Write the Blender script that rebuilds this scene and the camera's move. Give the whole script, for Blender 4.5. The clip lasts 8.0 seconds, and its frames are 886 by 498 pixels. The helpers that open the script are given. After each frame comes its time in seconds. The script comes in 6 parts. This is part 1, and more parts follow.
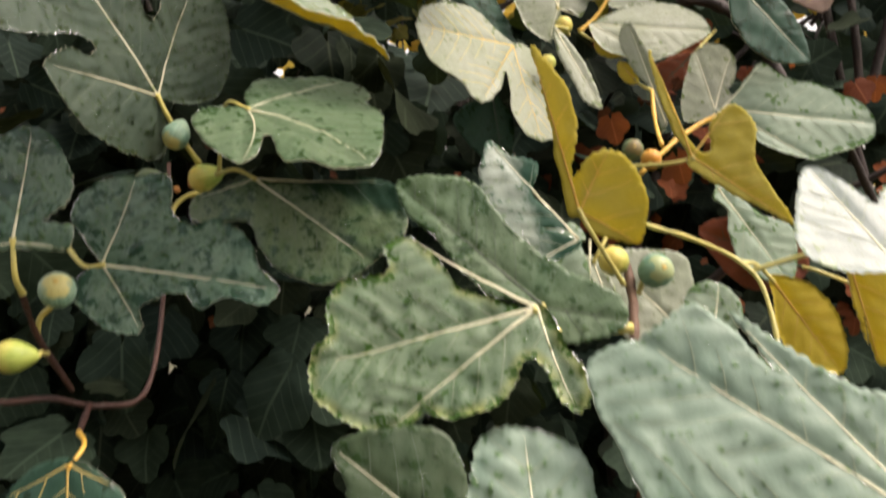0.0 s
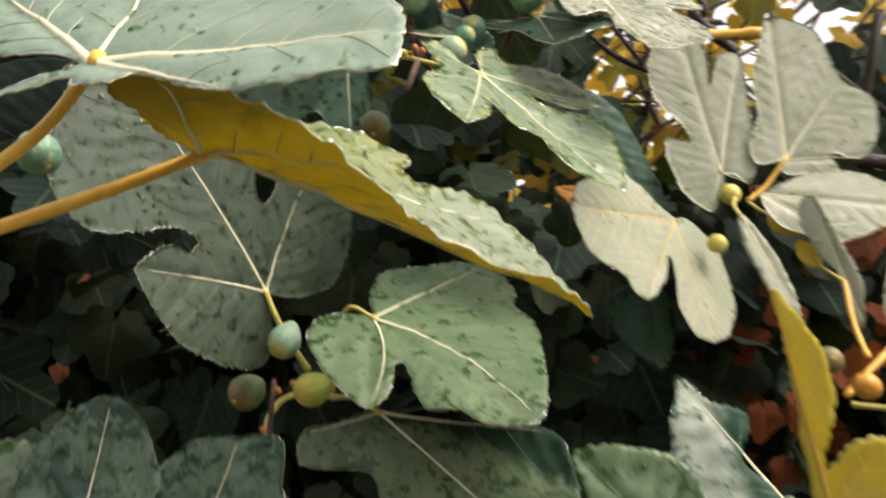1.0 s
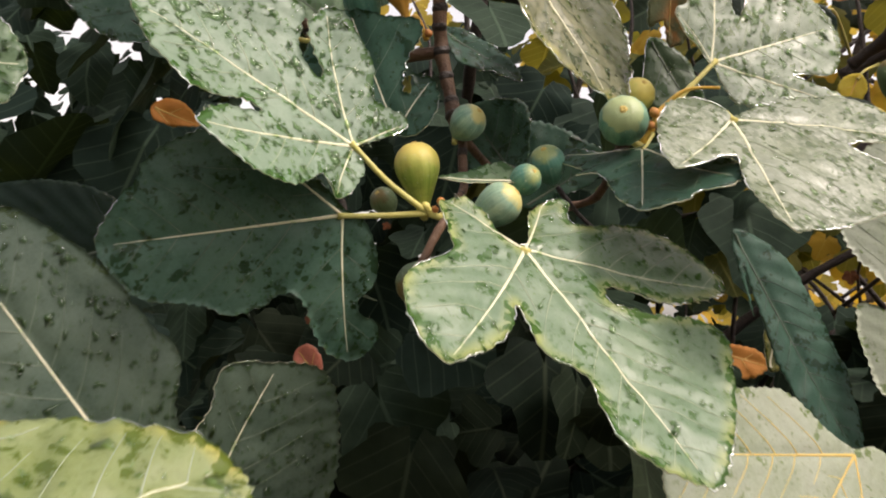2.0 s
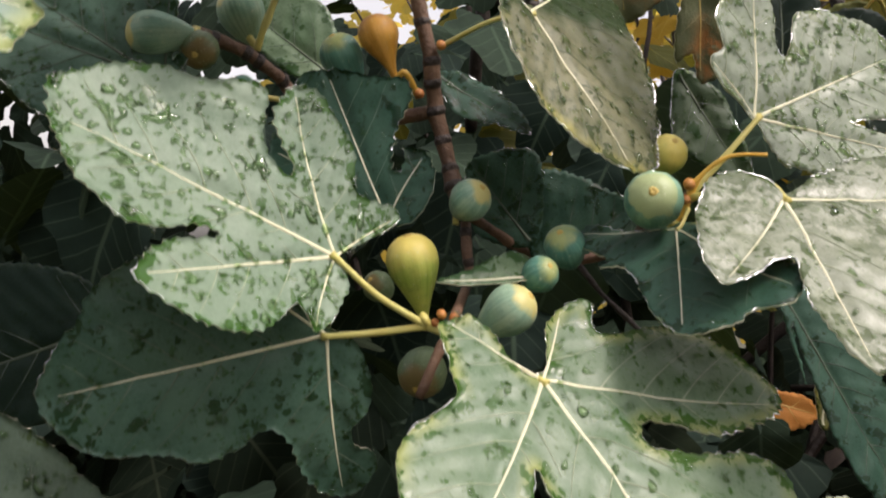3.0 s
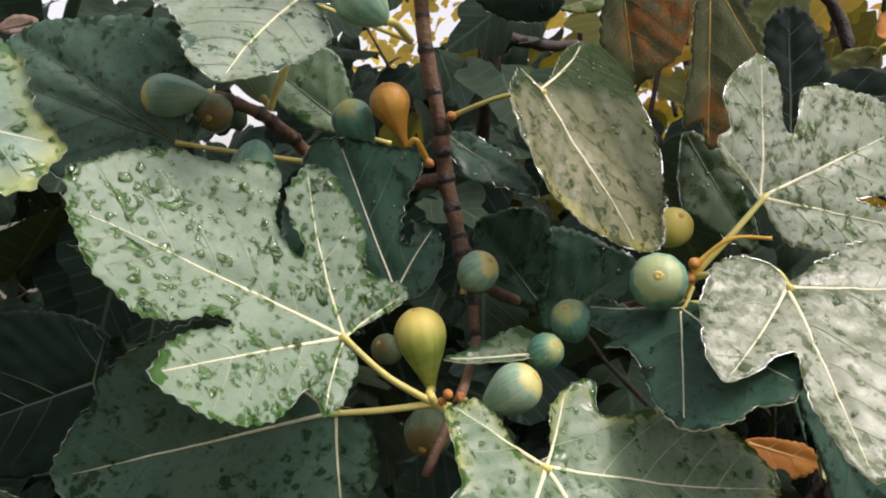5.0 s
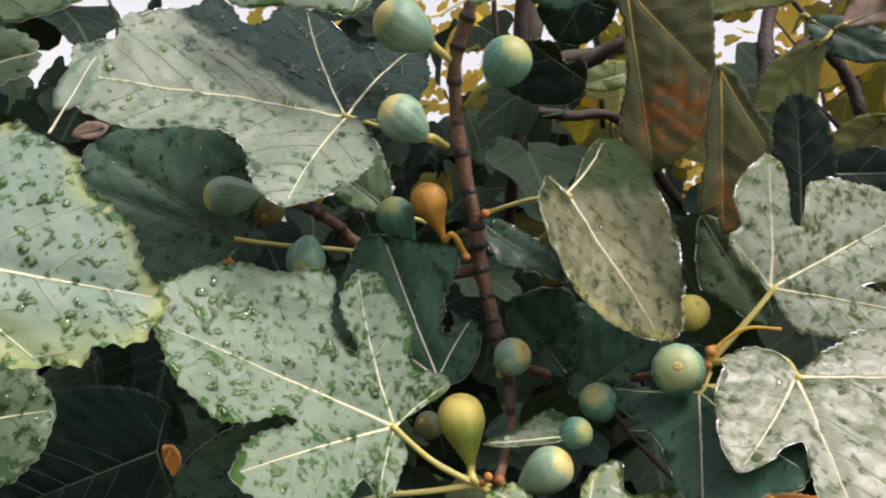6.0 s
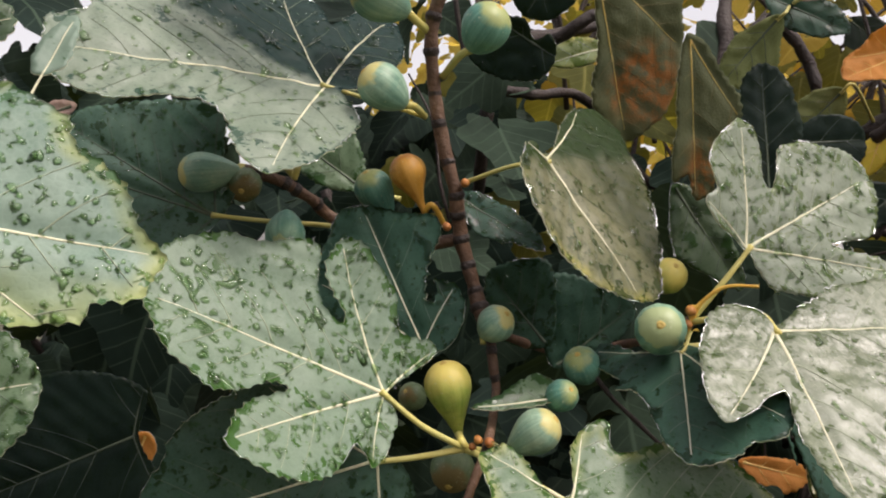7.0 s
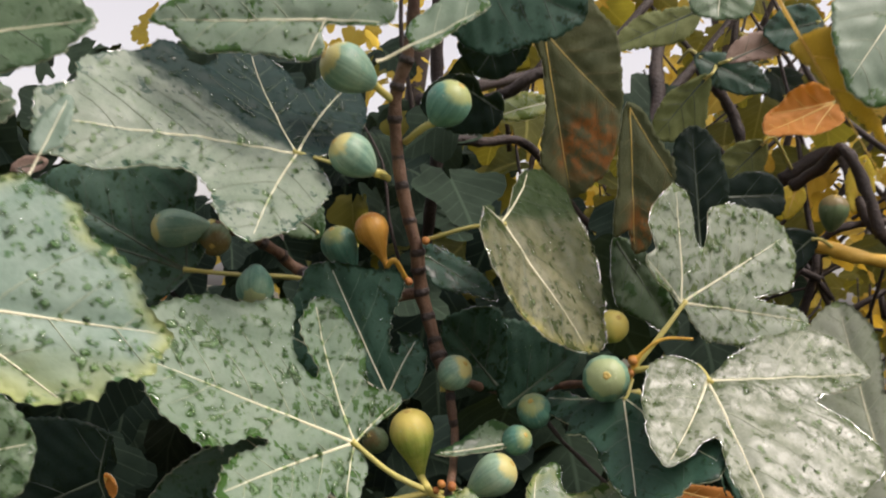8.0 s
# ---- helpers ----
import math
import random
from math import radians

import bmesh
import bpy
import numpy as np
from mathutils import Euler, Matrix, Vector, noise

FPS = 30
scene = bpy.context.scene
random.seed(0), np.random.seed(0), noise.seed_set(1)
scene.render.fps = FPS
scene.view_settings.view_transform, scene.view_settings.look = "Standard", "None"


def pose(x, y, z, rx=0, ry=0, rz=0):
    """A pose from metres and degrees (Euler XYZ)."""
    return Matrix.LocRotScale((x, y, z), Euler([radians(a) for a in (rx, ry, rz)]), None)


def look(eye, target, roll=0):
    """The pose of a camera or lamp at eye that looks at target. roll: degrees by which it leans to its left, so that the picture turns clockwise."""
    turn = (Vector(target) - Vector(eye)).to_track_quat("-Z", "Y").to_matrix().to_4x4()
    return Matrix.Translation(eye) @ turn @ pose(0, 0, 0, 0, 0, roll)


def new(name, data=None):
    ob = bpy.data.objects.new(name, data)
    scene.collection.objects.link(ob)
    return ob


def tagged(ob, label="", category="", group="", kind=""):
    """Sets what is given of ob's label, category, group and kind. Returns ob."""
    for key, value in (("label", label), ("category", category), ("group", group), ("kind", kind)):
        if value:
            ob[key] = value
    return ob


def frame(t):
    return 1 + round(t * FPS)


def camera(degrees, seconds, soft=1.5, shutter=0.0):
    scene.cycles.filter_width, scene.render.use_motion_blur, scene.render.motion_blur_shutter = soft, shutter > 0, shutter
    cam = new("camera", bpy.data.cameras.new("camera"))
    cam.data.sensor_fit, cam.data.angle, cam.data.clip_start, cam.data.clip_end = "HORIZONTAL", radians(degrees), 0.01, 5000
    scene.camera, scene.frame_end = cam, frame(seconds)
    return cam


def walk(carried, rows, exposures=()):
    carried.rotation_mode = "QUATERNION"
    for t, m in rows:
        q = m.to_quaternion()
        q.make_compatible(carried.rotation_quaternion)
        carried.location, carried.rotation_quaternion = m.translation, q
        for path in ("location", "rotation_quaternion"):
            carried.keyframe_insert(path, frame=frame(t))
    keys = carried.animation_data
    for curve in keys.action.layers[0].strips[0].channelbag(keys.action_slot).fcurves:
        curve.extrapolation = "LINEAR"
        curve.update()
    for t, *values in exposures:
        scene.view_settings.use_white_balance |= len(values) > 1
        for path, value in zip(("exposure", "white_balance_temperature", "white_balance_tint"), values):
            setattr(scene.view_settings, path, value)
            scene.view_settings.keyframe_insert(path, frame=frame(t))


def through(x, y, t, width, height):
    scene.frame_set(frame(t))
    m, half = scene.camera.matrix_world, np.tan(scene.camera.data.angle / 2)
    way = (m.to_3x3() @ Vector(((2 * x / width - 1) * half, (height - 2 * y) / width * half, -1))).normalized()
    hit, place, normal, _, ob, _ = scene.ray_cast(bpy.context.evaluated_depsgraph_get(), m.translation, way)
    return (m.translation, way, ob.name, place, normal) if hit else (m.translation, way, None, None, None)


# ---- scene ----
cam = camera(55.3, 8.0, soft=2.0, shutter=0.4)
PATH = [
    (0, (0.111, -0.053, 1.258), (-0.027, 1.941, 1.209), -0.1),
    (0.3, (0.075, -0.004, 1.311), (-0.041, 1.986, 1.35), 1.0),
    (0.5, (0.036, 0.029, 1.339), (-0.067, 2.024, 1.424), 1.8),
    (0.8, (0.002, 0.079, 1.373), (-0.19, 2.078, 1.513), 1.9),
    (1, (0.001, 0.136, 1.402), (-0.307, 2.105, 1.562), 2.6),
    (1.2, (0.001, 0.203, 1.433), (-0.44, 2.145, 1.62), 4.2),
    (1.5, (0.035, 0.296, 1.484), (-0.636, 2.169, 1.687), 6.0),
    (1.7, (0.105, 0.357, 1.527), (-0.737, 2.162, 1.703), 7.1),
    (1.8, (0.092, 0.4, 1.553), (-0.708, 2.202, 1.759), 7.2),
    (2, (0.086, 0.448, 1.606), (-0.722, 2.27, 1.779), 7.4),
    (2.2, (0.052, 0.484, 1.611), (-0.745, 2.31, 1.786), 7.6),
    (3.3, (0.046, 0.541, 1.759), (-0.793, 2.356, 1.785), 3.7),
    (3.5, (0.039, 0.549, 1.762), (-0.748, 2.387, 1.812), 3.8),
    (3.8, (0.045, 0.55, 1.766), (-0.747, 2.386, 1.849), 4.2),
    (4, (0.04, 0.548, 1.761), (-0.768, 2.375, 1.866), 4.6),
    (4.2, (0.031, 0.541, 1.769), (-0.774, 2.37, 1.843), 5.0),
    (5.3, (0.052, 0.5, 1.801), (-0.82, 2.3, 1.824), 5.6),
    (5.5, (0.05, 0.481, 1.815), (-0.834, 2.274, 1.852), 5.6),
    (5.8, (0.049, 0.463, 1.822), (-0.859, 2.242, 1.88), 5.3),
    (6, (0.062, 0.455, 1.841), (-0.846, 2.236, 1.908), 4.7),
    (6.3, (0.079, 0.451, 1.842), (-0.815, 2.242, 1.919), 4.0),
    (6.5, (0.069, 0.447, 1.832), (-0.803, 2.245, 1.917), 3.7),
    (6.8, (0.053, 0.457, 1.82), (-0.783, 2.261, 1.895), 3.4),
    (7, (0.044, 0.445, 1.816), (-0.767, 2.271, 1.884), 3.2),
    (7.3, (0.068, 0.445, 1.828), (-0.706, 2.291, 1.899), 3.1),
    (7.5, (0.069, 0.439, 1.84), (-0.661, 2.299, 1.921), 3.1),
    (7.8, (0.05, 0.417, 1.837), (-0.645, 2.277, 1.936), 3.0),
    (8, (0.039, 0.384, 1.847), (-0.625, 2.267, 1.961), 3.1),
]
walk(cam, [(t, look(eye, target, roll)) for t, eye, target, roll in PATH], exposures=((0.0, 0.65, 7450, 18.5), (1.2, 0.68, 7450, 18.5), (2.0, 0.38, 7250, 18.5), (3.5, 0.22, 6900, 18.5), (5.5, 0.19, 6850, 19.0), (8.0, 0.06, 7000, 19.0)))

# ---------------------------------------------------------------- world and light
SUN_UP, SUN_ROUND = 60.0, 98.0
world = bpy.data.worlds.new("sky")
scene.world = world
world.use_nodes = True
wn = world.node_tree.nodes
wn.clear()
sky = wn.new("ShaderNodeTexSky")
sky.sky_type = "NISHITA"
sky.sun_disc = False
sky.sun_elevation, sky.sun_rotation = radians(SUN_UP), radians(SUN_ROUND)
sky.air_density, sky.dust_density, sky.ozone_density = 1.2, 4.0, 1.0
wbg = wn.new("ShaderNodeBackground")
wbg.inputs["Strength"].default_value = 0.22
wout = wn.new("ShaderNodeOutputWorld")
grey = wn.new("ShaderNodeHueSaturation")  # overcast: a white sky
grey.inputs["Saturation"].default_value = 0.25
world.node_tree.links.new(sky.outputs[0], grey.inputs["Color"])
world.node_tree.links.new(grey.outputs[0], wbg.inputs[0])
world.node_tree.links.new(wbg.outputs[0], wout.inputs[0])
sun_data = bpy.data.lights.new("sun", "SUN")
sun_data.energy, sun_data.angle, sun_data.color = 1.6, radians(14), (1.0, 0.97, 0.92)
sun = new("sun", sun_data)
az = radians(SUN_ROUND)
sun.matrix_world = look((math.sin(az) * 5, math.cos(az) * 5, 5 * math.tan(radians(SUN_UP))), (0, 0, 0))


# ---------------------------------------------------------------- materials
class Tree:
    """Short hand for a node material."""

    def __init__(self, name):
        self.mat = bpy.data.materials.new(name)
        self.mat.use_nodes = True
        self.t = self.mat.node_tree
        self.t.nodes.clear()
        self.out = self.n("ShaderNodeOutputMaterial")
        self.co = self.n("ShaderNodeTexCoord").outputs["Object"]
        info = self.n("ShaderNodeObjectInfo")
        self.rnd = info.outputs["Random"]
        shift = self.n("ShaderNodeVectorMath", operation="MULTIPLY_ADD")
        self.l(self.rnd, shift.inputs[0])
        shift.inputs[1].default_value = (7.3, 3.1, 5.7)
        self.l(self.co, shift.inputs[2])
        self.pos = shift.outputs[0]

    def n(self, kind, **kw):
        node = self.t.nodes.new(kind)
        if "operation" in kw:
            node.operation = kw["operation"]
        if "blend_type" in kw:
            node.blend_type = kw["blend_type"]
        if "feature" in kw:
            node.feature = kw["feature"]
        if "data_type" in kw:
            node.data_type = kw["data_type"]
        return node

    def l(self, a, b):
        self.t.links.new(a, b)

    def noise(self, scale, detail=3.0, rough=0.55, vec=None):
        node = self.n("ShaderNodeTexNoise")
        node.inputs["Scale"].default_value, node.inputs["Detail"].default_value, node.inputs["Roughness"].default_value = scale, detail, rough
        self.l(vec or self.pos, node.inputs["Vector"])
        return node.outputs[0]

    def cells(self, scale):
        node = self.n("ShaderNodeTexVoronoi", feature="DISTANCE_TO_EDGE")
        node.inputs["Scale"].default_value = scale
        self.l(self.pos, node.inputs["Vector"])
        return node.outputs["Distance"]

    def flakes(self, scale):
        """Small angular fields, each with a value of its own."""
        node = self.n("ShaderNodeTexVoronoi", feature="F1")
        node.inputs["Scale"].default_value = scale
        warp = self.n("ShaderNodeVectorMath", operation="MULTIPLY_ADD")
        fuzz = self.n("ShaderNodeTexNoise")
        fuzz.inputs["Scale"].default_value = scale * 1.5
        self.l(self.pos, fuzz.inputs["Vector"])
        self.l(fuzz.outputs["Color"], warp.inputs[0])
        warp.inputs[1].default_value = (1.2 / scale, 1.2 / scale, 0.0)
        self.l(self.pos, warp.inputs[2])
        self.l(warp.outputs[0], node.inputs["Vector"])
        return node.outputs["Color"]

    def ramp(self, fac, stops):
        node = self.n("ShaderNodeValToRGB")
        ramp = node.color_ramp
        while len(ramp.elements) < len(stops):
            ramp.elements.new(0.5)
        for el, (p, c) in zip(ramp.elements, stops):
            el.position = p
            el.color = (c, c, c, 1) if isinstance(c, (int, float)) else (*c, 1)
        self.l(fac, node.inputs[0])
        return node.outputs[0]

    def mix(self, fac, a, b, blend="MIX"):
        node = self.n("ShaderNodeMix", data_type="RGBA", blend_type=blend)
        for sock, v in ((node.inputs[0], fac), (node.inputs[6], a), (node.inputs[7], b)):
            if isinstance(v, (int, float)):
                sock.default_value = v
            elif isinstance(v, tuple):
                sock.default_value = (*v, 1)
            else:
                self.l(v, sock)
        return node.outputs[2]

    def bump(self, height, strength, dist):
        node = self.n("ShaderNodeBump")
        node.inputs["Strength"].default_value, node.inputs["Distance"].default_value = strength, dist
        self.l(height, node.inputs["Height"])
        return node.outputs[0]

    def surface(self, color, rough, normal=None, through=0.0, glow=(0.3, 0.35, 0.05), spec=0.5, coat=0.0):
        p = self.n("ShaderNodeBsdfPrincipled")
        for sock, v in ((p.inputs["Base Color"], color), (p.inputs["Roughness"], rough), (p.inputs["Specular IOR Level"], spec), (p.inputs["Coat Weight"], coat)):
            if isinstance(v, (int, float)):
                sock.default_value = v
            elif isinstance(v, tuple):
                sock.default_value = (*v, 1)
            else:
                self.l(v, sock)
        p.inputs["Coat Roughness"].default_value = 0.12
        if normal is not None:
            self.l(normal, p.inputs["Normal"])
            self.l(normal, p.inputs["Coat Normal"])
        last = p.outputs[0]
        if through:
            tr = self.n("ShaderNodeBsdfTranslucent")
            tr.inputs[0].default_value = (*glow, 1)
            mx = self.n("ShaderNodeMixShader")
            mx.inputs[0].default_value = through
            self.l(last, mx.inputs[1])
            self.l(tr.outputs[0], mx.inputs[2])
            last = mx.outputs[0]
        self.l(last, self.out.inputs[0])
        return self.mat


def leaf_upper(name, dry, green, wet, wet_from, gloss, specks=0.60, spec=0.4, through=0.14, glow=(0.22, 0.30, 0.04), coat=0.0, edge=0.10, zone=None, sere=None, wash=None):
    """The upper side of a fig leaf: dull waxy green with a pale bloom, deep green where a film of water has run in between the small veins, most of all along the margin."""
    m = Tree(name)
    broad, fine = m.noise(16, 4), m.noise(150, 3, 0.7)
    col = m.mix(m.ramp(broad, [(0.32, 0.0), (0.68, 1.0)]), green, dry)
    col = m.mix(m.ramp(fine, [(0.35, 0.0), (0.75, 0.35)]), col, tuple(min(1, 1.25 * c) for c in dry))
    net = m.cells(260)
    col = m.mix(m.ramp(net, [(0.0, 0.25), (0.10, 0.0)]), col, tuple(min(1, 1.25 * c + 0.02) for c in dry))
    rim = m.n("ShaderNodeAttribute")
    rim.attribute_name = "shore"
    if sere:  # a yellowing margin, broken up
        fade = m.mix(1.0, m.ramp(rim.outputs["Fac"], [(0.10, 0.0), (0.8, 0.70)]), m.ramp(m.noise(22, 3), [(0.36, 0.0), (0.54, 1.0)]), "MULTIPLY")
        col = m.mix(fade, col, sere)

    def side(way, noisy):
        """How far a point lies to one side of the blade, unevenly, plus 0.1."""
        dot = m.n("ShaderNodeVectorMath", operation="DOT_PRODUCT")
        m.l(m.co, dot.inputs[0])
        dot.inputs[1].default_value = (way[0], way[1], 0)
        line = m.n("ShaderNodeMath", operation="MULTIPLY_ADD")
        m.l(m.noise(28, 4, 0.6), line.inputs[0])
        line.inputs[1].default_value = noisy
        m.l(dot.outputs["Value"], line.inputs[2])
        shift = m.n("ShaderNodeMath", operation="ADD")
        m.l(line.outputs[0], shift.inputs[0])
        shift.inputs[1].default_value = 0.1
        return shift.outputs[0]

    if wash:  # one side of the blade takes another colour
        col = m.mix(m.ramp(side(wash, 0.03), [(0.1 + wash[2], 0.0), (0.1 + wash[3], 0.85)]), col, wash[4])
    pool = m.n("ShaderNodeMath", operation="MULTIPLY_ADD")
    m.l(rim.outputs["Fac"], pool.inputs[0])
    pool.inputs[1].default_value = edge
    m.l(m.mix(0.20, m.noise(46, 5, 0.62), m.flakes(170)), pool.inputs[2])
    film = m.ramp(pool.outputs[0], [(wet_from, 0.0), (wet_from + 0.018, 0.92)])
    run = m.n("ShaderNodeMapping")  # the flecks are drawn out the way the water runs
    run.inputs["Scale"].default_value = (1.0, 1.7, 1.0)
    m.l(m.pos, run.inputs["Vector"])
    fleck = m.mix(0.30, m.noise(150, 2, 0.5, run.outputs[0]), m.flakes(330))
    speck = m.ramp(fleck, [(specks, 0.0), (specks + 0.06, 0.70)])
    patch = m.ramp(m.noise(13, 2), [(0.34, 0.30), (0.54, 1.0)])
    film = m.mix(1.0, film, m.mix(1.0, speck, patch, "MULTIPLY"), "LIGHTEN")
    col = m.mix(film, col, wet)
    rough = m.mix(film, m.ramp(fine, [(0.3, gloss + 0.14), (0.7, gloss)]), (0.25, 0.25, 0.25))
    relief = m.mix(0.35, m.noise(60, 4), m.ramp(net, [(0.0, 0.0), (0.25, 1.0)]))
    relief = m.mix(0.6, relief, film)
    sheen = spec
    if zone:  # one side of the blade goes deep and dull; on some leaves painted shade
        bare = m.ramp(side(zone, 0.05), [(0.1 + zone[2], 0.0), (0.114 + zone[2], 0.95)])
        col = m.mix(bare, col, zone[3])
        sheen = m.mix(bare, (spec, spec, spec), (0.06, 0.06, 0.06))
    return m.surface(col, rough, m.bump(relief, 0.32, 0.0009), through=through, glow=glow, spec=sheen, coat=coat)


def leaf_under(name, base, dark, rust=None, at=None, through=0.35, glow=(0.45, 0.36, 0.03)):
    m = Tree(name)
    col = m.mix(m.ramp(m.noise(14, 4), [(0.3, 0.0), (0.7, 1.0)]), dark, base)
    net = m.cells(300)
    col = m.mix(m.ramp(net, [(0.0, 0.4), (0.12, 0.0)]), col, tuple(min(1, 1.35 * c) for c in base))
    if rust:
        spots = m.ramp(m.noise(70, 5, 0.7), [(0.43, 0.0), (0.58, 0.9)])
        if at:  # a withered patch at one place of the blade
            away = m.n("ShaderNodeVectorMath", operation="DISTANCE")
            m.l(m.co, away.inputs[0])
            away.inputs[1].default_value = (*at, 0)
            ragged = m.n("ShaderNodeMath", operation="MULTIPLY_ADD")
            m.l(m.noise(30, 4), ragged.inputs[0])
            ragged.inputs[1].default_value = -0.035
            m.l(away.outputs["Value"], ragged.inputs[2])
            spots = m.mix(1.0, spots, m.ramp(ragged.outputs[0], [(0.008, 1.0), (0.030, 0.0)]), "MULTIPLY")
        col = m.mix(spots, col, rust)
    relief = m.mix(0.5, m.ramp(net, [(0.0, 1.0), (0.15, 0.0)]), m.noise(80, 3))
    return m.surface(col, 0.62, m.bump(relief, 0.5, 0.001), through=through, glow=glow, spec=0.3)


def plain(name, a, b, scale, rough, bump=0.4, dist=0.001, through=0.0, coat=0.0, glow=(0.4, 0.4, 0.1)):
    m = Tree(name)
    n1, n2 = m.noise(scale, 4), m.noise(scale * 7, 3, 0.7)
    col = m.mix(m.ramp(n1, [(0.3, 0.0), (0.7, 1.0)]), a, b)
    col = m.mix(m.ramp(n2, [(0.4, 0.0), (0.8, 0.3)]), col, tuple(0.5 * c for c in a))
    return m.surface(col, rough, m.bump(n2, bump, dist), through=through, coat=coat, glow=glow)


UP = {
    "sage": leaf_upper("leaf_sage", (0.190, 0.258, 0.182), (0.126, 0.198, 0.130), (0.030, 0.098, 0.012), 0.608, 0.42, 0.69, edge=0.13),
    "soft": leaf_upper("leaf_soft_mint", (0.205, 0.285, 0.220), (0.130, 0.215, 0.160), (0.07, 0.14, 0.08), 0.70, 0.40, 0.74),
    # margin yellows; the wash paints light coming through the lower side
    "dappled": leaf_upper("leaf_mint_yellow_lit", (0.205, 0.285, 0.220), (0.125, 0.215, 0.160), (0.05, 0.13, 0.05), 0.66, 0.40, 0.68, sere=(0.36, 0.40, 0.12), wash=(0.0, -1.0, 0.022, 0.058, (0.27, 0.32, 0.10))),
    "grey": leaf_upper("leaf_grey", (0.068, 0.098, 0.070), (0.040, 0.068, 0.050), (0.03, 0.05, 0.02), 0.66, 0.42, 0.64, 0.28),
    "khaki": leaf_upper("leaf_khaki", (0.188, 0.186, 0.104), (0.075, 0.085, 0.034), (0.026, 0.044, 0.010), 0.590, 0.30, 0.55, 0.5, edge=0.07, zone=(-1.0, 0.4, 0.015, (0.028, 0.050, 0.020)), sere=(0.34, 0.31, 0.05), wash=(0.35, 1.0, 0.055, 0.085, (0.052, 0.062, 0.022))),
    "rainy": leaf_upper("leaf_dark_mottled", (0.120, 0.190, 0.135), (0.034, 0.100, 0.060), (0.010, 0.050, 0.032), 0.545, 0.34, 0.53, 0.40, edge=0.05),
    # its zone is shade painted over one side of the blade
    "shaded": leaf_upper("leaf_half_shaded", (0.125, 0.170, 0.090), (0.042, 0.095, 0.040), (0.012, 0.048, 0.022), 0.555, 0.34, 0.54, 0.40, edge=0.05, zone=(-0.2, 1.0, 0.028, (0.010, 0.030, 0.020))),
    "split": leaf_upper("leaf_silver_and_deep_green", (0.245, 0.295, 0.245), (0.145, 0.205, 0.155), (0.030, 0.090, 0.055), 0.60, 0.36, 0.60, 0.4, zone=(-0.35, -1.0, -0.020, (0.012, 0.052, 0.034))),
    "mint": leaf_upper("leaf_mint", (0.160, 0.225, 0.140), (0.088, 0.155, 0.085), (0.026, 0.090, 0.010), 0.605, 0.36, 0.60, 0.45, edge=0.14, sere=(0.30, 0.33, 0.09)),
    "green": leaf_upper("leaf_green", (0.054, 0.084, 0.042), (0.028, 0.058, 0.028), (0.018, 0.050, 0.014), 0.60, 0.38, 0.60, 0.3),
    "teal": leaf_upper("leaf_blue_green", (0.078, 0.146, 0.106), (0.030, 0.088, 0.060), (0.014, 0.042, 0.018), 0.61, 0.36, 0.62, 0.28),
    "mid": leaf_upper("leaf_mid_green", (0.120, 0.180, 0.100), (0.044, 0.102, 0.042), (0.020, 0.062, 0.016), 0.585, 0.36, 0.585, 0.4, edge=0.08),
    # the dark zone puts shade on the upper side into the colour
    "shadowed": leaf_upper("leaf_half_shadowed", (0.190, 0.235, 0.175), (0.115, 0.165, 0.108), (0.020, 0.062, 0.036), 0.63, 0.38, 0.61, 0.4, through=0.03, zone=(-0.45, -1.0, 0.018, (0.006, 0.024, 0.022))),
    # these two are darker leaf copies, with shade and wetness put into the colour
    "black": leaf_upper("leaf_shade_black", (0.007, 0.019, 0.013), (0.003, 0.010, 0.008), (0.005, 0.014, 0.008), 0.60, 0.50, 0.62, 0.12),
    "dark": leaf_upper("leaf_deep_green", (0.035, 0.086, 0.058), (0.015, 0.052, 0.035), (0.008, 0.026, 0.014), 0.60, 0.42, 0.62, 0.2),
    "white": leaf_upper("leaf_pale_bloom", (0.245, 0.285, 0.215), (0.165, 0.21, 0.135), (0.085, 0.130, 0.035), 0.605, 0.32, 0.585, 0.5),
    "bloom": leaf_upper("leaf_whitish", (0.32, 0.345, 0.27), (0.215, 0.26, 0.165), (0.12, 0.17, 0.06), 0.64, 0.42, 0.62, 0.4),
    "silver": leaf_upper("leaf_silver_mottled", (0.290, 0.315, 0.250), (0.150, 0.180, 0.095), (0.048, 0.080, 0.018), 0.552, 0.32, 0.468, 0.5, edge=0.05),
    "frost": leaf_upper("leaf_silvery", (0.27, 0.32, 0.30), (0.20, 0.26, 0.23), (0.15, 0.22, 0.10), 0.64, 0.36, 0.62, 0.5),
    "lime": leaf_upper("leaf_yellow_green", (0.225, 0.280, 0.135), (0.15, 0.20, 0.060), (0.06, 0.11, 0.014), 0.59, 0.36, 0.59, through=0.30, glow=(0.50, 0.50, 0.10), sere=(0.45, 0.38, 0.05), wash=(1.0, -0.4, 0.08, 0.16, (0.24, 0.31, 0.25))),
    "thin": leaf_upper("leaf_thin_yellow", (0.36, 0.36, 0.14), (0.28, 0.29, 0.08), (0.10, 0.15, 0.02), 0.62, 0.36, 0.62, through=0.6, glow=(0.9, 0.75, 0.14)),
}
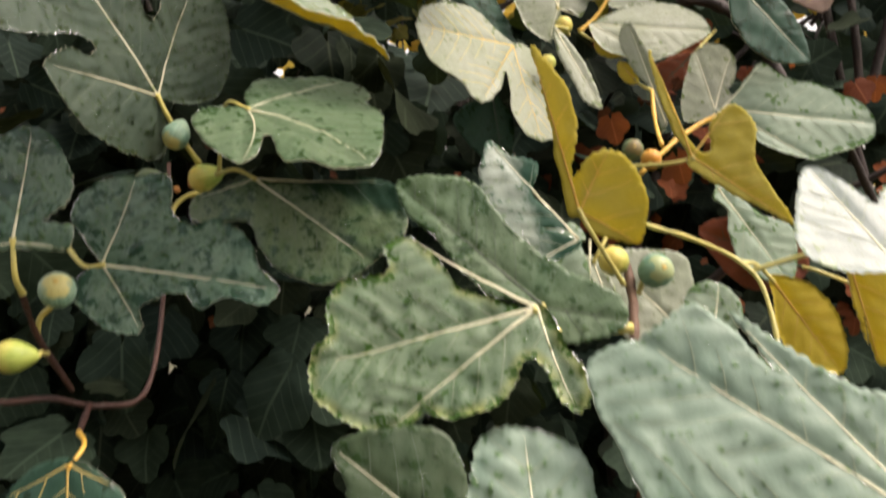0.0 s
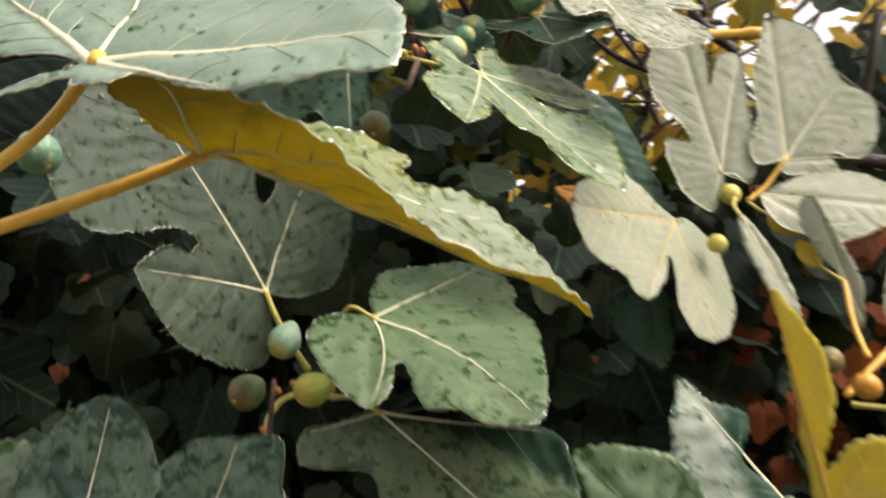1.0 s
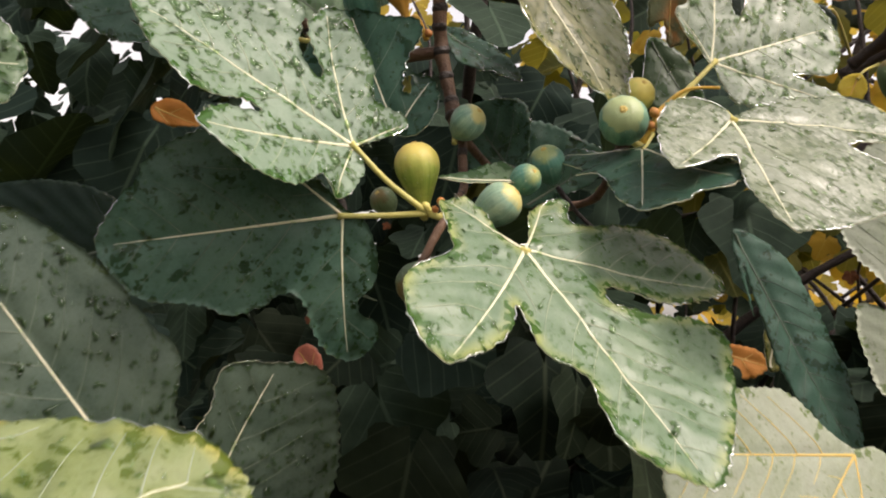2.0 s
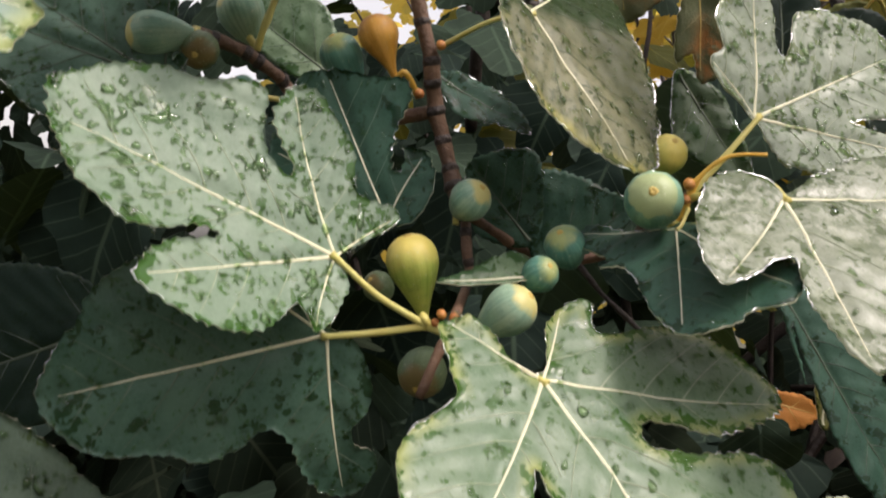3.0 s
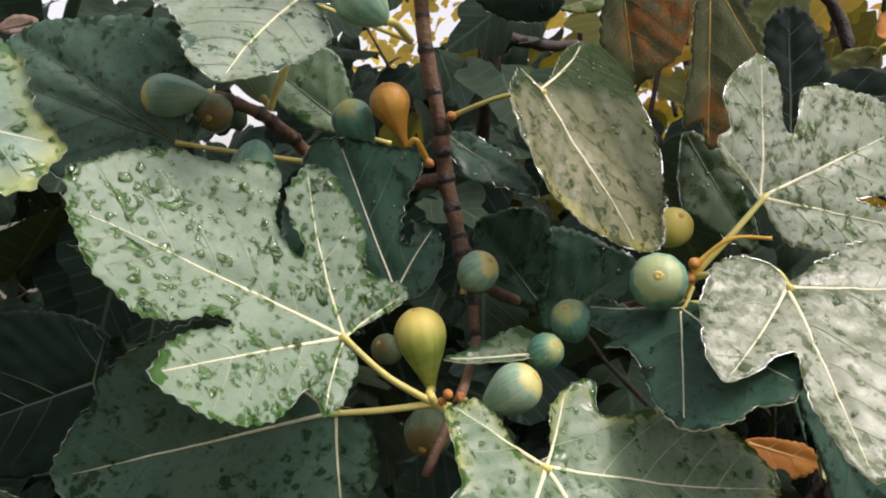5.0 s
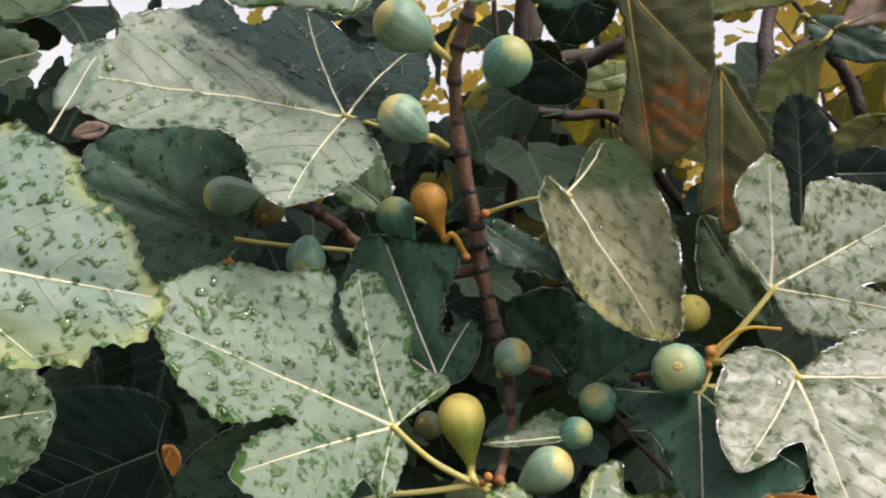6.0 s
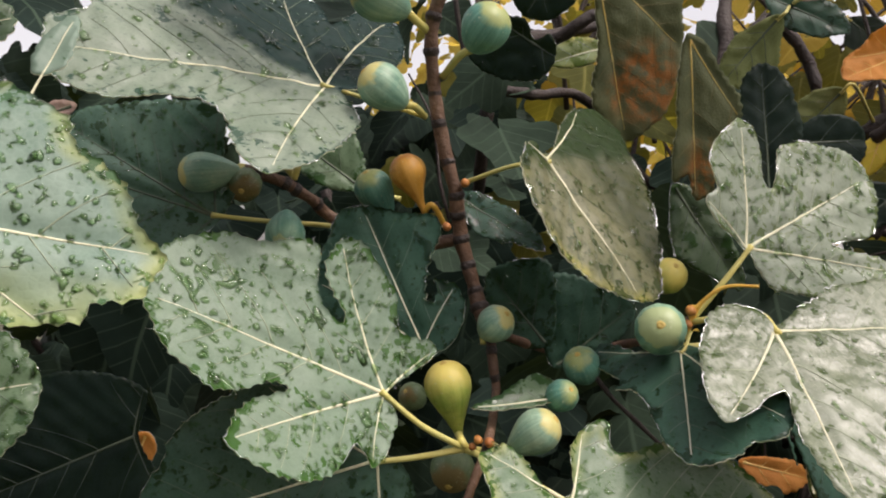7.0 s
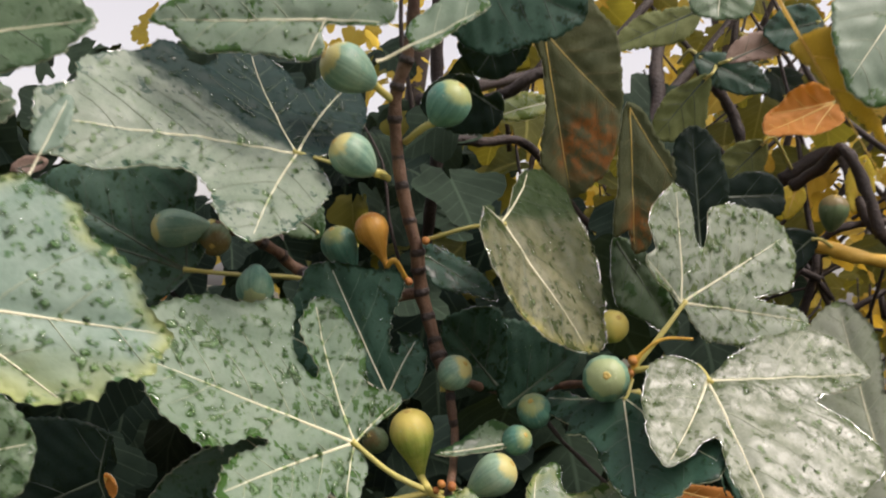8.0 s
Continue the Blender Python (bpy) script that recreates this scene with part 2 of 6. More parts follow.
LOW = {
    "olive": leaf_under("underside_olive", (0.22, 0.25, 0.09), (0.12, 0.15, 0.05), through=0.25, glow=(0.25, 0.28, 0.04)),
    "mustard": leaf_under("underside_mustard", (0.56, 0.42, 0.09), (0.34, 0.23, 0.04), through=0.45, glow=(0.82, 0.58, 0.08)),
    "amber": leaf_under("underside_amber", (0.60, 0.26, 0.06), (0.45, 0.18, 0.04), through=0.4, glow=(0.9, 0.4, 0.05)),
    "withered": leaf_under("underside_withered", (0.62, 0.22, 0.16), (0.45, 0.14, 0.09), through=0.3, glow=(0.8, 0.3, 0.2)),
    "mauve": leaf_under("underside_mauve", (0.36, 0.27, 0.23), (0.24, 0.16, 0.13), through=0.25, glow=(0.5, 0.35, 0.25)),
    "straw": leaf_under("underside_straw", (0.50, 0.44, 0.11), (0.28, 0.25, 0.045), through=0.45, glow=(0.78, 0.68, 0.10)),
    "gold": leaf_under("underside_gold", (0.70, 0.56, 0.10), (0.56, 0.46, 0.06), through=0.5, glow=(0.95, 0.78, 0.08)),
    "red": leaf_under("underside_red_brown", (0.26, 0.075, 0.035), (0.15, 0.045, 0.025), through=0.25, glow=(0.5, 0.14, 0.05)),
    "rust": leaf_under("underside_rust", (0.11, 0.12, 0.05), (0.055, 0.075, 0.035), rust=(0.33, 0.115, 0.02), at=(0.125, 0.030), through=0.25, glow=(0.30, 0.24, 0.03)),
}
VEIN = plain("vein_pale", (0.76, 0.74, 0.50), (0.84, 0.82, 0.60), 60, 0.5, 0.2, 0.0003, through=0.1)
VEIN_SIDE = plain("vein_faint", (0.30, 0.36, 0.24), (0.38, 0.43, 0.29), 60, 0.5, 0.2, 0.0003, through=0.1)
VEIN_DIM = plain("vein_dim", (0.085, 0.125, 0.080), (0.125, 0.165, 0.105), 60, 0.5, 0.2, 0.0003, through=0.1)
VEIN_DARK = plain("vein_dull", (0.055, 0.080, 0.045), (0.085, 0.11, 0.06), 60, 0.45, 0.2, 0.0003)
VEIN_GOLD = plain("vein_gold", (0.80, 0.58, 0.16), (0.86, 0.68, 0.26), 60, 0.5, 0.2, 0.0003, through=0.45, glow=(1.0, 0.72, 0.16))
VEIN_TAN = plain("vein_tan", (0.20, 0.14, 0.035), (0.27, 0.20, 0.06), 60, 0.5, 0.2, 0.0003)
STALK = plain("stalk_yellow_green", (0.62, 0.52, 0.13), (0.52, 0.50, 0.18), 40, 0.42, 0.3, 0.0005)
STALK_GOLD = plain("stalk_amber", (0.72, 0.40, 0.05), (0.78, 0.50, 0.10), 40, 0.42, 0.3, 0.0005)
BARK = plain("bark_red_brown", (0.070, 0.034, 0.020), (0.19, 0.105, 0.060), 30, 0.6, 0.8, 0.003)
BARK_RED = plain("bark_dark_red", (0.036, 0.012, 0.008), (0.072, 0.026, 0.015), 30, 0.5, 0.8, 0.003)
BARK_DARK = plain("bark_grey_brown", (0.018, 0.011, 0.009), (0.048, 0.031, 0.025), 25, 0.55, 0.9, 0.004)
BUD = plain("bud_orange", (0.50, 0.22, 0.04), (0.36, 0.12, 0.03), 60, 0.5, 0.5, 0.001)


def fig_skin(name, a, b, c, gloss=0.42, flush=(0.80, 1.70)):
    """Fig skin: green ground, pale ribs that run from stalk to eye, a warm flush near the eye."""
    m = Tree(name)
    sep = m.n("ShaderNodeSeparateXYZ")
    m.l(m.co, sep.inputs[0])
    turn = m.n("ShaderNodeMath", operation="ARCTAN2")
    m.l(sep.outputs[0], turn.inputs[0])
    m.l(sep.outputs[1], turn.inputs[1])
    comb = m.n("ShaderNodeCombineXYZ")
    m.l(turn.outputs[0], comb.inputs[0])
    m.l(m.rnd, comb.inputs[1])
    ribs = m.noise(5.0, 4, 0.70, comb.outputs[0])
    blot = m.noise(45, 4)
    col = m.mix(m.ramp(blot, [(0.35, 0.0), (0.65, 1.0)]), a, b)
    col = m.mix(m.ramp(ribs, [(0.46, 0.0), (0.66, 0.34)]), col, tuple(min(1, 1.35 * v + 0.09) for v in b))
    col = m.mix(m.ramp(ribs, [(0.30, 0.30), (0.48, 0.0)]), col, tuple(0.45 * v for v in a))
    col = m.mix(m.ramp(m.noise(110, 4, 0.7), [(0.52, 0.0), (0.72, 0.5)]), col, tuple(0.6 * v for v in a))
    lift = m.n("ShaderNodeMath", operation="MULTIPLY_ADD")  # the flush gathers round the eye
    m.l(sep.outputs[2], lift.inputs[0])
    lift.inputs[1].default_value = 40.0
    m.l(m.noise(55, 3), lift.inputs[2])
    col = m.mix(m.ramp(lift.outputs[0], [(flush[0], 0.0), (flush[1], 0.9)]), col, c)
    dots = m.ramp(m.noise(420, 1), [(0.68, 0.0), (0.74, 0.5)])
    col = m.mix(dots, col, (0.6, 0.6, 0.4))
    return m.surface(col, gloss, m.bump(m.mix(0.5, ribs, m.noise(300, 2)), 0.35, 0.001), through=0.06, glow=(0.4, 0.4, 0.1), spec=0.45)


FIG = {
    "green": fig_skin("fig_green", (0.075, 0.23, 0.17), (0.20, 0.35, 0.22), (0.36, 0.42, 0.20), flush=(0.95, 1.6)),
    "flushed": fig_skin("fig_flushed", (0.14, 0.30, 0.22), (0.30, 0.43, 0.29), (0.60, 0.54, 0.20), flush=(0.85, 1.65)),
    "teal": fig_skin("fig_blue_green", (0.05, 0.19, 0.15), (0.12, 0.29, 0.20), (0.36, 0.40, 0.14), flush=(0.75, 1.6)),
    "yellow": fig_skin("fig_yellow_green", (0.22, 0.34, 0.05), (0.44, 0.48, 0.10), (0.74, 0.60, 0.15), flush=(0.35, 1.5)),
    "amber": fig_skin("fig_amber", (0.55, 0.26, 0.03), (0.62, 0.32, 0.05), (0.50, 0.20, 0.02)),
    "dull": fig_skin("fig_dull_green", (0.09, 0.15, 0.07), (0.14, 0.20, 0.09), (0.20, 0.14, 0.05)),
}
EYE_SKIN = plain("fig_eye", (0.66, 0.50, 0.14), (0.50, 0.34, 0.08), 200, 0.6, 0.6, 0.001)

water = Tree("water")  # clear drops: light passes to the leaf, the rounded skin mirrors the sky
clear = water.n("ShaderNodeBsdfTransparent")
clear.inputs[0].default_value = (0.75, 0.87, 0.66, 1)
bent = water.n("ShaderNodeBsdfRefraction")
bent.inputs["Color"].default_value = (0.80, 0.92, 0.70, 1)
bent.inputs["Roughness"].default_value, bent.inputs["IOR"].default_value = 0.02, 1.33
skin = water.n("ShaderNodeBsdfGlossy")
skin.inputs["Color"].default_value, skin.inputs["Roughness"].default_value = (1, 1, 1, 1), 0.05
half_bent, facing_sky = water.n("ShaderNodeMixShader"), water.n("ShaderNodeMixShader")
half_bent.inputs[0].default_value = 0.28
water.l(clear.outputs[0], half_bent.inputs[1])
water.l(bent.outputs[0], half_bent.inputs[2])
glint = water.n("ShaderNodeFresnel")
glint.inputs["IOR"].default_value = 1.5
water.l(glint.outputs[0], facing_sky.inputs[0])
water.l(half_bent.outputs[0], facing_sky.inputs[1])
water.l(skin.outputs[0], facing_sky.inputs[2])
water.l(facing_sky.outputs[0], water.out.inputs[0])
WATER = water.mat


# ---------------------------------------------------------------- building blocks
from mathutils.geometry import delaunay_2d_cdt

def part(name, bm, mats, parent=None, label=""):
    """Links a bmesh as one mesh object under a thing or a part."""
    me = bpy.data.meshes.new(name)
    bm.to_mesh(me)
    bm.free()
    for m in mats if isinstance(mats, (list, tuple)) else [mats]:
        me.materials.append(m)
    for p in me.polygons:
        p.use_smooth = True
    ob = new(name, me)
    if parent:
        ob.parent = parent
    return tagged(ob, label)


def glide(pts, steps):
    """A smooth curve through points (Catmull-Rom)."""
    p = [Vector(q) for q in pts]
    p = [2 * p[0] - p[1]] + p + [2 * p[-1] - p[-2]]
    out = []
    for i in range(1, len(p) - 2):
        for k in range(steps):
            t = k / steps
            a, b, c, d = p[i - 1], p[i], p[i + 1], p[i + 2]
            out.append(0.5 * (2 * b + (c - a) * t + (2 * a - 5 * b + 4 * c - d) * t * t + (3 * b - a - 3 * c + d) * t ** 3))
    return out + [p[-2]]


def tube(bm, pts, r0, r1, sides=10, steps=6, knobs=0.0, swell=0.0):
    line = glide(pts, steps)
    rings, prev = [], None
    for i, q in enumerate(line):
        d = (line[min(i + 1, len(line) - 1)] - line[max(i - 1, 0)]).normalized()
        side = (prev - d * prev.dot(d)).normalized() if prev is not None else d.orthogonal().normalized()
        prev, up = side, d.cross(side)
        f = i / (len(line) - 1)
        r = r0 + (r1 - r0) * f + swell * (max(0, 1 - f / 0.12) ** 2 + max(0, 1 - (1 - f) / 0.12) ** 2)
        ring = []
        for k in range(sides):
            a = 2 * math.pi * k / sides
            dirn = math.cos(a) * side + math.sin(a) * up
            rr = r * (1 + knobs * noise.noise((q + dirn * r) * 60))
            ring.append(bm.verts.new(q + dirn * rr))
        rings.append(ring)
    for a, b in zip(rings, rings[1:]):
        for k in range(sides):
            bm.faces.new((a[k], a[(k + 1) % sides], b[(k + 1) % sides], b[k]))
    bm.faces.new(list(reversed(rings[0])))
    bm.faces.new(rings[-1])


def margin(points):
    """The margin of a lobed blade, from the angle and length of its lobes and sinuses in turn: a closed even line, and the lobes' tips."""
    pts = [(r * math.cos(radians(a)) / 1000.0, r * math.sin(radians(a)) / 1000.0, k) for a, r, k in points]
    n = len(pts)

    def open_angle(i):
        p, q = pts[i], pts[(i + 1) % n]
        d = (math.atan2(q[1], q[0]) - math.atan2(p[1], p[0])) % (2 * math.pi)
        return min(d, 2 * math.pi - d)

    at = max(range(n), key=open_angle)
    if open_angle(at) > radians(40):
        p, q = Vector(pts[at][:2]).normalized(), Vector(pts[(at + 1) % n][:2]).normalized()
        mid = (p + q).normalized() if (p + q).length > 0.1 else Vector((-1, 0))
        if mid.x > 0.3:
            mid = Vector((-1, 0))
        pts.insert(at + 1, (mid.x * 0.005, mid.y * 0.005, "s"))
        n += 1
    line = []
    for i in range(n):
        p0, p1, p2, p3 = (Vector(pts[(i + k) % n][:2]) for k in (-1, 0, 1, 2))
        t0 = 0.0
        t1 = t0 + max(1e-5, (p1 - p0).length) ** 0.5
        t2 = t1 + max(1e-5, (p2 - p1).length) ** 0.5
        t3 = t2 + max(1e-5, (p3 - p2).length) ** 0.5
        for k in range(14):
            t = t1 + (t2 - t1) * k / 14
            a1 = p0 * ((t1 - t) / (t1 - t0)) + p1 * ((t - t0) / (t1 - t0))
            a2 = p1 * ((t2 - t) / (t2 - t1)) + p2 * ((t - t1) / (t2 - t1))
            a3 = p2 * ((t3 - t) / (t3 - t2)) + p3 * ((t - t2) / (t3 - t2))
            b1 = a1 * ((t2 - t) / (t2 - t0)) + a2 * ((t - t0) / (t2 - t0))
            b2 = a2 * ((t3 - t) / (t3 - t1)) + a3 * ((t - t1) / (t3 - t1))
            line.append(b1 * ((t2 - t) / (t2 - t1)) + b2 * ((t - t1) / (t2 - t1)))
    # even steps
    step, even, carry = 0.0022, [line[0]], 0.0
    for p, q in zip(line, line[1:] + line[:1]):
        d = (q - p).length
        while carry + d >= step:
            f = (step - carry) / d
            p = p + (q - p) * f
            d = (q - p).length
            carry = 0.0
            even.append(p.copy())
        carry += d
    if (even[-1] - even[0]).length < 0.6 * step:
        even.pop()
    tips = [(radians(a), r / 1000.0) for a, r, k in points if k == "t"]
    return even, tips


def inside(x, y, px, py):
    """Whether points lie in a polygon (arrays)."""
    x, y = np.asarray(x)[:, None], np.asarray(y)[:, None]
    qx, qy = np.roll(px, -1)[None], np.roll(py, -1)[None]
    run = np.where(qy == py, 1e-12, qy - py)
    cross = ((py > y) != (qy > y)) & (x < (qx - px) * (y - py) / run + px)
    return cross.sum(1) % 2 == 1


leaf_count = [0]


def fig_leaf(base, along, normal, lobes, bend=(0, 0, 0), top="sage", low="olive", facing="top", stalk=None, drops=0, wave=1.0,
             vein="pale", lift=0.0, bead=1.0, amber=False, thick=0.0022, label="", arch=0.0):
    """One fig leaf. base: where the stalk meets the blade; along: the midrib's way; normal: the side that is turned outwards;
    lobes: (angle, millimetres, t tip / s sinus / p between); bend: how the blade curves along, across and askew."""
    leaf_count[0] += 1
    seed = leaf_count[0] * 17.31
    rng = random.Random(leaf_count[0])
    U = Vector(along).normalized()
    N = Vector(normal)
    N = (N - U * N.dot(U)).normalized()
    V = N.cross(U)
    mw = Matrix((U, V, N)).transposed().to_4x4()
    mw.translation = Vector(base)
    thing = new("fig_leaf")
    thing.matrix_world = mw
    edge, tips = margin(lobes)
    size = max(r for _, r in tips)
    rim, run = [], 0.0
    for i, p in enumerate(edge):
        d = edge[(i + 1) % len(edge)] - edge[i - 1]
        out = Vector((d.y, -d.x)).normalized() if d.length > 1e-9 else Vector((0, 0))
        run += 0.0022
        tooth = abs(math.sin(run * math.pi / 0.0086 + 2.2 * noise.noise((run * 30, seed, 0))))
        near = min(1.0, p.length / 0.03)
        rim.append(p + near * out * (0.0022 * (tooth - 0.5) * (0.7 + noise.noise((run * 12, seed, 8))) + 0.0024 * noise.noise((run * 42, seed, 3)) + 0.0012 * noise.noise((run * 160, seed, 9))))
    px, py = np.array([p.x for p in rim]), np.array([p.y for p in rim])

    ways = [(Vector((math.cos(a), math.sin(a))), r, -0.10 * math.sin(a) + arch * math.cos(a)) for a, r in tips]

    def height(u, v):
        s = min(1.3, math.hypot(u, v) / size)
        h = bend[0] * u * u + bend[1] * u * v + bend[2] * v * v + lift * max(0.0, -v - 0.003)
        h += wave * (0.0045 * noise.noise((u * 16, v * 16, seed)) * s + 0.0016 * noise.noise((u * 55, v * 55, seed + 5)))
        best, ridge = 1.0, 0.0
        for d, r, _ in ways:
            x = u * d.x + v * d.y
            if x > 0:
                y = abs(u * d.y - v * d.x)
                if y < best:
                    best = y
                    ridge = math.sin((x - 0.75 * y) * math.pi / 0.021 + 2.5 * noise.noise((u * 14, v * 14, seed + 2))) ** 2
        h -= 0.0020 * math.exp(-(best / 0.005) ** 2)
        return h + 0.0009 * wave * ridge * min(1, best / 0.012)

    half = 0.0004
    pitch = 0.0042
    gx, gy = np.meshgrid(np.arange(px.min(), px.max(), pitch), np.arange(py.min(), py.max(), pitch * 0.866))
    gx = gx + (np.arange(gx.shape[0]) % 2)[:, None] * pitch / 2
    gx, gy = gx.ravel(), gy.ravel()
    ok = inside(gx, gy, px, py)
    gx, gy = gx[ok], gy[ok]
    far = ((gx[:, None] - px[None]) ** 2 + (gy[:, None] - py[None]) ** 2).min(1) > (0.0020) ** 2
    cloud = [Vector(p) for p in rim] + [Vector((x, y)) for x, y in zip(gx[far], gy[far])]
    n_rim = len(rim)
    flat, _, tris, origin, _, _ = delaunay_2d_cdt(cloud, [(i, (i + 1) % n_rim) for i in range(n_rim)], [], 0, 1e-6)
    cx = np.array([sum(flat[k].x for k in t) / len(t) for t in tris])
    cy = np.array([sum(flat[k].y for k in t) / len(t) for t in tris])
    tris = [t for t, good in zip(tris, inside(cx, cy, px, py)) if good]
    back = {}
    for k, src in enumerate(origin):
        for q in src:
            back[q] = k
    bm = bmesh.new()
    sheets = [[bm.verts.new((p.x, p.y, height(p.x, p.y) + sgn * half)) for p in flat] for sgn in (1, -1)]
    for sgn, sheet in zip((1, -1), sheets):
        slot = 0 if (sgn > 0) == (facing == "top") else 1
        for t in tris:
            a, b, c = (flat[k] for k in t)
            ccw = (b - a).cross(c - a) > 0
            vs = [sheet[k] for k in t]
            bm.faces.new(vs if ccw == (sgn > 0) else vs[::-1]).material_index = slot
    for i in range(n_rim):
        a, b = back.get(i), back.get((i + 1) % n_rim)
        if a is not None and b is not None and a != b:
            bm.faces.new((sheets[0][a], sheets[1][a], sheets[1][b], sheets[0][b])).material_index = 2
    bmesh.ops.delete(bm, geom=[v for v in bm.verts if not v.link_faces], context="VERTS")
    shore = bm.verts.layers.float.new("shore")
    for v in bm.verts:
        v[shore] = max(0.0, 1 - math.sqrt(((px - v.co.x) ** 2 + (py - v.co.y) ** 2).min()) / 0.012)
    part("blade", bm, [UP[top], LOW[low], VEIN_DARK if vein == "dull" else VEIN], thing)

    # veins: a rib to every lobe and side veins off it, standing proud on both sides
    vmat = {"pale": VEIN, "dull": VEIN_DARK, "gold": VEIN_GOLD}[vein]

    def rib(bm, path, w0, w1, sgn):
        last = None
        for i, (u, v) in enumerate(path):
            f = i / (len(path) - 1)
            w = w0 + (w1 - w0) * f ** 0.7
            u2, v2 = path[min(i + 1, len(path) - 1)]
            u1, v1 = path[max(i - 1, 0)]
            d = Vector((u2 - u1, v2 - v1))
            d = d.normalized() if d.length > 1e-9 else Vector((1, 0))
            c = Vector((-d.y, d.x)) * w
            row = []
            for q, up in ((-1, 0.0001), (-0.5, 0.5 * w + 0.0003), (0.5, 0.5 * w + 0.0003), (1, 0.0001)):
                x, y = u + c.x * q, v + c.y * q
                row.append(bm.verts.new((x, y, height(x, y) + sgn * (half + up))))
            if last:
                for k in range(3):
                    q = (last[k], row[k], row[k + 1], last[k + 1])
                    bm.faces.new(q if sgn < 0 else tuple(reversed(q)))
            last = row

    for d, r, curl in ways:
        mains, sides = bmesh.new(), bmesh.new()
        n = 14

        def spot(x, d=d, r=r, curl=curl):
            y = curl * r * (x / r) * (1 - x / r)
            return (d.x * x - d.y * y, d.y * x + d.x * y)

        reach = r * 0.93
        path = [spot(reach * k / n) for k in range(n + 1)]
        bold = 1.2 if facing == "low" else 1.0  # the veins stand out most from below
        big = bold * 0.0016 * thick / 0.0022 * (0.55 + 0.45 * r / size)
        fine = bold * min(1.0, thick / 0.0020)
        for sgn in (1, -1):
            rib(mains, path, big, 0.0003, sgn)
        x, flip = 0.16 * r + 0.006, 1
        while x < 0.90 * r:
            for flip in (1, -1):
                x0 = x + (0.004 if flip > 0 else 0.0)
                su, sv = spot(x0)
                lean = radians(52) * flip
                w = Vector((d.x * math.cos(lean) - d.y * math.sin(lean), d.y * math.cos(lean) + d.x * math.sin(lean)))
                branch, go = [], 0.0
                while go < 0.07:
                    curve = go * go * 4.0
                    pu, pv = su + w.x * go + d.x * curve, sv + w.y * go + d.y * curve
                    if not inside(np.array([pu + w.x * 0.004]), np.array([pv + w.y * 0.004]), px, py)[0]:
                        break
                    if any(dd is not d and pu * dd.x + pv * dd.y > 0 and abs(pu * dd.y - pv * dd.x) < abs(pu * d.y - pv * d.x) for dd, _, _ in ways):
                        break
                    branch.append((pu, pv))
                    go += 0.006
                if len(branch) > 2:
                    for sgn in (1, -1):
                        rib(sides, branch, 0.00046 * fine, 0.00015 * fine, sgn)
            x += 0.027 + rng.uniform(-0.005, 0.006)
        main = part("vein", mains, vmat, thing)
        if sides.verts:
            tagged(part("side_vein", sides, (VEIN_DIM if top in ("grey", "teal", "dark", "green", "mid", "rainy", "shaded", "shadowed", "khaki") else VEIN_SIDE) if vein == "pale" else VEIN_TAN if low == "rust" else vmat, main), kind="stuff")
        else:
            sides.free()

    if stalk:
        bm = bmesh.new()
        inv = mw.inverted()
        pts = [Vector((0.004, 0, height(0, 0)))] + [inv @ Vector(q) for q in stalk]
        tube(bm, pts, thick * 0.9, thick * 1.15, 9, 7, 0.06, thick * 0.35)
        part("stalk", bm, STALK_GOLD if amber else STALK, thing)

    if drops:
        bm = bmesh.new()
        sgn = 1 if facing == "top" else -1
        down = Vector((-U.z, -V.z))  # the way water runs on the blade
        flow = math.atan2(down.y, down.x)
        for _ in range(int(drops * 3.6)):
            u, v = rng.uniform(px.min(), px.max()), rng.uniform(py.min(), py.max())
            if math.hypot(u, v) < 0.008 or not inside(np.array([u]), np.array([v]), px, py)[0]:
                continue
            if noise.noise((u * 30, v * 30, seed + 11)) < rng.uniform(-0.9, 0.15):
                continue
            size_d = bead * min(0.0026, 0.00035 + abs(rng.gauss(0, 0.00084)))
            ex, tw, odd = rng.choice((rng.uniform(0.9, 1.3), rng.uniform(1.2, 2.2))), flow + rng.gauss(0, 0.6), rng.uniform(0, 99)
            hook = rng.gauss(0, 0.28) * (ex > 1.3)
            rings = []
            for lev, hh in ((1.0, -0.15), (1.0, 0.24), (0.84, 0.52), (0.48, 0.70)):
                ring = []
                for k in range(12):
                    b = 2 * math.pi * k / 12
                    wob = 1 + 0.9 * noise.noise((1.1 * math.cos(b) + odd, 1.1 * math.sin(b), odd * 0.7))
                    x, y = size_d * lev * wob * math.cos(b) * ex, size_d * lev * wob * math.sin(b)
                    y += hook * x * x / size_d
                    x, y = u + x * math.cos(tw) - y * math.sin(tw), v + x * math.sin(tw) + y * math.cos(tw)
                    ring.append(bm.verts.new((x, y, height(x, y) + sgn * (half + hh * size_d))))
                rings.append(ring)
            peak = bm.verts.new((u, v, height(u, v) + sgn * (half + 0.76 * size_d)))
            for p, q in zip(rings, rings[1:]):
                for k in range(12):
                    f = (p[k], p[(k + 1) % 12], q[(k + 1) % 12], q[k])
                    bm.faces.new(f if sgn > 0 else tuple(reversed(f)))
            for k in range(12):
                f = (rings[-1][k], rings[-1][(k + 1) % 12], peak)
                bm.faces.new(f if sgn > 0 else tuple(reversed(f)))
        strand = []  # a thin broken bead of water that hangs along the margin
